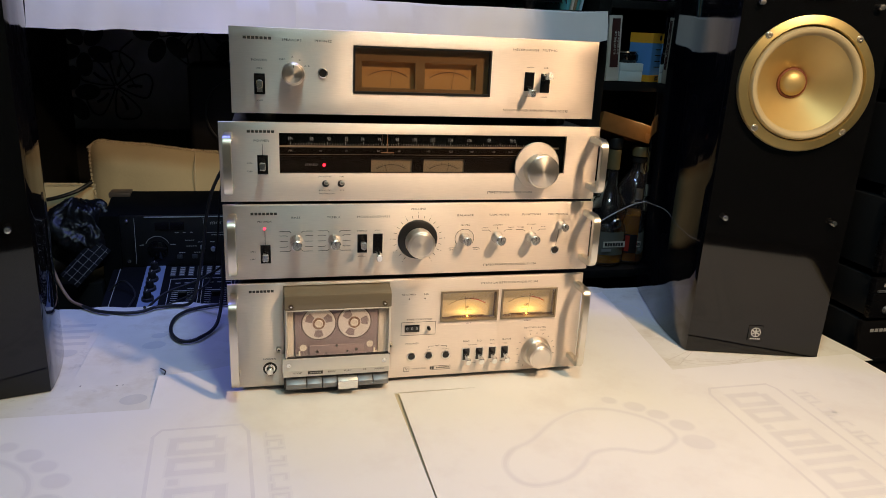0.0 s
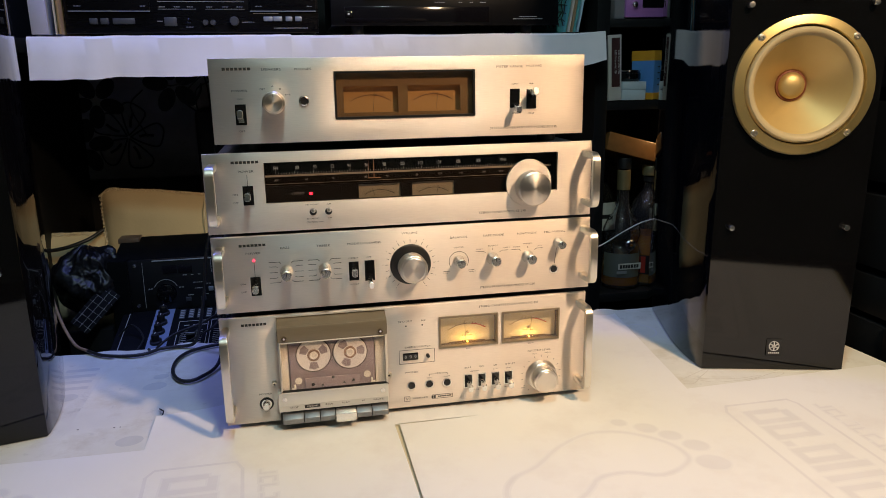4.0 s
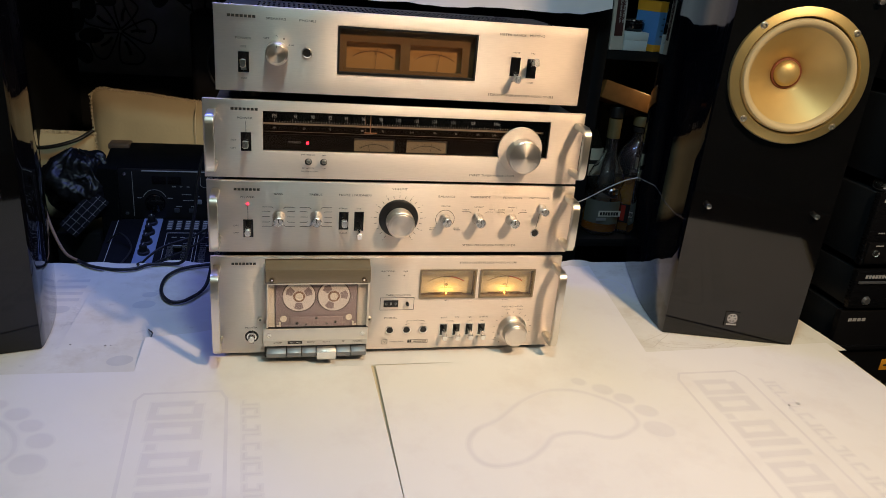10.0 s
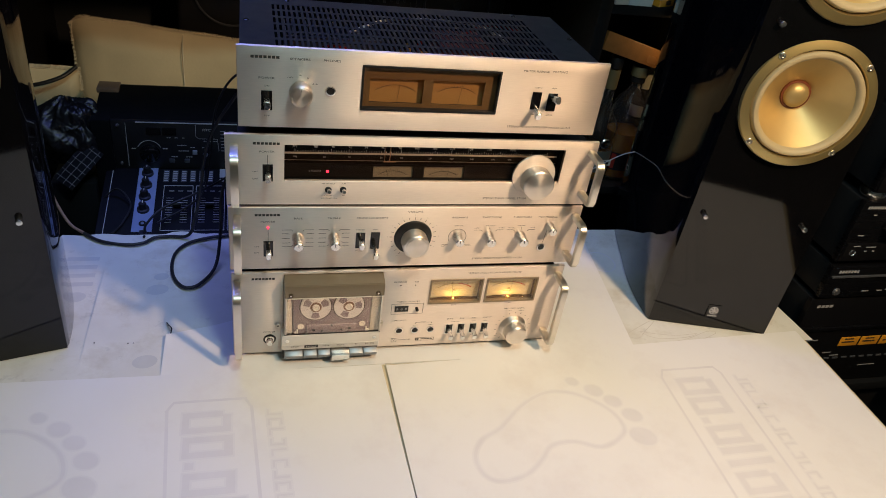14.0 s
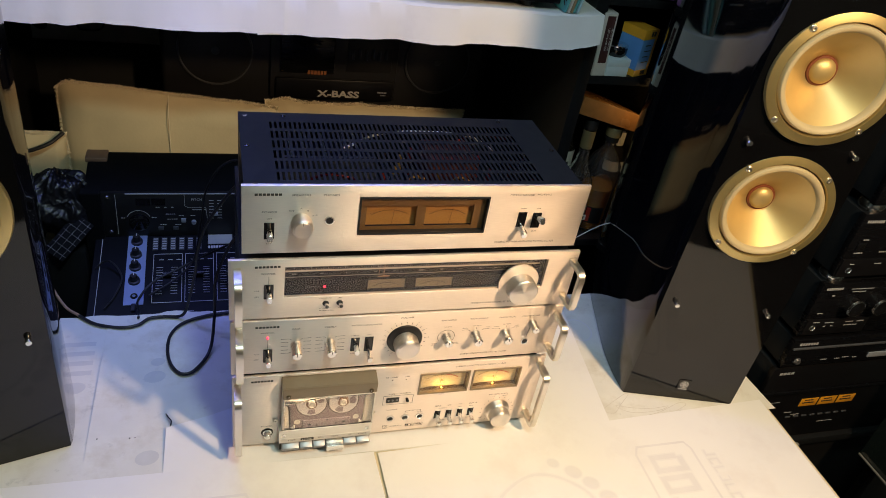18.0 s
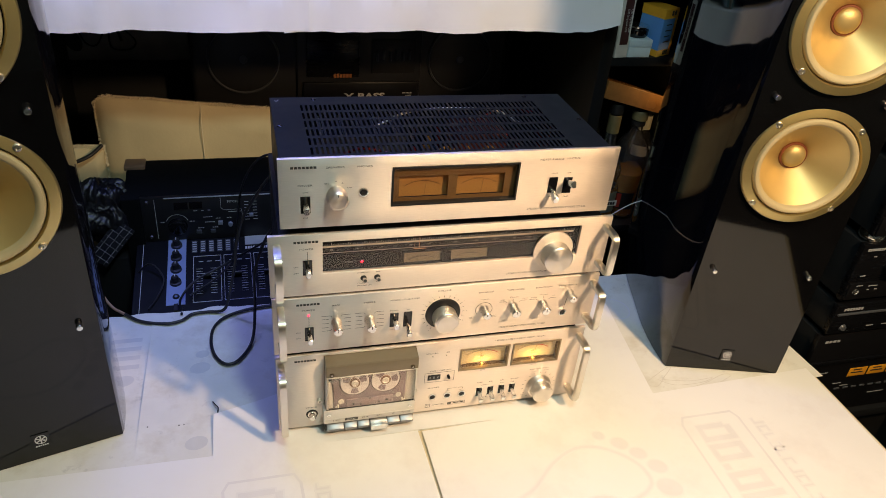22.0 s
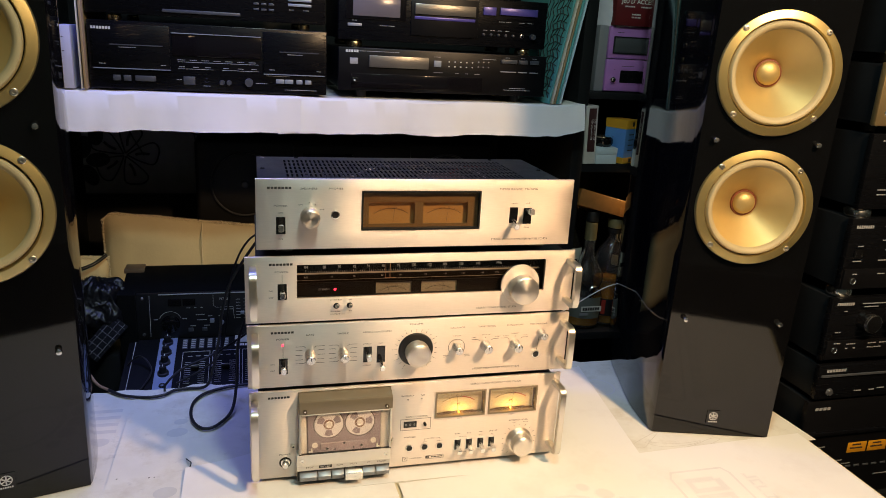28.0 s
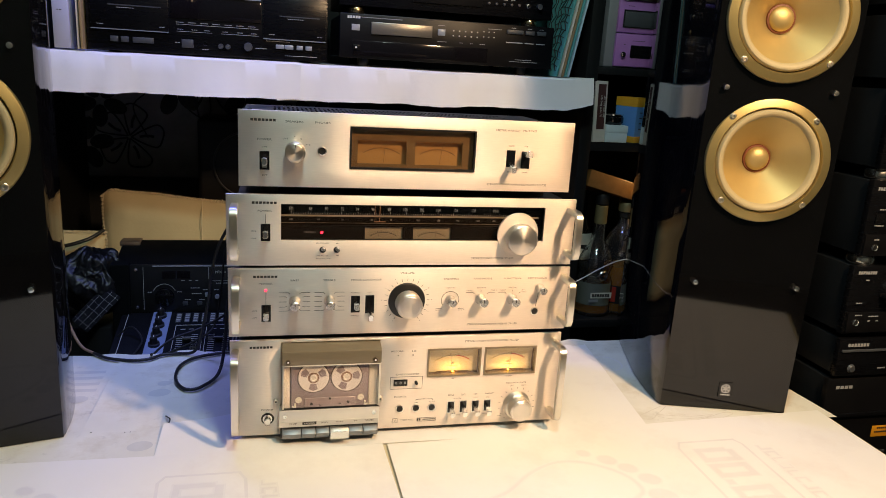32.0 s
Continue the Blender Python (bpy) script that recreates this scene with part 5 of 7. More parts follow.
def draped(x0, x1, seed, y, z_top, z_low, lift, label, back=0.9):
    """Paper laid on a shelf and folded down over its front edge."""
    bm = bmesh.new()
    n = 70
    prof = [(back, z_top), (y + 0.03, z_top), (y + 0.004, z_top - 0.001), (y, z_top - 0.006), (y - 0.004, (z_top + z_low) / 2), (y - 0.010, z_low)]
    rows = []
    for i in range(n + 1):
        s = i / n
        x = x0 + (x1 - x0) * s
        w = noise.noise(Vector((x * 9, seed, 0)))
        w2 = noise.noise(Vector((x * 28, seed, 4)))
        row = []
        for k, (py, pz) in enumerate(prof):
            f = max(0, k - 1) / 4
            up = lift(s) * (f if k > 1 else 0.15)
            w3 = noise.noise(Vector((x * 16, k * 0.7, seed + 9)))
            row.append(bm.verts.new((x, py + (0.008 * w + 0.004 * w2 + 0.005 * w3) * f, pz + (0.003 * w2 + 0.003 * w) * (1 if k == 5 else 0.35) + up)))
        rows.append(row)
    for a, b in zip(rows, rows[1:]):
        for k in range(len(prof) - 1):
            bm.faces.new((a[k], a[k + 1], b[k + 1], b[k]))
    bmesh.ops.recalc_face_normals(bm, faces=bm.faces)
    bmesh.ops.solidify(bm, geom=bm.faces[:], thickness=0.0006)
    return tagged(part("paper_cover", bm, PAPER), label, "paper cover", "paper on the shelf")


draped(-0.338, 0.105, 3, 0.553, 0.4925, 0.419, lambda s: 0.004 * s, "white paper folded over the shelf edge")
draped(0.060, 0.716, 8, 0.558, 0.4920, 0.421, lambda s: 0.006 * s + 0.014 * max(0, s * 12 - 11), "creased white paper folded over the shelf edge, its end curled")

# black hi-fi units on the shelf
FRONT = mat("black_anodised_front", (0.0040, 0.0042, 0.0055), 0.28, 0.0, 0.25, 70, 0.02, 400, (1, 1, 10), spec=0.24)
FRONT_MATT = mat("black_matt_front", (0.005, 0.005, 0.0062), 0.36, 0.0, 0.25, 70, spec=0.26)
GREY_BTN = mat("dark_grey_button", (0.06, 0.065, 0.075), 0.35, 0.0, 0.15, 80)
PALE_BTN = mat("pale_grey_button", (0.30, 0.33, 0.38), 0.35, 0.2, 0.1, 80)
DISPLAY = mat("smoked_display", (0.007, 0.006, 0.007), 0.10, 0.0, 0.2, 40)
FOOT_GOLD = mat("brass_foot_ring", (0.62, 0.50, 0.30), 0.25, 1.0, 0.08, 60)
PURPLE_STRIP = mat("violet_button_strip", (0.10, 0.08, 0.35), 0.3, 0.2, 0.1, 80)


def unit(name, x0, x1, y0, y1, z0, z1, label, category, group="", face=None, feet=True):
    u = thing(name, pose((x0 + x1) / 2, (y0 + y1) / 2, z0), label, category, group)
    part("case", box(x0 + 0.003, x1 - 0.003, y0 + 0.012, y1, z0 + 0.002, z1 - 0.002, 0.0015), BLACK_METAL, u)
    part("front_panel", box(x0, x1, y0, y0 + 0.0115, z0, z1, 0.0018), face or FRONT, u, "black front panel")
    return u


def press(u, x0, x1, z0, z1, y, material=None, proud=0.0022, name="button", label=""):
    return part(name, box(x0, x1, y - proud, y + 0.001, z0, z1, min(0.0008, (z1 - z0) * 0.25)), material or GREY_BTN, u, label)


def dashes(u, items, y, material=None, h=0.0012):
    """Unreadable small legends as short bars: (x, z, width)."""
    for x, z, w in items:
        bm = bmesh.new()
        n = max(1, int(w / 0.0035))
        for i in range(n):
            bx(bm, x + i * w / n, x + (i + 0.8) * w / n, y - 0.0004, y, z, z + h)
        part("legend", bm, material or DIM_INK, u, smooth=False)


FY = 0.566
TRAY = mat("grey_metal_tray", (0.26, 0.24, 0.21), 0.32, 0.7, 0.1, 40, 0.03, 200, (1, 1, 10))
twin = unit("twin_cassette_deck", -0.276, 0.156, FY, 0.85, 0.496, 0.618, "black twin cassette deck with two tape doors", "cassette deck", "hi-fi units on the shelf")
for dx0, dx1 in ((-0.268, -0.135), (0.035, 0.152)):
    dd = press(twin, dx0, dx1, 0.535, 0.612, FY, FRONT, 0.004, "tape_door", "black tape door")
    part("door_slit", box(dx0 + 0.03, dx1 - 0.012, FY - 0.0048, FY - 0.0038, 0.575, 0.577), GREY_BTN, dd)
    dashes(dd, ((dx0 + 0.045, 0.571, 0.03), (dx0 + 0.01, 0.541, 0.012), (dx1 - 0.016, 0.541, 0.01)), FY - 0.0042)
    part("door_lip", box(dx0, dx1, FY - 0.005, FY - 0.001, 0.5325, 0.5340), PALE_BTN, dd)
press(twin, -0.131, 0.031, 0.560, 0.600, FY, DISPLAY, 0.002, "display", "smoked display window")
part("display_lip", box(-0.131, 0.031, FY - 0.004, FY, 0.6005, 0.6020), PALE_BTN, twin)
dashes(twin, [(-0.122 + i * 0.0215, 0.5525, 0.014) for i in range(7)], FY)
part("groove", box(-0.122, 0.026, FY - 0.0006, FY, 0.5490, 0.5498), DIM_INK, twin)
part("groove", box(-0.122, -0.058, FY - 0.0006, FY, 0.5365, 0.5372), DIM_INK, twin)
part("groove", box(-0.042, 0.026, FY - 0.0006, FY, 0.5365, 0.5372), DIM_INK, twin)
dashes(twin, [(x, 0.5400, 0.011) for x in (-0.120, -0.095, -0.073, -0.040, -0.013, 0.012)], FY)
for bx0, bx1 in ((-0.236, -0.223), (-0.218, -0.205), (-0.198, -0.162)):
    press(twin, bx0, bx1, 0.5115, 0.5215, FY, GREY_BTN, 0.004)
for bx0, bx1 in ((0.058, 0.074), (0.075, 0.091), (0.097, 0.109), (0.114, 0.126)):
    press(twin, bx0, bx1, 0.5160, 0.5240, FY, PALE_BTN, 0.004)
press(twin, -0.113, -0.092, 0.508, 0.523, FY, GREY_BTN, 0.003)
part("level_knob", turned([(0, 0.012), (0.007, 0.012), (0.0078, 0.011), (0.008, 0)], 24, facing(0.007, FY, 0.516)), GREY_BTN, twin)
part("jack_socket", turned([(0.0022, 0.001), (0.003, 0.002), (0.0042, 0.001), (0.0044, 0)], 18, facing(-0.071, FY, 0.517)), BLACK_GLOSS, twin)
for kx in (-0.043, -0.030):
    part("level_knob", turned([(0, 0.008), (0.0045, 0.008), (0.005, 0)], 18, facing(kx, FY, 0.514)), GREY_BTN, twin)
dashes(twin, ((-0.077, 0.506, 0.013), (-0.125, 0.516, 0.01), (0.020, 0.514, 0.022), (0.075, 0.5035, 0.062), (0.040, 0.5290, 0.045)), FY)
bars(-0.251, 0.6045, 0.034, 0.0050, 7, twin, FY - 0.0048, WHITE_INK, label="pale brand lettering drawn as bars")
for fx in (-0.235, 0.115):
    for fy in (0.60, 0.80):
        round_foot(fx, fy, 0.4932, 0.4975, twin)

upper = unit("receiver", -0.276, 0.152, FY, 0.86, 0.630, 0.760, "black hi-fi receiver standing on brass-ringed feet", "receiver", "hi-fi units on the shelf")
part("tray_slot", box(-0.145, -0.006, FY - 0.003, FY, 0.6370, 0.6430, 0.001), GREY_BTN, upper)
for i in range(3):
    for j in range(3):
        press(upper, 0.018 + j * 0.014, 0.028 + j * 0.014, 0.650 + i * 0.010, 0.654 + i * 0.010, FY, GREY_BTN, 0.002)
for i, mtl in enumerate((PALE_BTN, PALE_BTN)):
    press(upper, 0.082, 0.126, 0.661 + i * 0.009, 0.666 + i * 0.009, FY, mtl, 0.003)
dashes(upper, ((-0.196, 0.660, 0.010), (-0.180, 0.660, 0.010), (-0.165, 0.660, 0.018), (0.084, 0.654, 0.010), (0.110, 0.654, 0.012), (-0.196, 0.668, 0.008)), FY)
for fx in (-0.230, 0.112):
    part("foot", turned([(0, 0), (0.011, 0), (0.012, 0.003), (0.012, 0.009), (0.010, 0.011), (0, 0.011)], 24, pose(fx, FY + 0.02, 0.6185)), FOOT_GOLD, upper, "brass-ringed foot")
    part("foot", turned([(0, 0), (0.011, 0), (0.012, 0.003), (0.012, 0.009), (0.010, 0.011), (0, 0.011)], 24, pose(fx, FY + 0.25, 0.6185)), FOOT_GOLD, upper)

cdp = unit("cd_player", 0.179, 0.620, FY, 0.86, 0.508, 0.592, "black compact disc player with a wide tray", "cd player", "hi-fi units on the shelf", FRONT_MATT)
press(cdp, 0.240, 0.362, 0.5550, 0.5780, FY, TRAY, 0.005, "disc_tray", "grey metal disc tray")
press(cdp, 0.205, 0.480, 0.5135, 0.5420, FY, DISPLAY, 0.001, "display", "smoked display window")
press(cdp, 0.374, 0.389, 0.5610, 0.5735, FY, PALE_BTN, 0.003)
press(cdp, 0.202, 0.218, 0.5600, 0.5720, FY, DIM_INK, 0.0006, "disc_mark")
press(cdp, 0.205, 0.219, 0.5225, 0.5335, FY, BLACK_GLOSS, 0.003, "power_button", "square power button")
press(cdp, 0.2095, 0.2135, 0.5265, 0.5300, FY - 0.003, WHITE_INK, 0.0004, "power_mark")
for i in range(5):
    for j in range(2):
        press(cdp, 0.4045 + i * 0.0125, 0.4075 + i * 0.0125, 0.5615 + j * 0.0095, 0.5640 + j * 0.0095, FY, WHITE_INK, 0.0014)
for i in range(6):
    press(cdp, 0.4680 + (i % 3) * 0.011, 0.4705 + (i % 3) * 0.011, 0.5635 + (i // 3) * 0.010, 0.5655 + (i // 3) * 0.010, FY, WHITE_INK, 0.0014)
for bx0, bx1 in ((0.518, 0.553), (0.558, 0.577), (0.583, 0.602)):
    press(cdp, bx0, bx1, 0.5740, 0.5820, FY, GREY_BTN, 0.004)
    press(cdp, bx0, bx1, 0.5560, 0.5580, FY, DIM_INK, 0.002)
dashes(cdp, ((0.2170, 0.5850, 0.085), (0.205, 0.5390, 0.016), (0.374, 0.5490, 0.02), (0.420, 0.5490, 0.008), (0.442, 0.5490, 0.007), (0.462, 0.5490, 0.012), (0.540, 0.5230, 0.036), (0.528, 0.5190, 0.06), (0.374, 0.5800, 0.014), (0.478, 0.5800, 0.03), (0.528, 0.5850, 0.01), (0.562, 0.5850, 0.01), (0.588, 0.5850, 0.01)), FY)
bars(0.2065, 0.5850, 0.026, 0.0048, 5, cdp, FY - 0.0005, WHITE_INK, label="pale brand lettering drawn as bars")
for fx in (0.230, 0.565):
    for fy in (0.60, 0.80):
        round_foot(fx, fy, 0.4934, 0.5095, cdp)

cdq = unit("cd_player", 0.178, 0.612, FY, 0.86, 0.606, 0.700, "black compact disc player with violet-lit buttons, on brass-ringed feet", "cd player", "hi-fi units on the shelf")
press(cdq, 0.206, 0.300, 0.652, 0.686, FY - 0.0016, mat("grey_lilac_display", (0.16, 0.14, 0.16), 0.2), 0.0006, "display_glass")
press(cdq, 0.192, 0.312, 0.646, 0.692, FY, DISPLAY, 0.0015, "display", "smoked display window")
press(cdq, 0.322, 0.462, 0.621, 0.694, FY, FRONT_MATT, 0.003, "drawer_frame", "framed disc drawer")
press(cdq, 0.329, 0.455, 0.662, 0.682, FY - 0.003, TRAY, 0.004, "disc_tray", "grey metal disc tray")
press(cdq, 0.329, 0.455, 0.652, 0.658, FY - 0.003, PURPLE_STRIP, 0.002, "tray_strip")
press(cdq, 0.472, 0.499, 0.668, 0.684, FY, PURPLE_STRIP, 0.004)
press(cdq, 0.508, 0.590, 0.670, 0.684, FY, PURPLE_STRIP, 0.004, "button_bar", "violet button bar")
press(cdq, 0.196, 0.224, 0.6320, 0.6380, FY, PALE_BTN, 0.003, "power_button")
for i in range(5):
    part("round_button", turned([(0, 0.0030), (0.0022, 0.0028), (0.0030, 0.001), (0.0032, 0)], 14, facing(0.476 + i * 0.016, FY, 0.6300)), GREY_BTN, cdq)
part("jack_socket", turned([(0.0022, 0.001), (0.003, 0.0025), (0.0048, 0.002), (0.005, 0)], 18, facing(0.560, FY, 0.6300)), CHROME, cdq, "chrome headphone socket")
part("level_knob", turned([(0, 0.010), (0.0055, 0.010), (0.006, 0)], 18, facing(0.582, FY, 0.630)), GREY_BTN, cdq)
dashes(cdq, ((0.508, 0.656, 0.012), (0.523, 0.656, 0.012), (0.552, 0.656, 0.012), (0.570, 0.656, 0.014), (0.474, 0.638, 0.010), (0.490, 0.638, 0.010), (0.506, 0.638, 0.010), (0.522, 0.638, 0.010), (0.26, 0.635, 0.03), (0.205, 0.6425, 0.01)), FY)
for fx in (0.212, 0.570):
    for fy in (FY + 0.02, 0.80):
        part("foot", turned([(0, 0), (0.015, 0), (0.016, 0.002), (0.016, 0.010), (0.014, 0.0135), (0, 0.0135)], 28, pose(fx, fy, 0.5925)), FOOT_GOLD, cdq, "brass-ringed foot")

# records, a pale box and a folder at the shelf's ends
TEAL = mat("teal_record_sleeve", (0.10, 0.36, 0.36), 0.5, 0.0, 0.12, 30)
SLEEVE = mat("off_white_card", (0.62, 0.58, 0.50), 0.6, 0.0, 0.1, 40)
BROWN_CARD = mat("brown_card", (0.35, 0.24, 0.13), 0.6, 0.0, 0.12, 40)
BLUE_CARD = mat("pale_blue_card", (0.42, 0.60, 0.68), 0.5, 0.0, 0.08, 40)
for i, (mtl, dx, lab) in enumerate(((TEAL, 0.0, "teal patterned record sleeve"), (SLEEVE, 0.0075, "off-white record sleeve"), (BROWN_CARD, 0.0135, "worn brown record sleeve"), (TEAL, 0.0195, "teal record sleeve"), (BLUE_CARD, 0.0265, "pale blue record sleeve"))):
    m = pose(0.632 + dx, 0.560, 0.4945, 0, 10, 2 - i)
    rec = thing("record_sleeve", m, lab + " leaning on the shelf", "record sleeve", "records on the shelf")
    part("sleeve", box(-0.0022, 0.0022, 0.0, 0.300, 0.0, 0.305, 0.0008), mtl, rec, world=False)
    if i == 0:
        bm = bmesh.new()
        for c in range(7):
            y = 0.012 + 0.017 * c
            tube(bm, [(-0.0026, y + (0.007 if k % 2 else -0.004) + 0.004 * ((k + c) % 3), 0.012 + 0.0145 * k) for k in range(20)], 0.0014, 4, 2)
        for k in range(18):
            tube(bm, [(-0.0026, 0.006, 0.02 + 0.015 * k), (-0.0026, 0.03 + 0.01 * (k % 3), 0.026 + 0.015 * k), (-0.0026, 0.07, 0.018 + 0.015 * k)], 0.0010, 4, 2)
        part("sleeve_pattern", bm, INK, rec, "black line pattern", world=False)
pb = thing("cardboard_box", pose(-0.314, 0.60, 0.4945), "pale lavender upright box beside the deck", "box")
part("carton", box(-0.329, -0.302, 0.556, 0.66, 0.4945, 0.606, 0.001), mat("lavender_card", (0.50, 0.50, 0.66), 0.5, 0.0, 0.06, 40), pb)
dashes(pb, ((-0.325, 0.585, 0.012), (-0.322, 0.560, 0.010)), 0.556, INK)
fd = thing("folder", pose(-0.283, 0.6, 0.4945), "brown card folder standing beside the deck", "folder")
part("cover", box(-0.2895, -0.2875, 0.552, 0.80, 0.4945, 0.690, 0.0004), SLEEVE, fd)
part("cover", box(-0.2845, -0.2800, 0.553, 0.80, 0.4945, 0.690, 0.0008), BROWN_CARD, fd)

# ---------- narrow column: book, box, purple system, bottles ----------
book = thing("packaging_box", pose(0.757, 0.62, 0.3582), "grey upright carton with vertical lettering on its spine", "carton")
part("carton", bx(bmesh.new(), -0.0145, 0.0145, 0.0, 0.14, 0.0, 0.132, 0.0008, 1, pose(0.7595, 0.596, 0.3584, 0, -2.5, 0)), mat("grey_white_card", (0.55, 0.53, 0.50), 0.5, 0.0, 0.06, 40), book, "grey-white carton")
part("carton_band", bx(bmesh.new(), -0.0075, 0.0105, -0.0006, 0.0, 0.028, 0.126, 0, 1, pose(0.7595, 0.596, 0.3584, 0, -2.5, 0)), mat("dark_maroon_print", (0.05, 0.015, 0.015), 0.5), book)
for i, tx in enumerate(("LED Strip with USB", "LED Strip with USB")):
    words(tx, 0, 0, 0.0045, book, material=WHITE_INK, m=pose(0.7595 - 0.0025 + 0.0075 * i, 0.5950, 0.3584 + 0.078, 0, -2.5, 0) @ pose(0, 0, 0, 90, 0, 0) @ pose(0, 0, 0, 0, 0, -90), wide=0.95)
wb = thing("small_box", pose(0.803, 0.63, 0.3584), "small pale blue-white box with a lid", "box")
part("tray", box(0.7765, 0.8290, 0.598, 0.66, 0.3584, 0.3795, 0.001), mat("pale_blue_white_card", (0.58, 0.68, 0.72), 0.45, 0.0, 0.05, 40), wb)
part("lid", box(0.7760, 0.8295, 0.5975, 0.6605, 0.3797, 0.3960, 0.0012), bpy.data.materials["pale_blue_white_card"], wb)
hp = thing("glass_pot", pose(0.805, 0.63, 0.3962), "dark glass pot lying on the small box", "pot")
part("body", turned([(0, 0.0), (0.020, 0.0), (0.024, 0.006), (0.024, 0.016), (0.021, 0.020), (0, 0.020)], 28, pose(0.804, 0.628, 0.3962)), BLACK_GLOSS, hp)
part("rim", turned([(0.0205, 0.0200), (0.0235, 0.0205), (0.0240, 0.0235), (0.0, 0.0240)], 28, pose(0.804, 0.628, 0.3962)), CHROME, hp, "chrome lid")
bb = thing("bulb_carton", pose(0.86, 0.62, 0.3584), "blue and orange product carton", "carton")
BLUE_C = mat("blue_carton_print", (0.10, 0.28, 0.62), 0.45, 0.0, 0.08, 40)
ORANGE_C = mat("orange_carton_print", (0.72, 0.36, 0.03), 0.45, 0.0, 0.08, 40)
mb = pose(0.846, 0.600, 0.3584, 0, 0, 24)
part("carton", bx(bmesh.new(), 0.0, 0.046, 0.0, 0.06, 0.0, 0.100, 0.0008, 1, mb), BLUE_C, bb, "blue carton")
part("carton_top", bx(bmesh.new(), -0.0003, 0.0463, -0.0003, 0.0603, 0.080, 0.1003, 0, 1, mb), ORANGE_C, bb)
part("carton_base", bx(bmesh.new(), -0.0003, 0.0463, -0.0003, 0.0603, 0.0, 0.014, 0, 1, mb), ORANGE_C, bb)
part("carton_edge", bx(bmesh.new(), 0.0385, 0.0464, -0.0004, 0.0, 0.0, 0.100, 0, 1, mb), ORANGE_C, bb)
bm = bmesh.new()
for i in range(9):
    bx(bm, 0.020 + i * 0.0018, 0.0210 + i * 0.0018, -0.0008, -0.0004, 0.003, 0.012, 0, 1, mb)
bx(bm, 0.022, 0.028, -0.0008, -0.0004, 0.086, 0.096, 0, 1, mb)
bx(bm, 0.031, 0.037, -0.0008, -0.0004, 0.086, 0.096, 0, 1, mb)
for i in range(4):
    bx(bm, 0.012, 0.034 - 0.004 * (i % 2), -0.0008, -0.0004, 0.030 + i * 0.012, 0.032 + i * 0.012, 0, 1, mb)
part("legend", bm, INK, bb, smooth=False)
st = thing("metal_strip", pose(0.893, 0.6, 0.345), "grey perforated metal strip fixed to the shelf edge", "metal strip")
bm = bmesh.new()
bx(bm, 0.890, 0.8965, 0.590, 0.598, 0.340, 0.500, 0.0006)
for i in range(9):
    bx(bm, 0.892, 0.8945, 0.5888, 0.590, 0.350 + i * 0.016, 0.358 + i * 0.016)
part("strip", bm, GREY_BTN, st)

GREY_PL = mat("grey_plastic_case", (0.20, 0.20, 0.22), 0.45, 0.0, 0.08, 40)
PURPLE = mat("lilac_painted_front", (0.44, 0.19, 0.54), 0.4, 0.1, 0.1, 20)
mini = thing("mini_system", pose(0.83, 0.65, 0.5212), "small grey and lilac stereo system", "mini stereo")
part("case", box(0.756, 0.892, 0.608, 0.80, 0.5212, 0.6650, 0.004), GREY_PL, mini, "grey case")
part("upper_front", box(0.776, 0.890, 0.598, 0.6075, 0.5950, 0.6640, 0.003), PURPLE, mini, "lilac upper front")
part("lower_front", box(0.776, 0.890, 0.598, 0.6075, 0.5240, 0.5935, 0.003), PURPLE, mini, "lilac lower front")
part("display", box(0.790, 0.884, 0.5955, 0.599, 0.6080, 0.6400, 0.003), GREY_BTN, mini, "grey display panel")
part("display_rim", plate(0.7875, 0.8865, 0.6055, 0.6425, 0.5958, 0.5990, [(0.7900, 0.8840, 0.6080, 0.6400)]), BLACK, mini)
part("tape_slot", box(0.812, 0.872, 0.5960, 0.599, 0.5430, 0.5700, 0.002), BLACK_GLOSS, mini, "dark tape slot")
part("knob", turned([(0, 0.008), (0.003, 0.008), (0.0035, 0.006), (0.006, 0.006), (0.0068, 0.004), (0.0068, 0)], 24, facing(0.794, 0.598, 0.5490)), CHROME, mini, "chrome knob")
dashes(mini, ((0.796, 0.6500, 0.016), (0.815, 0.5785, 0.03), (0.796, 0.5700, 0.004)), 0.598, INK)
bag = thing("plastic_bag", pose(0.82, 0.65, 0.665), "cloudy plastic bag over a dark red carton on the system", "plastic bag")
bm = bmesh.new()
rows = []
for j in range(9):
    row = []
    for i in range(25):
        a = math.pi * (i / 24)
        w = noise.noise(Vector((i * 0.5, j * 0.6, 3)))
        row.append(bm.verts.new((0.822 - (0.074 - 0.004 * j) * math.cos(a) + 0.006 * w, 0.700 - 0.105 * math.sin(a) ** 0.5 + 0.008 * w, 0.662 + 0.014 * j + (0.016 * (abs(i - 12) / 12) ** 2) * j * 0.6 + 0.004 * w)))
    rows.append(row)
for a, b in zip(rows, rows[1:]):
    for i in range(24):
        bm.faces.new((a[i], a[i + 1], b[i + 1], b[i]))
part("film", bm, mat("milky_plastic_film", (0.55, 0.55, 0.62), 0.3, 0.0, 0.2, 30, 0.4, 50), bag, "crumpled milky film")
rc = thing("red_carton", pose(0.83, 0.65, 0.6652), "dark red carton with pale lettering", "carton")
part("carton", box(0.780, 0.885, 0.588, 0.78, 0.6655, 0.760, 0.001), mat("dark_red_card", (0.12, 0.012, 0.015), 0.4, 0.0, 0.1, 30), rc)
words("JEU D' ACCESSO", 0.836, 0.716, 0.0095, rc, y=0.5876, material=WHITE_INK, wide=0.95, bold=0.03)
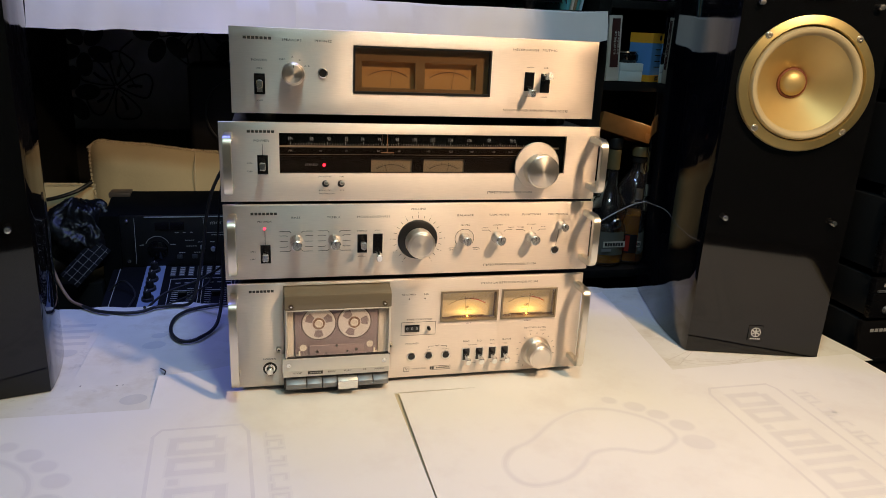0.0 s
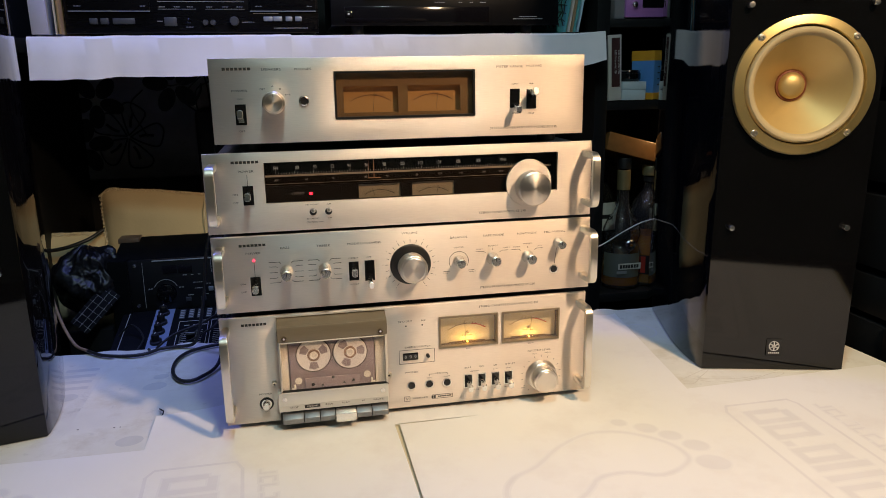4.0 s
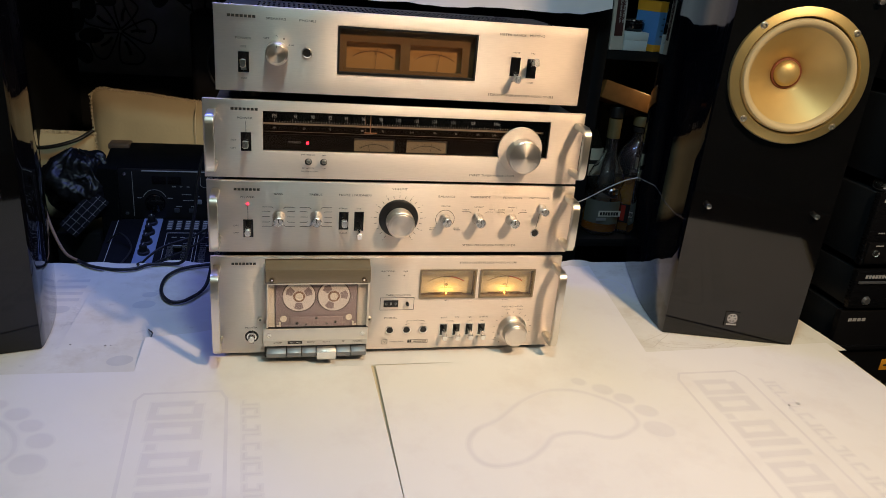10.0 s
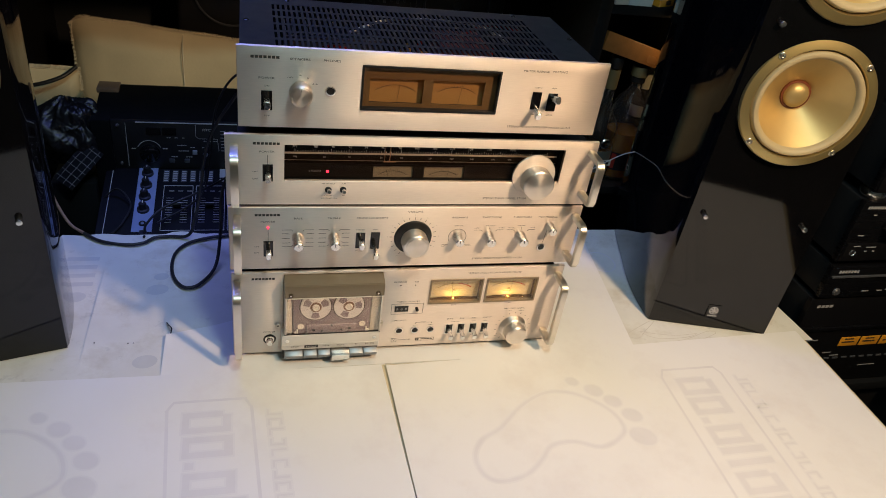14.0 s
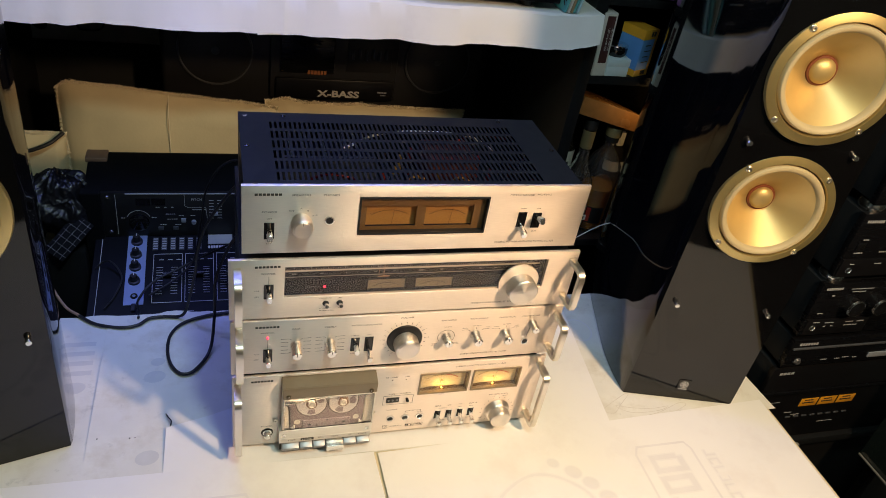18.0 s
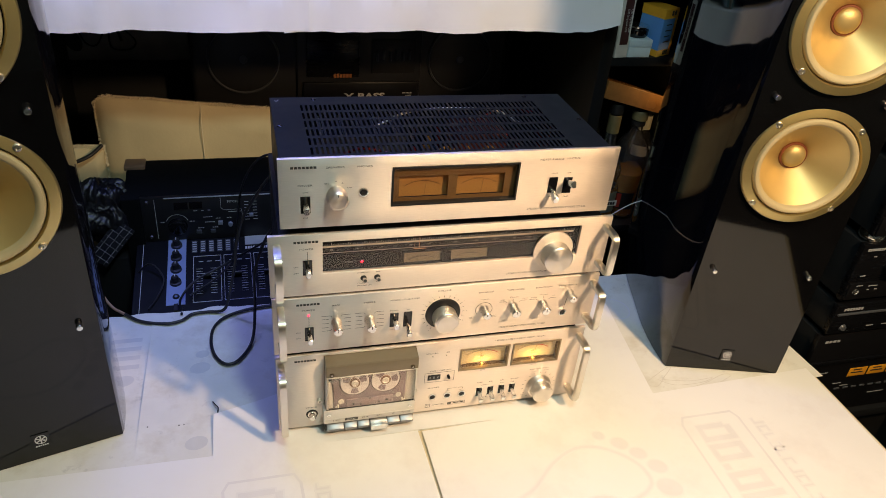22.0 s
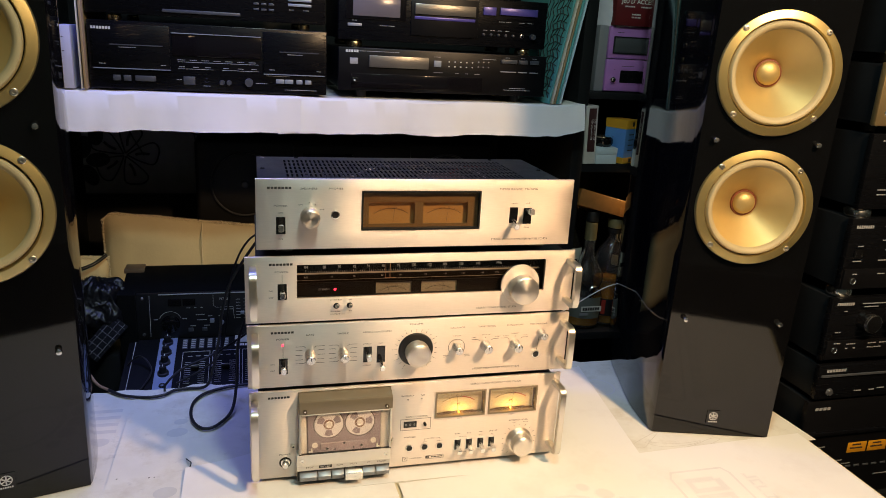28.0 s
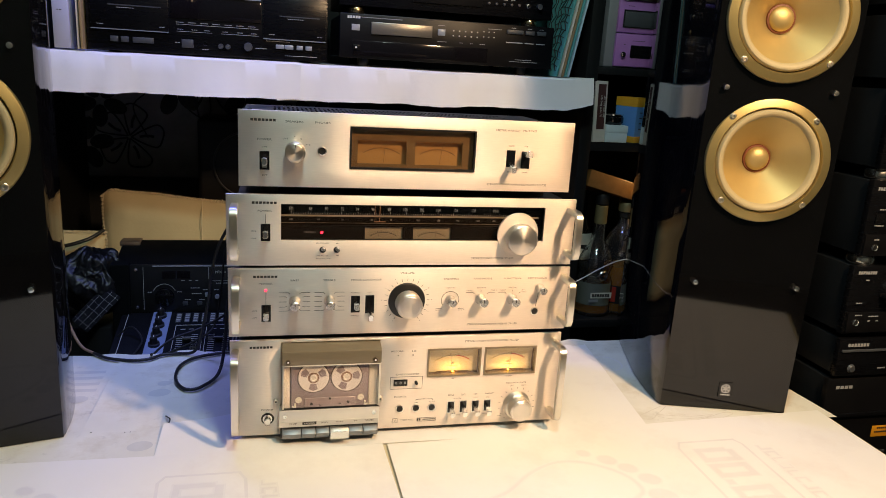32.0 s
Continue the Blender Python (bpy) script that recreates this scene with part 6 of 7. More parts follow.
dashes(rc, ((0.800, 0.704, 0.024), (0.838, 0.704, 0.04), (0.818, 0.682, 0.022), (0.818, 0.688, 0.022)), 0.588, WHITE_INK, 0.003)

WHISKY = glass("amber_spirit", (0.98, 0.45, 0.05), 0.0, 1.36, 0.6)
BOTTLE = glass("clear_bottle_glass", (0.94, 0.95, 0.98), 0.01, 1.45, 0.985)
DARK_GLASS = glass("dark_bottle_glass", (0.20, 0.16, 0.12), 0.02, 1.45, 0.9)
LABEL = mat("black_bottle_label", (0.012, 0.012, 0.012), 0.5, 0.0, 0.1, 60)
CREAM_L = mat("cream_bottle_label", (0.68, 0.67, 0.60), 0.55, 0.0, 0.08, 60)
GOLD_L = mat("gold_neck_band", (0.24, 0.20, 0.10), 0.4, 0.3, 0.1, 90)
RED_L = mat("red_bottle_label", (0.35, 0.03, 0.02), 0.45, 0.0, 0.1, 90)
BZ = -0.0655


def bottle(x, y, prof, body, liquid, label):
    """A bottle from its (radius, height) outline, with spirit up to the given height."""
    b = thing("bottle", pose(x, y, BZ), label, "bottle", "bottles in the cabinet")
    lo = [(0, 0.004), (prof[0][0] * 0.6, 0.0015)] + list(prof)
    inner = [(max(r - 0.0026, 0.004), z) for r, z in reversed(prof)]
    part("glass", turned(lo + inner + [(0, 0.008)], 40, pose(x, y, BZ)), body, b, "clear glass body" if body is BOTTLE else "dark glass body")
    if liquid:
        ring = [(0, 0.009)] + [(r - 0.0032, max(z, 0.0095)) for r, z in prof if z < liquid] + [(prof[2][0] - 0.0032, liquid), (0, liquid)]
        part("spirit", turned(ring, 32, pose(x, y, BZ)), WHISKY, b, "amber spirit")
    return b


def neck_ring(b, x, y, name, prof, material, label=""):
    return part(name, turned(prof, 28, pose(x, y, BZ)), material, b, label)


def wrap_label(b, x, y, r, lo, hi, material, name="label", span=56, turn=0):
    bm, pr, n = bmesh.new(), None, 18
    for i in range(n + 1):
        a = radians(-110 + turn - span + 2 * span * i / n)
        v = [bm.verts.new((x + r * math.cos(a), y + r * math.sin(a), BZ + q)) for q in (lo, hi)]
        if pr:
            bm.faces.new((pr[0], v[0], v[1], pr[1]))
        pr = v
    return part(name, bm, material, b)


# flat-shouldered bottle with a plum and gold neck
x, y = 0.818, 0.660
b1 = bottle(x, y, [(0.040, 0.0), (0.045, 0.006), (0.045, 0.082), (0.041, 0.094), (0.036, 0.101), (0.039, 0.110), (0.0425, 0.122), (0.0415, 0.136), (0.034, 0.152), (0.023, 0.168), (0.0155, 0.186), (0.0135, 0.205), (0.0135, 0.262)], BOTTLE, 0.05, "nearly empty clear spirit bottle with a gold neck band")
neck_ring(b1, x, y, "neck_band", [(0.0143, 0.224), (0.0148, 0.2245), (0.0150, 0.268), (0.0146, 0.2685)], GOLD_L, "gold neck band")
neck_ring(b1, x, y, "stopper", [(0.0140, 0.270), (0.0158, 0.272), (0.0158, 0.293), (0.0145, 0.296), (0, 0.296)], BLACK, "black stopper")
wrap_label(b1, x, y, 0.0468, 0.030, 0.085, mat("grey_green_label", (0.14, 0.15, 0.13), 0.5, 0.0, 0.1, 60))
part("label_band", box(x - 0.027, x + 0.027, y - 0.0485, y - 0.0478, 0.050 + BZ, 0.064 + BZ), CREAM_L, b1, "pale name band")
bars(x, 0.057 + BZ, 0.046, 0.008, 7, b1, y - 0.0489, INK, label="dark name drawn as bars")
part("label_band", box(x - 0.030, x - 0.006, y - 0.0484, y - 0.0478, 0.040 + BZ, 0.047 + BZ), mat("mid_grey_label", (0.28, 0.29, 0.30), 0.5), b1)
part("emblem", turned([(0.004, 0.001), (0.010, 0.003), (0.013, 0.0)], 14, facing(x + 0.002, y - 0.0465, 0.105 + BZ)), CHROME, b1, "silver emblem")
# round decanter with amber spirit
x, y = 0.885, 0.665
b2 = bottle(x, y, [(0.034, 0.0), (0.040, 0.006), (0.041, 0.110), (0.043, 0.140), (0.044, 0.158), (0.041, 0.178), (0.032, 0.198), (0.020, 0.214), (0.0135, 0.226), (0.0130, 0.245)], BOTTLE, 0.120, "round clear decanter half full of amber spirit")
neck_ring(b2, x, y, "neck_collar", [(0.0145, 0.238), (0.0165, 0.240), (0.0165, 0.250), (0.0140, 0.252)], LABEL, "black neck collar")
neck_ring(b2, x, y, "stopper", [(0.0140, 0.252), (0.0190, 0.254), (0.0195, 0.272), (0.0170, 0.276), (0, 0.276)], GOLD_L, "dull gold stopper")
wrap_label(b2, x, y, 0.0418, 0.030, 0.075, LABEL, span=34)
wrap_label(b2, x, y, 0.0422, 0.034, 0.072, RED_L, "label_stripe", 7, -16)
# tall dark bottle with a pale label, behind
x, y = 0.800, 0.742
b3 = bottle(x, y, [(0.030, 0.0), (0.035, 0.006), (0.035, 0.150), (0.033, 0.185), (0.022, 0.212), (0.0150, 0.232), (0.0145, 0.285)], DARK_GLASS, 0, "tall dark bottle with a pale label")
neck_ring(b3, x, y, "neck_foil", [(0.0158, 0.232), (0.0155, 0.290), (0, 0.291)], LABEL, "black neck foil")
wrap_label(b3, x, y, 0.0358, 0.120, 0.186, CREAM_L, span=70)
wrap_label(b3, x, y, 0.0361, 0.148, 0.158, LABEL, "label_stripe", 40)
# narrow bottle with white neck labels
x, y = 0.940, 0.720
b4 = bottle(x, y, [(0.028, 0.0), (0.032, 0.006), (0.032, 0.130), (0.030, 0.160), (0.022, 0.184), (0.0145, 0.202), (0.0135, 0.250)], BOTTLE, 0.10, "clear bottle of amber spirit with white neck labels")
neck_ring(b4, x, y, "neck_label", [(0.0150, 0.205), (0.0146, 0.206), (0.0146, 0.240)], CREAM_L, "white neck label")
neck_ring(b4, x, y, "stopper", [(0.0150, 0.246), (0.0160, 0.248), (0.0160, 0.268), (0, 0.270)], LABEL, "dark stopper")
wrap_label(b4, x, y, 0.0318, 0.140, 0.168, CREAM_L, span=50)
wp = thing("wooden_plank", pose(0.83, 0.7, 0.25), "varnished brown plank leaning above the bottles", "plank")
part("plank", bx(bmesh.new(), -0.066, 0.105, 0.0, 0.20, -0.020, 0.020, 0.0015, 2, pose(0.832, 0.640, 0.2545, -10, 15, 0)), mat("varnished_brown_wood", (0.24, 0.115, 0.04), 0.26, 0.0, 0.25, 20, 0.05, 60, (3, 0.4, 3)), wp)
part("plank_rest", box(0.7445, 0.7600, 0.66, 0.80, -0.066, 0.2380), DARK_WOOD, wp)

# ---------- rack to the side ----------
GOLD_FRONT = mat("champagne_gold_front", (0.55, 0.40, 0.20), 0.38, 0.8, 0.07, 50)
RX0, RX1, RY = 0.962, 1.395, 0.030
rack = thing("audio_rack", pose(1.18, 0.2, -0.72), "black audio rack carrying stacked hi-fi units", "audio rack")
part("side_board", box(1.42, 1.44, 0.03, 0.50, -0.72, 0.90, 0.001), DARK_WOOD, rack)
part("back_board", box(0.955, 1.42, 0.48, 0.50, -0.72, 0.90, 0.001), DARK_WOOD, rack)
part("shelf_board", box(0.950, 1.42, 0.020, 0.48, -0.190, -0.170, 0.002), DARK_WOOD, rack)
part("shelf_edge", box(0.985, 1.11, 0.012, 0.0195, -0.188, -0.176, 0.001), mat("dull_grey_edge", (0.30, 0.28, 0.26), 0.5, 0.2, 0.1, 30), rack)
part("plinth", box(0.960, 1.42, 0.05, 0.48, -0.72, -0.190, 0.002), DARK_WOOD, rack)
gd = part("glass_door", box(1.2225, 1.2275, -0.43, -0.030, -0.172, 0.48, 0.001), glass("smoked_green_glass", (0.10, 0.13, 0.12), 0.02, 1.5, 0.9), rack, "smoked glass door standing open")
part("door_edge_strip", box(1.2185, 1.2220, -0.43, -0.031, -0.170, -0.166, 0.0008), bpy.data.materials["dull_grey_edge"], gd, "pale edge strip")
GRP = "stacked hi-fi units in the rack"
big_receiver = unit("receiver", RX0 - 0.004, RX1, RY, 0.42, -0.168, 0.036, "large black receiver with an orange feature sticker", "receiver", GRP, FRONT_MATT)
part("top_band", box(RX0 - 0.002, RX1 - 0.002, RY - 0.006, RY, -0.034, -0.026, 0.002), FRONT, big_receiver)
ORANGE_S = mat("orange_sticker", (0.75, 0.33, 0.02), 0.45, 0.0, 0.08, 60)
for i in range(3):
    stk = part("sticker", box(1.066 + i * 0.046, 1.108 + i * 0.046, RY - 0.0008, RY, -0.077, -0.056, 0.0003), ORANGE_S, big_receiver, "orange feature sticker")
    dashes(stk, ((1.072 + i * 0.046, -0.069, 0.028), (1.076 + i * 0.046, -0.062, 0.02)), RY - 0.0008, INK, 0.003)
for i in range(8):
    press(big_receiver, 1.05 + i * 0.02, 1.062 + i * 0.02, -0.108, -0.104, RY, GREY_BTN, 0.002)
dashes(big_receiver, ((0.985, -0.060, 0.03), (1.04, -0.092, 0.02), (1.06, -0.100, 0.02), (1.14, -0.130, 0.04), (1.0, -0.030, 0.05)), RY - 0.0005, DIM_INK, 0.0018)
bars(0.992, 0.020, 0.034, 0.0055, 4, big_receiver, RY - 0.0005, DIM_INK, label="grey brand lettering drawn as bars")
sams = unit("dvd_player", RX0, RX1, RY - 0.004, 0.36, 0.042, 0.108, "slim black disc player", "dvd player", GRP)
press(sams, RX0 + 0.005, RX1, 0.086, 0.090, RY - 0.004, GREY_BTN, 0.003, "tray_lip")
press(sams, 1.155, 1.235, 0.052, 0.064, RY - 0.004, PALE_BTN, 0.002, "button_bar", "pale button bar")
part("round_button", turned([(0, 0.004), (0.005, 0.004), (0.006, 0.003), (0.0075, 0.0)], 20, facing(0.992, RY - 0.004, 0.056)), GREY_BTN, sams)
bars(0.9985, 0.0975, 0.042, 0.0055, 7, sams, RY - 0.0045, DIM_INK, label="grey brand lettering drawn as bars")
dashes(sams, ((1.045, 0.054, 0.016), (1.078, 0.054, 0.012), (1.095, 0.056, 0.016), (1.12, 0.054, 0.012)), RY - 0.004, DIM_INK, 0.002)
amp2 = unit("amplifier", RX0, RX1, RY, 0.38, 0.116, 0.232, "black stereo amplifier with two bright-edged knobs", "amplifier", GRP)
press(amp2, RX0 + 0.004, RX0 + 0.14, 0.120, 0.154, RY, FRONT_MATT, 0.004, "lower_flap", "black lower flap")
for kx in (1.036, 1.092):
    k = part("knob", turned([(0, 0.022), (0.0145, 0.022), (0.0165, 0.020), (0.0175, 0.004), (0.0180, 0)], 36, facing(kx, RY, 0.190)), BLACK_GLOSS, amp2, "black knob with a bright edge")
    part("knob_edge", turned([(0.0150, 0.0222), (0.0166, 0.0215), (0.0172, 0.0180)], 36, facing(kx, RY, 0.190)), CHROME, k)
jack(0.982, 0.137, amp2, 0.0055, RY - 0.004)
bars(0.990, 0.221, 0.036, 0.0050, 8, amp2, RY - 0.0005, DIM_INK, label="grey brand lettering drawn as bars")
dashes(amp2, ((1.02, 0.222, 0.05), (1.025, 0.216, 0.03), (0.985, 0.209, 0.007), (0.975, 0.170, 0.012), (1.10, 0.222, 0.03), (0.978, 0.149, 0.014), (1.004, 0.147, 0.02), (1.05, 0.147, 0.018), (1.075, 0.147, 0.016), (1.004, 0.139, 0.006), (1.02, 0.139, 0.006), (1.05, 0.139, 0.03)), RY - 0.0045, DIM_INK, 0.0018)
tun2 = unit("tuner", RX0 + 0.004, RX1, RY, 0.37, 0.248, 0.372, "black stereo tuner on chrome disc feet", "tuner", GRP)
press(tun2, RX0 + 0.006, RX1, 0.250, 0.285, RY, FRONT_MATT, 0.004, "lower_flap", "black lower flap")
jack(0.988, 0.264, tun2, 0.0055, RY - 0.004)
bars(0.994, 0.358, 0.036, 0.0050, 8, tun2, RY - 0.0005, DIM_INK, label="grey brand lettering drawn as bars")
press(tun2, 0.981, 0.999, 0.303, 0.318, RY, BLACK_GLOSS, 0.003, "power_button")
dashes(tun2, ((0.983, 0.325, 0.012), (0.978, 0.299, 0.018), (1.03, 0.335, 0.02), (1.04, 0.318, 0.03), (1.03, 0.300, 0.02), (0.984, 0.276, 0.010), (1.035, 0.276, 0.016), (1.03, 0.358, 0.04)), RY - 0.0045, DIM_INK, 0.0018)
for uu, z in ((tun2, 0.2325), (sams, 0.0)):
    if z:
        for fx in (0.992, 1.36):
            part("disc_foot", turned([(0, 0), (0.020, 0), (0.021, 0.003), (0.021, 0.010), (0.018, 0.0150), (0, 0.0150)], 30, pose(fx, RY + 0.024, z)), CHROME, uu, "chrome disc foot")
blk = unit("equalizer", RX0 + 0.008, RX1, RY, 0.37, 0.388, 0.512, "black graphic equalizer on chrome disc feet", "equalizer", GRP)
press(blk, 1.01, 1.10, 0.430, 0.455, RY, BLACK_GLOSS, 0.002, "display")
dashes(blk, ((1.0, 0.420, 0.02), (1.0, 0.412, 0.03), (1.05, 0.470, 0.02), (0.99, 0.500, 0.03)), RY, DIM_INK, 0.0018)
for fx in (0.994, 1.36):
    part("disc_foot", turned([(0, 0), (0.020, 0), (0.021, 0.003), (0.021, 0.010), (0.018, 0.0150), (0, 0.0150)], 30, pose(fx, RY + 0.024, 0.3725)), CHROME, blk, "chrome disc foot")
gold = unit("amplifier", RX0 + 0.004, RX1, RY, 0.37, 0.524, 0.622, "champagne-gold fronted amplifier in the rack", "amplifier", GRP, GOLD_FRONT)
part("jack_socket", turned([(0.002, 0.001), (0.003, 0.002), (0.0045, 0.001), (0.005, 0)], 18, facing(0.985, RY, 0.545)), CHROME, gold)
for fx in (0.994, 1.36):
    round_foot(fx, RY + 0.04, 0.512, 0.526, gold)
gold2 = unit("cassette_deck", RX0 + 0.004, RX1, RY, 0.37, 0.634, 0.744, "champagne-gold fronted cassette deck in the rack", "cassette deck", GRP, GOLD_FRONT)
press(gold2, 0.985, 1.06, 0.65, 0.70, RY, BRONZE, 0.002, "display")
for fx in (0.994, 1.36):
    round_foot(fx, RY + 0.04, 0.622, 0.636, gold2)

# ---------- mixer in its case, behind the table ----------
mix = thing("dj_mixer", pose(0.0, 0.5, -0.72), "black mixing desk with a twin player rack in a travel case", "mixer")
CASE = mat("black_case_covering", (0.004, 0.0045, 0.005), 0.55, 0.0, 0.25, 80, 0.2, 700, spec=0.16)
TAN = mat("tan_worn_corner", (0.22, 0.15, 0.10), 0.45, 0.3, 0.2, 60)
BLUE_PANEL = mat("blue_anodised_strip", (0.27, 0.34, 0.55), 0.4, 0.2, 0.08, 40)
MIX_INK = mat("white_panel_print", (0.48, 0.49, 0.50), 0.6, 0.0, 0.1, 200)
part("stand", box(-0.24, 0.25, 0.36, 0.72, -0.72, -0.12, 0.003), DARK_WOOD, mix)


SL = math.tan(radians(12))
mz = lambda y: -0.021 + (y - 0.586) * SL
part("rack_housing", prism([(0.592, -0.12), (0.592, 0.078), (0.700, 0.102), (0.712, 0.100), (0.712, -0.12)], -0.258, 0.26, 0.002), CASE, mix, "black covered case top")
part("side_rim", prism([(0.576, -0.12), (0.576, 0.082), (0.592, 0.086), (0.592, -0.12)], -0.262, -0.228, 0.001), CASE, mix)
part("corner_plate", box(-0.2625, -0.222, 0.676, 0.7135, 0.094, 0.1045, 0.002), TAN, mix, "worn tan corner plate")
cdp2 = part("player_panel", box(-0.228, 0.26, 0.583, 0.5915, -0.021, 0.080, 0.001), BLACK, mix, "black twin disc player panel")
YP = 0.583
part("top_trim", box(-0.184, 0.10, YP - 0.001, YP, 0.0770, 0.0790), MIX_INK, cdp2)
part("display", box(-0.166, -0.140, YP - 0.0012, YP, 0.052, 0.067), DISPLAY, cdp2, "grey player display")
part("display", box(-0.137, -0.112, YP - 0.0012, YP, 0.052, 0.067), DISPLAY, cdp2, "grey player display")
words("PITCH", -0.053, 0.0645, 0.0054, cdp2, y=YP - 0.0008, material=WHITE_INK)
arc_line(-0.163, 0.018, 0.022, 20, 160, cdp2, 0.0005, YP - 0.0008, MIX_INK)
part("jog_wheel", turned([(0, 0.006), (0.014, 0.006), (0.018, 0.004), (0.019, 0)], 32, facing(-0.163, YP, 0.012)), BLACK_GLOSS, cdp2, "black jog wheel")
strokes([((-0.202, 0.076), (-0.203, -0.015))], cdp2, YP - 0.0008, 0.0004, MIX_INK)
strokes([((-0.076, 0.0755), (-0.076, 0.050)), ((-0.076, 0.050), (-0.070, 0.046)), ((-0.070, 0.046), (-0.036, 0.046)), ((-0.036, 0.046), (-0.034, 0.020))], cdp2, YP - 0.0008, 0.0004, MIX_INK)
for i in range(7):
    part("fader_mark", box(-0.030, -0.021, YP - 0.0008, YP, 0.020 + i * 0.007, 0.0208 + i * 0.007), MIX_INK, cdp2)
    part("fader_mark", box(-0.014, -0.005, YP - 0.0008, YP, 0.020 + i * 0.007, 0.0208 + i * 0.007), MIX_INK, cdp2)
part("pitch_fader", box(-0.021, -0.013, YP - 0.008, YP, 0.030, 0.036, 0.001), PALE_BTN, cdp2)
part("button", box(-0.084, -0.075, YP - 0.004, YP, 0.012, 0.021, 0.001), PALE_BTN, cdp2)
part("button", turned([(0, 0.006), (0.004, 0.006), (0.005, 0)], 16, facing(-0.060, YP, 0.012)), PALE_BTN, cdp2)
part("button", box(-0.100, -0.090, YP - 0.004, YP, -0.006, 0.002, 0.001), GREY_BTN, cdp2)
part("button", box(-0.128, -0.118, YP - 0.004, YP, -0.006, 0.002, 0.001), GREY_BTN, cdp2)
dashes(cdp2, ((-0.130, 0.046, 0.008), (-0.115, 0.046, 0.006), (-0.102, 0.046, 0.006), (-0.112, 0.030, 0.018), (-0.110, 0.018, 0.020), (-0.088, 0.026, 0.010), (-0.124, 0.005, 0.012), (-0.096, 0.005, 0.012), (-0.066, 0.026, 0.010), (-0.195, 0.022, 0.008), (-0.139, 0.022, 0.010), (-0.062, 0.040, 0.026)), YP, MIX_INK, 0.0014)
for sz in (0.070, -0.010):
    part("rack_screw", turned([(0, 0.002), (0.003, 0.0018), (0.004, 0)], 14, facing(-0.216, YP, sz)), CHROME, cdp2)
part("desk", prism([(0.585, -0.12), (0.585, mz(0.585)), (0.335, mz(0.335)), (0.325, mz(0.325) - 0.006), (0.325, -0.14)], -0.245, 0.26, 0.0015), CASE, mix, "black mixing desk")
DK = lambda x, y, up=0.0: pose(x, y, mz(y) + up, 12, 0, 0)
bs = part("blue_strip", bx(bmesh.new(), -0.0175, 0.0175, -0.178, 0.0, 0.0, 0.0012, 0.0003, 1, DK(-0.1675, 0.584)), BLUE_PANEL, mix, "blue channel strip")
for ky in (0.566, 0.532, 0.500, 0.466):
    k = part("knob", turned([(0, 0.018), (0.0055, 0.018), (0.0068, 0.016), (0.0072, 0.006), (0.0105, 0.005), (0.011, 0)], 24, DK(-0.1685, ky, 0.001)), BLACK, bs, "black rubber knob")
    part("pointer_line", bx(bmesh.new(), -0.0006, 0.0006, 0.0, 0.0062, 0.0181, 0.0186, 0, 1, DK(-0.1685, ky, 0.001)), WHITE_INK, k)
part("socket", turned([(0.003, 0.002), (0.0055, 0.003), (0.0068, 0)], 20, DK(-0.1670, 0.430, 0.001)), BLACK, bs)
part("switch", bx(bmesh.new(), -0.004, 0.004, -0.009, 0.009, 0.0, 0.004, 0.001, 1, DK(-0.1665, 0.402, 0.001)), BLACK, bs)
EQ_MARK = MIX_INK
for i in range(6):
    x = -0.134 + i * 0.0165
    s = part("eq_column", bx(bmesh.new(), -0.0052, 0.0052, -0.034, 0.0, 0.0, 0.0006, 0, 1, DK(x, 0.577, 0.0005)), GREY_BTN, mix)
    bm = bmesh.new()
    for k in range(5):
        bx(bm, -0.004, 0.004, -0.031 + k * 0.0065, -0.0285 + k * 0.0065, 0.0006, 0.0009, 0, 1, DK(x, 0.577, 0.0005))
    part("eq_marks", bm, EQ_MARK, s, smooth=False)
for x0, x1 in ((-0.136, -0.083), (-0.077, -0.024), (-0.018, 0.035)):
    bm = bmesh.new()
    for a, b, c, d in ((x0, x1, -0.0006, 0.0006), (x0, x1, -0.1236, -0.1224)):
        bx(bm, a, b, c, d, 0, 0.0006, 0, 1, DK(0, 0.533, 0.0005))
    for xx in (x0, x1):
        bx(bm, xx - 0.0005, xx + 0.0005, -0.123, 0, 0, 0.0006, 0, 1, DK(0, 0.533, 0.0005))
    for k in range(11):
        bx(bm, x0 + 0.006, x0 + 0.018, -0.036 - k * 0.0066, -0.0352 - k * 0.0066, 0, 0.0006, 0, 1, DK(0, 0.533, 0.0005))
        bx(bm, x1 - 0.020, x1 - 0.008, -0.036 - k * 0.0066, -0.0352 - k * 0.0066, 0, 0.0006, 0, 1, DK(0, 0.533, 0.0005))
    for k in range(3):
        bx(bm, x0 + 0.010 + k * 0.016, x0 + 0.019 + k * 0.016, -0.016, -0.0145, 0, 0.0006, 0, 1, DK(0, 0.533, 0.0005))
    part("fader_scale", bm, MIX_INK, mix, smooth=False)
    f = part("fader", bx(bmesh.new(), -0.008, 0.008, -0.004, 0.004, 0.0, 0.010, 0.0015, 1, DK((x0 + x1) / 2, 0.475, 0.001)), BLACK, mix, "black channel fader")
    part("pointer_line", bx(bmesh.new(), -0.008, 0.008, -0.0006, 0.0006, 0.010, 0.0104, 0, 1, DK((x0 + x1) / 2, 0.475, 0.001)), MIX_INK, f)
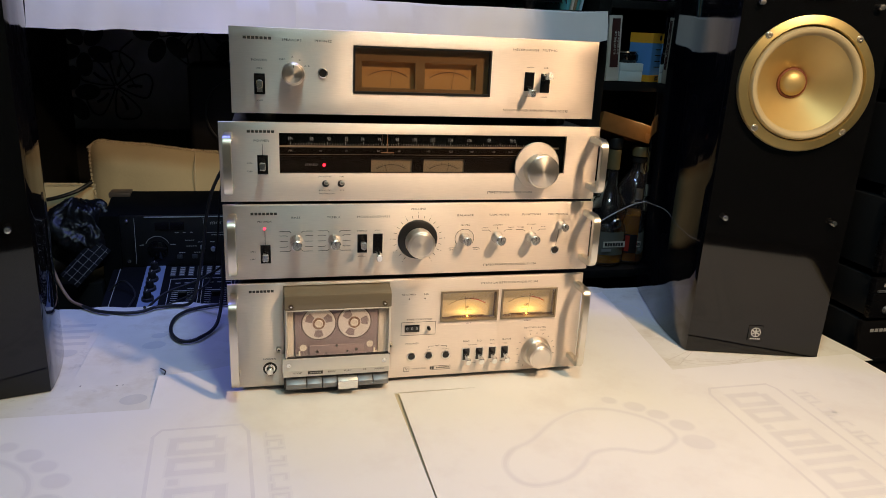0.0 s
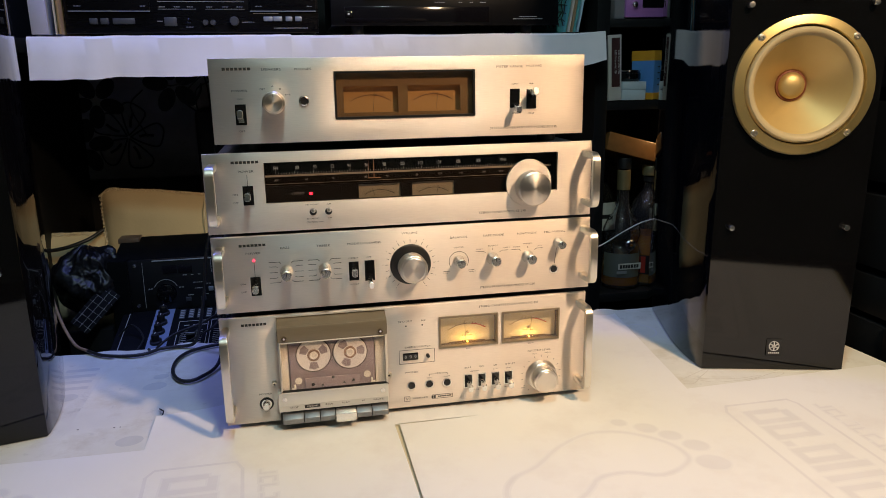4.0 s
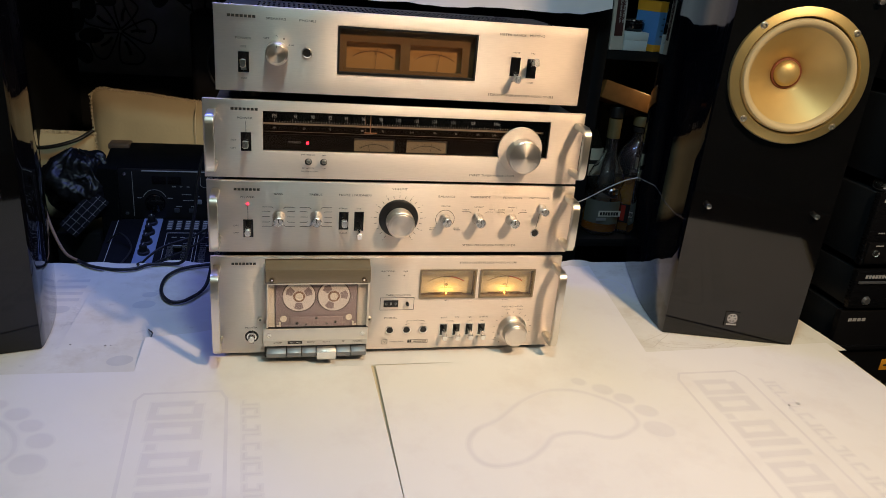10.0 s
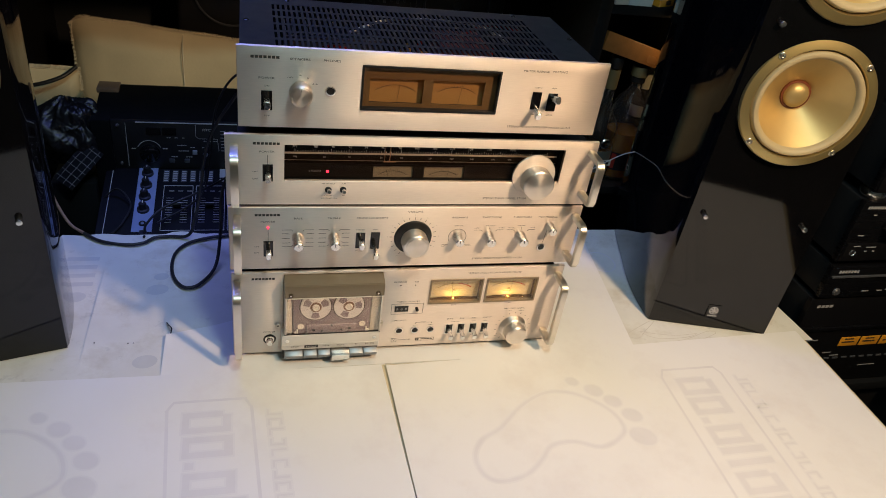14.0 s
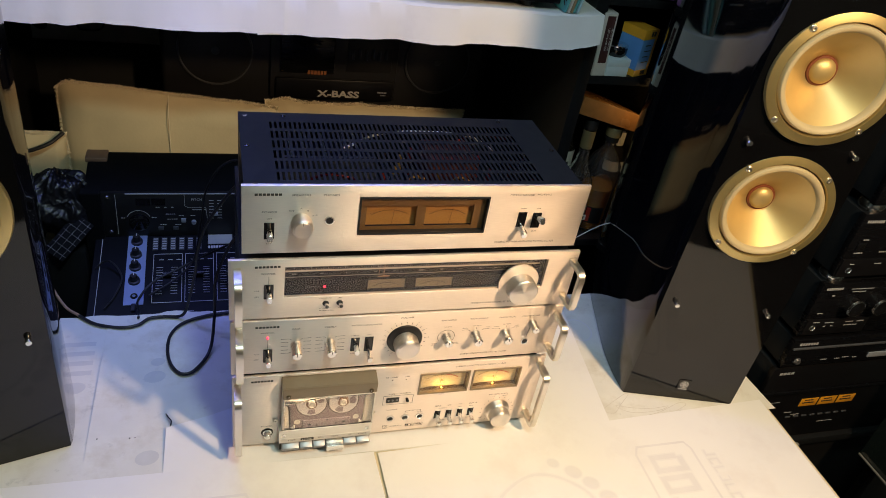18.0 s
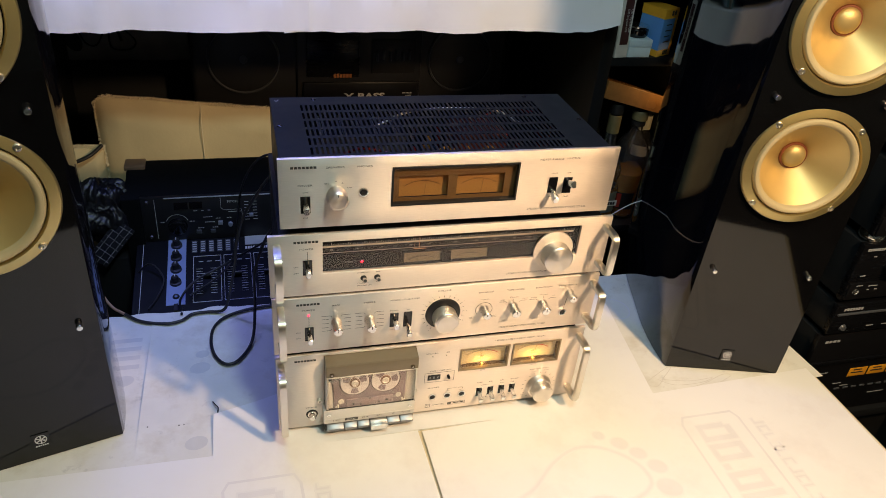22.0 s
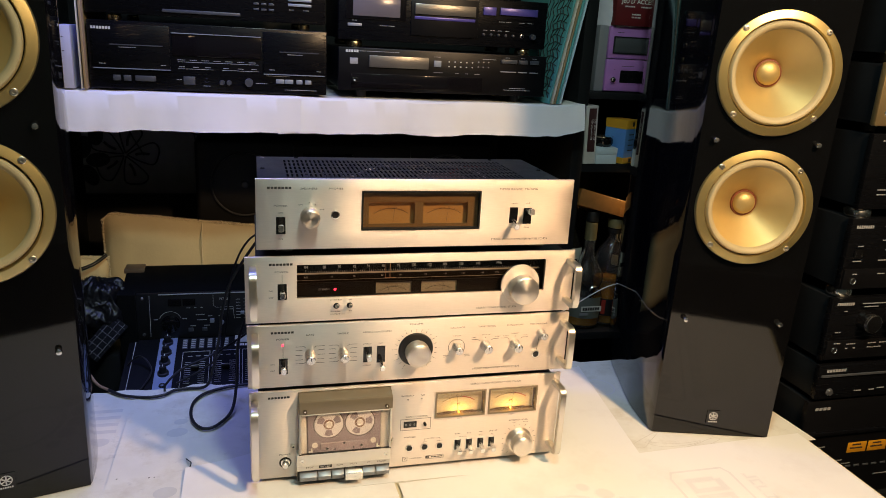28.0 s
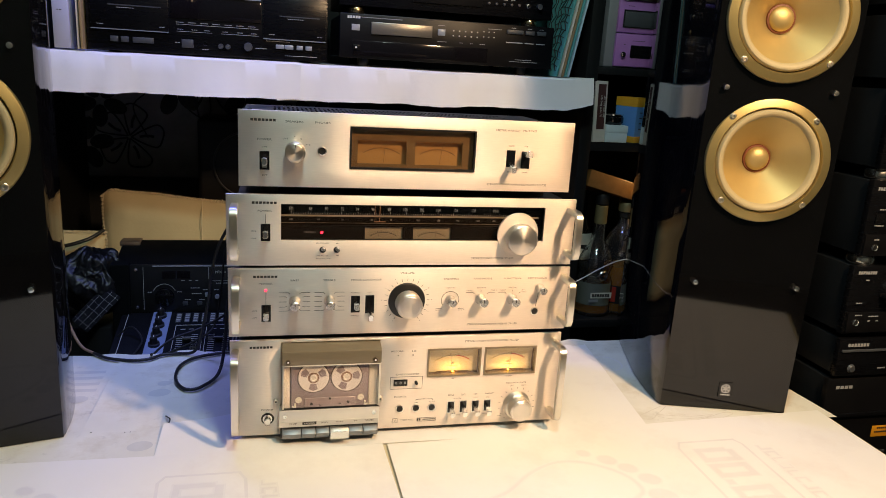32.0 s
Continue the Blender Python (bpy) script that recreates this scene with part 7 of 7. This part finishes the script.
part("level_meter", bx(bmesh.new(), -0.024, 0.024, -0.026, 0.0, 0, 0.002, 0.0005, 1, DK(-0.010, 0.582, 0.0005)), mat("pale_grey_meter", (0.40, 0.41, 0.40), 0.4, 0.0, 0.08, 60), mix, "pale level meter")
bars_m = bmesh.new()
for i in range(9):
    bx(bars_m, -0.034 + i * 0.0052, -0.030 + i * 0.0052, -0.041, -0.034, 0, 0.0005, 0, 1, DK(0, 0.586, 0.0006))
part("brand_mark", bars_m, WHITE_INK, mix, smooth=False)
for a, b, c, d, yy in ((-0.2325, -0.2315, -0.20, 0, 0.580), (-0.110, -0.060, -0.010, -0.0094, 0.400), (-0.110, -0.060, -0.020, -0.0194, 0.400)):
    part("panel_line", bx(bmesh.new(), a, b, c, d, 0, 0.0006, 0, 1, DK(0, yy, 0.0005)), MIX_INK, mix, smooth=False)

# ---------- cushions ----------
SUEDE = mat("tan_suede", (0.66, 0.56, 0.36), 0.9, 0.0, 0.14, 10, 0.2, 150, spec=0.2)
FLEECE = mat("cream_fleece", (0.80, 0.72, 0.54), 0.95, 0.0, 0.12, 60, spec=0.1)


def cushion(x0, x1, z0, z_top, y, deep, label, seam=None, dents=()):
    """A flat stuffed cushion standing on edge, with a fleece fringe along its seam."""
    c = thing("cushion", pose((x0 + x1) / 2, y, z0), label, "cushion", "cushions behind the mixer")
    bm = bmesh.new()
    nx, nz = 44, 22
    grid = {}
    for sd in (-1, 1):
        for i in range(nx + 1):
            for k in range(nz + 1):
                s, t = i / nx, k / nz
                x = x0 + (x1 - x0) * s
                top = z_top(x)
                z = z0 + (top - z0) * t
                edge = min(1.0, 9 * min(s, 1 - s)) ** 0.5 * min(1.0, 6 * min(t, 1 - t)) ** 0.5
                w = noise.noise(Vector((x * 7, z * 9, sd + x0)))
                grid[sd, i, k] = bm.verts.new((x, y + sd * deep * edge * (0.85 + 0.3 * w), z))
    for sd in (-1, 1):
        for i in range(nx):
            for k in range(nz):
                q = [grid[sd, i, k], grid[sd, i + 1, k], grid[sd, i + 1, k + 1], grid[sd, i, k + 1]]
                bm.faces.new(q if sd < 0 else list(reversed(q)))
    bmesh.ops.remove_doubles(bm, verts=bm.verts, dist=1e-4)
    part("cover", bm, SUEDE, c, "tan suede cover", angle=60)
    r = random.Random(int(x0 * 1000))
    fr = bmesh.new()
    line = [(x0, z0 + (z_top(x0) - z0) * t / 30) for t in range(31)] + [(x0 + (x1 - x0) * t / 110, z_top(x0 + (x1 - x0) * t / 110)) for t in range(111)] + [(x1, z0 + (z_top(x1) - z0) * t / 30) for t in range(30, -1, -1)]
    for (px, pz) in line:
        for _ in range(22):
            a = r.uniform(0, 2 * math.pi)
            ox = Vector((math.cos(a) * 0.8, r.uniform(-0.9, 0.5), math.sin(a))).normalized()
            p = Vector((px + r.uniform(-0.0025, 0.0025), y + r.uniform(-0.006, 0.005), pz + r.uniform(-0.0025, 0.0025)))
            n = ox.orthogonal().normalized() * 0.0016
            tip = p + ox * r.uniform(0.001, 0.0032)
            fr.faces.new([fr.verts.new(p + n), fr.verts.new(p - n), fr.verts.new(tip)])
            n2 = ox.cross(n).normalized() * 0.0016
            fr.faces.new([fr.verts.new(p + n2), fr.verts.new(p - n2), fr.verts.new(tip)])
    part("fleece_fringe", fr, FLEECE, c, "cream fleece fringe", smooth=False)
    if seam is not None:
        bm = bmesh.new()
        tube(bm, [(seam + 0.002 * noise.noise(Vector((k, 0, 0))), y - deep * 1.02 * (min(1.0, 6 * min(k / 10, 1 - k / 10)) ** 0.5), z0 + (z_top(seam) - z0) * k / 10) for k in range(11)], 0.0011, 6, 4)
        part("seam", bm, FLEECE, c, "pale stitched seam")
    return c


top1 = lambda x: 0.181 - 0.048 * (x + 0.335) / 0.46 - (0.018 * max(0, 1 - (x + 0.335) / 0.03) ** 2) + 0.004 * noise.noise(Vector((x * 12, 1, 0)))
top2 = lambda x: 0.139 - 0.010 * (x - 0.1) / 0.48 + 0.010 * max(0, 1 - abs(x - 0.15) / 0.04) + 0.005 * noise.noise(Vector((x * 14, 5, 0)))
cushion(-0.335, 0.125, -0.10, top1, 0.880, 0.040, "tan suede cushion with a cream fleece fringe", -0.112)
cushion(0.100, 0.590, -0.10, top2, 0.905, 0.040, "tan suede cushion with a fringe, behind the amplifier")
cushion(-0.46, -0.315, -0.10, lambda x: 0.094 + 0.02 * (-0.315 - x), 0.800, 0.030, "small cream cushion beside the large one")
tagged(part("bench", box(-0.42, 0.71, 0.73, 1.12, -0.72, -0.102, 0.004), DARK_WOOD), "low black bench behind the mixer", "bench")

# ---------- boombox behind the cushions ----------
BBY = 0.965
boom = thing("boombox", pose(0.25, 1.0, 0.12), "old black portable stereo with two round loudspeakers", "boombox")
DARKP = mat("charcoal_plastic", (0.013, 0.013, 0.015), 0.45, 0.0, 0.2, 60)
part("body", box(-0.13, 0.645, BBY, 1.10, 0.10, 0.345, 0.012, 3), DARKP, boom, "charcoal body")
part("centre_panel", box(0.112, 0.418, BBY - 0.012, BBY, 0.125, 0.335, 0.005), DARKP, boom, "raised centre panel")
lower = part("lower_panel", box(0.125, 0.412, BBY - 0.022, BBY - 0.012, 0.128, 0.180, 0.004), FRONT_MATT, boom)
words("X-BASS", 0.276, 0.143, 0.0165, lower, y=BBY - 0.0226, material=mat("white_raised_letters", (0.48, 0.47, 0.45), 0.45), wide=1.4, bold=0.05)
dashes(lower, ((0.372, 0.150, 0.024), (0.380, 0.143, 0.014)), BBY - 0.022, DIM_INK, 0.003)
part("tape_door", box(0.135, 0.262, BBY - 0.020, BBY - 0.012, 0.192, 0.315, 0.004), FRONT, boom, "black tape door")
bars(0.222, 0.196, 0.046, 0.010, 6, boom, BBY - 0.0206, mat("dull_orange_print", (0.28, 0.10, 0.03), 0.5), label="orange name drawn as bars")
eqp = part("equaliser", box(0.292, 0.402, BBY - 0.016, BBY - 0.012, 0.200, 0.285, 0.002), BLACK, boom, "slider panel")
for i in range(6):
    part("slider", box(0.303 + i * 0.016, 0.308 + i * 0.016, BBY - 0.024, BBY - 0.016, 0.232 + 0.004 * (i % 2), 0.256 + 0.004 * (i % 2), 0.001), GREY_BTN, eqp)
for sx in (-0.01, 0.520):
    sp = part("speaker_grille", turned([(0, 0.006), (0.070, 0.006), (0.079, 0.004), (0.082, 0.0)], 48, facing(sx, BBY, 0.232)), BLACK, boom, "round speaker grille")
    part("grille_ring", turned([(0.079, 0.0042), (0.0805, 0.008), (0.0835, 0.007), (0.084, 0.001)], 56, facing(sx, BBY, 0.232)), mat("dark_ring_plastic", (0.06, 0.062, 0.07), 0.35), sp, "thin grey ring")
    part("centre_cap", turned([(0, 0.009), (0.008, 0.008), (0.010, 0.006)], 18, facing(sx, BBY, 0.232)), GREY_BTN, sp)
part("base_block", box(-0.12, 0.63, BBY + 0.01, 1.10, -0.101, 0.1005), DARK_WOOD, boom)

# ---------- odds and ends behind the loudspeaker ----------
bg = thing("rubbish_bag", pose(-0.30, 0.62, -0.1), "crumpled black plastic bag beside the case", "plastic bag")
bm = bmesh.new()
bmesh.ops.create_icosphere(bm, subdivisions=6, radius=1.0)
for v in bm.verts:
    d = v.co.normalized()
    ang = math.atan2(d.y, d.x)
    k = 1.05 + noise.noise(d * 1.5) * 0.22 - abs(noise.noise(Vector((ang * 1.6, d.z * 1.3, 2)))) * 0.22 - abs(noise.noise(Vector((ang * 4.2, d.z * 2.4, 7)))) * 0.14 - abs(noise.noise(d * 9.0)) * 0.05
    v.co = Vector((-0.303 + d.x * 0.070 * k, 0.625 + d.y * 0.065 * k, 0.038 + d.z * 0.068 * k))
part("film", bm, mat("glossy_black_film", (0.005, 0.005, 0.006), 0.42, 0.0, 0.3, 30, 0.4, 40), bg, angle=70)
qb = thing("checked_cloth", pose(-0.285, 0.53, -0.1), "black cloth with a thin pale grid, hanging over a box", "cloth")
QM = pose(-0.283, 0.552, 0.004, 62, 0, 0) @ pose(0, 0, 0, 0, 0, -40) @ Matrix.Diagonal((0.8, 0.8, 1, 1))
part("cloth", bx(bmesh.new(), -0.025, 0.025, -0.062, 0.050, -0.004, 0.0, 0.0015, 2, QM), mat("black_cloth", (0.006, 0.006, 0.007), 0.8, 0.0, 0.2, 200, spec=0.2), qb)
for i in range(3):
    part("grid_line", bx(bmesh.new(), -0.0165 + 0.016 * i, -0.0161 + 0.016 * i, -0.061, 0.049, 0.0, 0.0004, 0, 1, QM), MIX_INK, qb)
for i in range(6):
    part("grid_line", bx(bmesh.new(), -0.0245, 0.0245, -0.050 + 0.018 * i, -0.0496 + 0.018 * i, 0.0005, 0.0008, 0, 1, QM), MIX_INK, qb)
part("box", box(-0.345, -0.264, 0.565, 0.69, -0.72, -0.045, 0.003), DARK_WOOD, qb)
# ---------- cables ----------
CABLE = mat("black_cable", (0.012, 0.012, 0.013), 0.45, 0.0, 0.15, 100)
BROWN_CABLE = mat("brown_cable", (0.34, 0.21, 0.13), 0.5, 0.0, 0.15, 100)
WHITE_CABLE = mat("pale_thin_wire", (0.55, 0.54, 0.52), 0.45, 0.0, 0.1, 100)


def cable(pts, r, material, label):
    return tagged(part("cable", tube(bmesh.new(), pts, r, 10, 8), material), label, "cable", "cables")


cable([(0.030, 0.260, 0.300), (0.006, 0.272, 0.268), (-0.030, 0.280, 0.205), (-0.045, 0.283, 0.150), (-0.050, 0.285, 0.110), (-0.062, 0.290, 0.050), (-0.075, 0.292, 0.012), (-0.105, 0.298, 0.0055), (-0.128, 0.296, 0.005), (-0.146, 0.280, 0.005), (-0.173, 0.276, 0.005), (-0.211, 0.288, 0.005), (-0.238, 0.310, 0.006)], 0.0026, CABLE, "black cable running down from the hi-fi and over the table edge")
cable([(0.035, 0.262, 0.215), (0.006, 0.275, 0.170), (-0.018, 0.262, 0.110), (-0.022, 0.245, 0.050), (-0.030, 0.205, 0.010), (-0.052, 0.165, 0.0055), (-0.072, 0.157, 0.005), (-0.088, 0.176, 0.005), (-0.096, 0.210, 0.005), (-0.093, 0.250, 0.005), (-0.075, 0.278, 0.005), (-0.041, 0.294, 0.005), (0.000, 0.301, 0.005), (0.04, 0.300, 0.005)], 0.0026, CABLE, "black cable lying in a loop on the paper")
cable([(-0.238, 0.310, 0.006), (-0.262, 0.330, 0.012), (-0.285, 0.355, 0.045), (-0.302, 0.375, 0.100), (-0.312, 0.395, 0.160), (-0.318, 0.42, 0.21)], 0.0024, BROWN_CABLE, "brown cable rising beside the loudspeaker")
cable([(-0.146, 0.300, 0.004), (-0.150, 0.345, -0.02), (-0.155, 0.39, -0.03), (-0.130, 0.43, -0.02), (-0.08, 0.46, -0.01), (-0.03, 0.46, 0.02), (0.03, 0.42, 0.08)], 0.0022, CABLE, "black cable across the mixer")
cable([(0.06, 0.35, 0.28), (0.005, 0.40, 0.25), (-0.03, 0.45, 0.17), (-0.045, 0.50, 0.06), (-0.06, 0.50, -0.02), (-0.09, 0.46, -0.035), (-0.14, 0.42, -0.045)], 0.0020, CABLE, "thin black cable hanging over the mixer")
cable([(-0.47, 0.775, 0.068), (-0.40, 0.750, 0.074), (-0.345, 0.760, 0.088), (-0.315, 0.785, 0.104)], 0.004, CABLE, "black strap over the small cushion")
cable([(-0.245, 0.50, -0.045), (-0.215, 0.50, -0.02), (-0.19, 0.47, -0.035), (-0.20, 0.43, -0.05), (-0.215, 0.40, -0.055)], 0.0016, CABLE, "thin black lead on the mixer")
cable([(0.44, 0.258, 0.090), (0.50, 0.275, 0.098), (0.56, 0.292, 0.110), (0.615, 0.308, 0.125), (0.66, 0.320, 0.143), (0.70, 0.330, 0.156), (0.732, 0.336, 0.160), (0.745, 0.339, 0.158)], 0.0009, WHITE_CABLE, "thin pale wire running to the loudspeaker")

# ---------- faint prints on the paper ----------
def on_sheet(seed, z, rise):
    return lambda x, y: z + rise * (0.5 + 0.5 * noise.noise(Vector((x * 5 + seed, y * 5, seed)))) + 0.00025


GROW = 0.0


def ring_print(bm, pts, w, h):
    loop = [Vector((p[0], p[1], 0)) for p in pts]
    line = smooth_line(loop + loop[:3], 4)[4:4 * (len(loop) + 1) + 1]
    pr = None
    for i, p in enumerate(line):
        d = (line[(i + 1) % len(line)] - line[i - 1 if i else len(line) - 2])
        d = d.normalized()
        n = Vector((-d.y, d.x, 0)) * (w + GROW)
        v = [bm.verts.new((q.x, q.y, h(q.x, q.y))) for q in (p - n, p + n)]
        if pr:
            bm.faces.new((pr[0], v[0], v[1], pr[1]))
        pr = v


def blob_print(bm, x, y, rx, ry, turn, h, n=18):
    c, s = math.cos(turn), math.sin(turn)
    vs = []
    for i in range(n):
        a = 2 * math.pi * i / n
        px, py = (rx + GROW) * math.cos(a), (ry + GROW) * math.sin(a)
        qx, qy = x + px * c - py * s, y + px * s + py * c
        vs.append(bm.verts.new((qx, qy, h(qx, qy))))
    bm.faces.new(vs)


def bar_print(bm, x0, x1, y0, y1, h):
    x0, x1, y0, y1 = x0 - GROW, x1 + GROW, y0 + GROW, y1 - GROW
    n = max(1, int(abs(y1 - y0) / 0.02))
    for i in range(n):
        a, b = y0 + (y1 - y0) * i / n, y0 + (y1 - y0) * (i + 1) / n
        bm.faces.new([bm.verts.new((x, y, h(x, y))) for x, y in ((x0, a), (x1, a), (x1, b), (x0, b))])


SOLE = ((0.462, -0.112), (0.421, -0.107), (0.377, -0.129), (0.339, -0.163), (0.308, -0.180), (0.292, -0.207), (0.297, -0.235), (0.316, -0.246), (0.350, -0.240), (0.377, -0.220), (0.397, -0.200), (0.430, -0.196), (0.465, -0.209), (0.498, -0.196), (0.511, -0.177), (0.500, -0.143))
TOES = ((0.469, -0.089, 0.009), (0.495, -0.109, 0.0125), (0.515, -0.132, 0.012), (0.532, -0.160, 0.0135), (0.531, -0.198, 0.0175))


def logo_print(dx, h, skew, label):
    lg = thing("printed_logo", pose(0.6 + dx, -0.2, 0.001), label, "print", "faint prints on the paper")

    def mark(name, fill):
        global GROW
        for GROW, ink in ((0.0, PRINT), (0.0024, PRINT_EDGE)):
            bm = bmesh.new()
            fill(bm)
            for v in bm.verts:
                v.co.z -= GROW * 0.05
            part(name, bm, ink, lg, smooth=False)
        GROW = 0.0

    mark("sole_outline", lambda bm: ring_print(bm, [(x + dx, y) for x, y in SOLE], 0.0022, h))
    for x, y, r in TOES:
        mark("toe", lambda bm: blob_print(bm, x + dx, y, r * 1.05, r * 0.85, -0.5, h))
    sx = lambda y: dx + skew * (y + 0.08)

    def frame_lines(bm):
        w = 0.0020
        for off in (0.613, 0.715):
            for i in range(18):
                y0, y1 = -0.092 - i * 0.020, -0.092 - (i + 1) * 0.020
                a, b = off + sx(y0), off + sx(y1)
                bm.faces.new([bm.verts.new((x, y, h(x, y))) for x, y in ((a - w, y0), (a + w, y0), (b + w, y1), (b - w, y1))])
        for i in range(5):
            x0, x1 = 0.620 + i * 0.0180 + dx, 0.620 + (i + 1) * 0.0180 + dx
            bm.faces.new([bm.verts.new((x, y, h(x, y))) for x, y in ((x0, -0.0805), (x1, -0.0805), (x1, -0.0765), (x0, -0.0765))])
        for (xa, ya), (xb, yb) in (((0.613, -0.093), (0.621, -0.0785)), ((0.715, -0.093), (0.708, -0.0785))):
            bm.faces.new([bm.verts.new((x + dx, y, h(x + dx, y))) for x, y in ((xa - 0.002, ya), (xa + 0.002, ya), (xb + 0.002, yb), (xb - 0.002, yb))])

    mark("frame_line", frame_lines)

    def block(bm, y, ln, k):
        o = sx(y)
        if ln > 0.03:
            bar_print(bm, 0.632 + o, 0.640 + o, y, y - ln, h)
            bar_print(bm, 0.640 + o, 0.680 + o, y, y - 0.009, h)
            bar_print(bm, 0.640 + o, 0.680 + o, y - ln + 0.009, y - ln, h)
            bar_print(bm, 0.680 + o, 0.690 + o, y - (0.0 if k % 2 else 0.006), y - ln, h)
        elif ln == 0.010:
            bar_print(bm, 0.634 + o, 0.644 + o, y, y - ln, h)
        else:
            bar_print(bm, 0.632 + o, 0.700 + o, y, y - ln * 0.7, h)

    y = -0.098
    for k, ln in enumerate((0.034, 0.032, 0.010, 0.032, 0.015, 0.014, 0.034, 0.034, 0.045)):
        if y - ln < -0.46:
            break
        mark("block_mark", lambda bm: block(bm, y, ln, k))
        y -= ln + 0.006

    def small(bm, y, k):
        o = sx(y)
        bar_print(bm, 0.733 + o, 0.7355 + o, y, y - 0.011, h)
        bar_print(bm, 0.7355 + o, 0.7510 + o, y - (0.0 if k % 3 else 0.008), y - (0.0025 if k % 3 else 0.011), h)
        if k % 2:
            bar_print(bm, 0.7485 + o, 0.7510 + o, y - 0.002, y - 0.011, h)

    y, k = -0.100, 0
    while y > -0.40:
        mark("small_mark", lambda bm: small(bm, y, k))
        y, k = y - 0.0165, k + 1


logo_print(0.0, on_sheet(13, 0.0013, 0.0007), 0.02, "faint grey footprint logo showing through the paper")
logo_print(-0.6935, on_sheet(9, 0.0010, 0.0007), -0.06, "faint grey footprint logo showing through the paper")
old = thing("printed_logo", pose(-0.2, 0.15, 0.0), "faint grey print showing through the worn paper", "print", "faint prints on the paper")
ho = on_sheet(1, -0.0002, 0.0006)
OLD_PRINT = mat("grey_print_under_paper", (0.60, 0.60, 0.575), 0.75, 0.0, 0.10, 40, 0.4, 16, spec=0.3)
for x, y, r in ((-0.110, 0.193, 0.011), (-0.113, 0.160, 0.016), (-0.115, 0.002, 0.016), (-0.225, 0.147, 0.015)):
    bm = bmesh.new()
    blob_print(bm, x, y, r, r * 0.8, 0.2, ho)
    part("toe", bm, OLD_PRINT, old, smooth=False)
for i in range(4):
    bm = bmesh.new()
    for q in range(8):
        bar_print(bm, -0.252 + q * 0.0058, -0.2462 + q * 0.0058, 0.250 - i * 0.022, 0.240 - i * 0.022, on_sheet(1, -0.0006, 0.0006))
    part("block_mark", bm, OLD_PRINT, old, smooth=False)
SPECK = mat("black_speck", (0.02, 0.02, 0.022), 0.6)
for x, y, r in ((-0.183, 0.043, 0.0012), (-0.140, 0.039, 0.0012), (-0.133, 0.039, 0.0010), (-0.075, -0.003, 0.0010)):
    bm = bmesh.new()
    blob_print(bm, x, y, r, r, 0, lambda a, b: ho(a, b) + 0.0016, 8)
    tagged(part("ink_speck", bm, SPECK, smooth=False), "tiny black ink speck on the worn paper", "speck", "specks on the paper")
hook = tube(bmesh.new(), [(-0.086, 0.052, 0.004), (-0.085, 0.060, 0.007), (-0.089, 0.068, 0.006), (-0.093, 0.078, 0.003)], 0.0009, 8, 6)
tagged(part("wire_scrap", hook, CABLE), "short bent scrap of black wire on the paper", "wire scrap")

scrib = thing("pencil_marks", pose(0.66, 0.01, 0.0), "faint brown pencil lines on the worn paper before the loudspeaker", "drawing", "faint prints on the paper")
PENCIL = mat("brown_pencil_line", (0.58, 0.55, 0.48), 0.8, 0.0, 0.2, 80)
hs = lambda x, y: -0.0006 + 0.0006 * (0.5 + 0.5 * noise.noise(Vector((x * 5 + 1, y * 5, 1)))) + 0.0004
for pts in (((0.603, 0.006), (0.630, 0.022), (0.658, 0.036), (0.664, 0.034), (0.640, 0.014), (0.618, -0.004)), ((0.655, -0.018), (0.700, -0.012), (0.748, 0.004), (0.760, -0.002), (0.710, -0.020), (0.668, -0.025)),
            ((0.628, 0.012), (0.655, 0.004), (0.690, -0.002), (0.726, 0.000), (0.700, -0.008), (0.650, -0.006))):
    bm = bmesh.new()
    ring_print(bm, pts, 0.0004, hs)
    part("pencil_line", bm, PENCIL, scrib, smooth=False)
bm = bmesh.new()
ring_print(bm, [(0.642 + 0.026 * math.cos(a * 0.6283), 0.205 + 0.030 * math.sin(a * 0.6283)) for a in range(10)], 0.0016, hs)
part("ring_print", bm, PRINT, scrib, smooth=False)
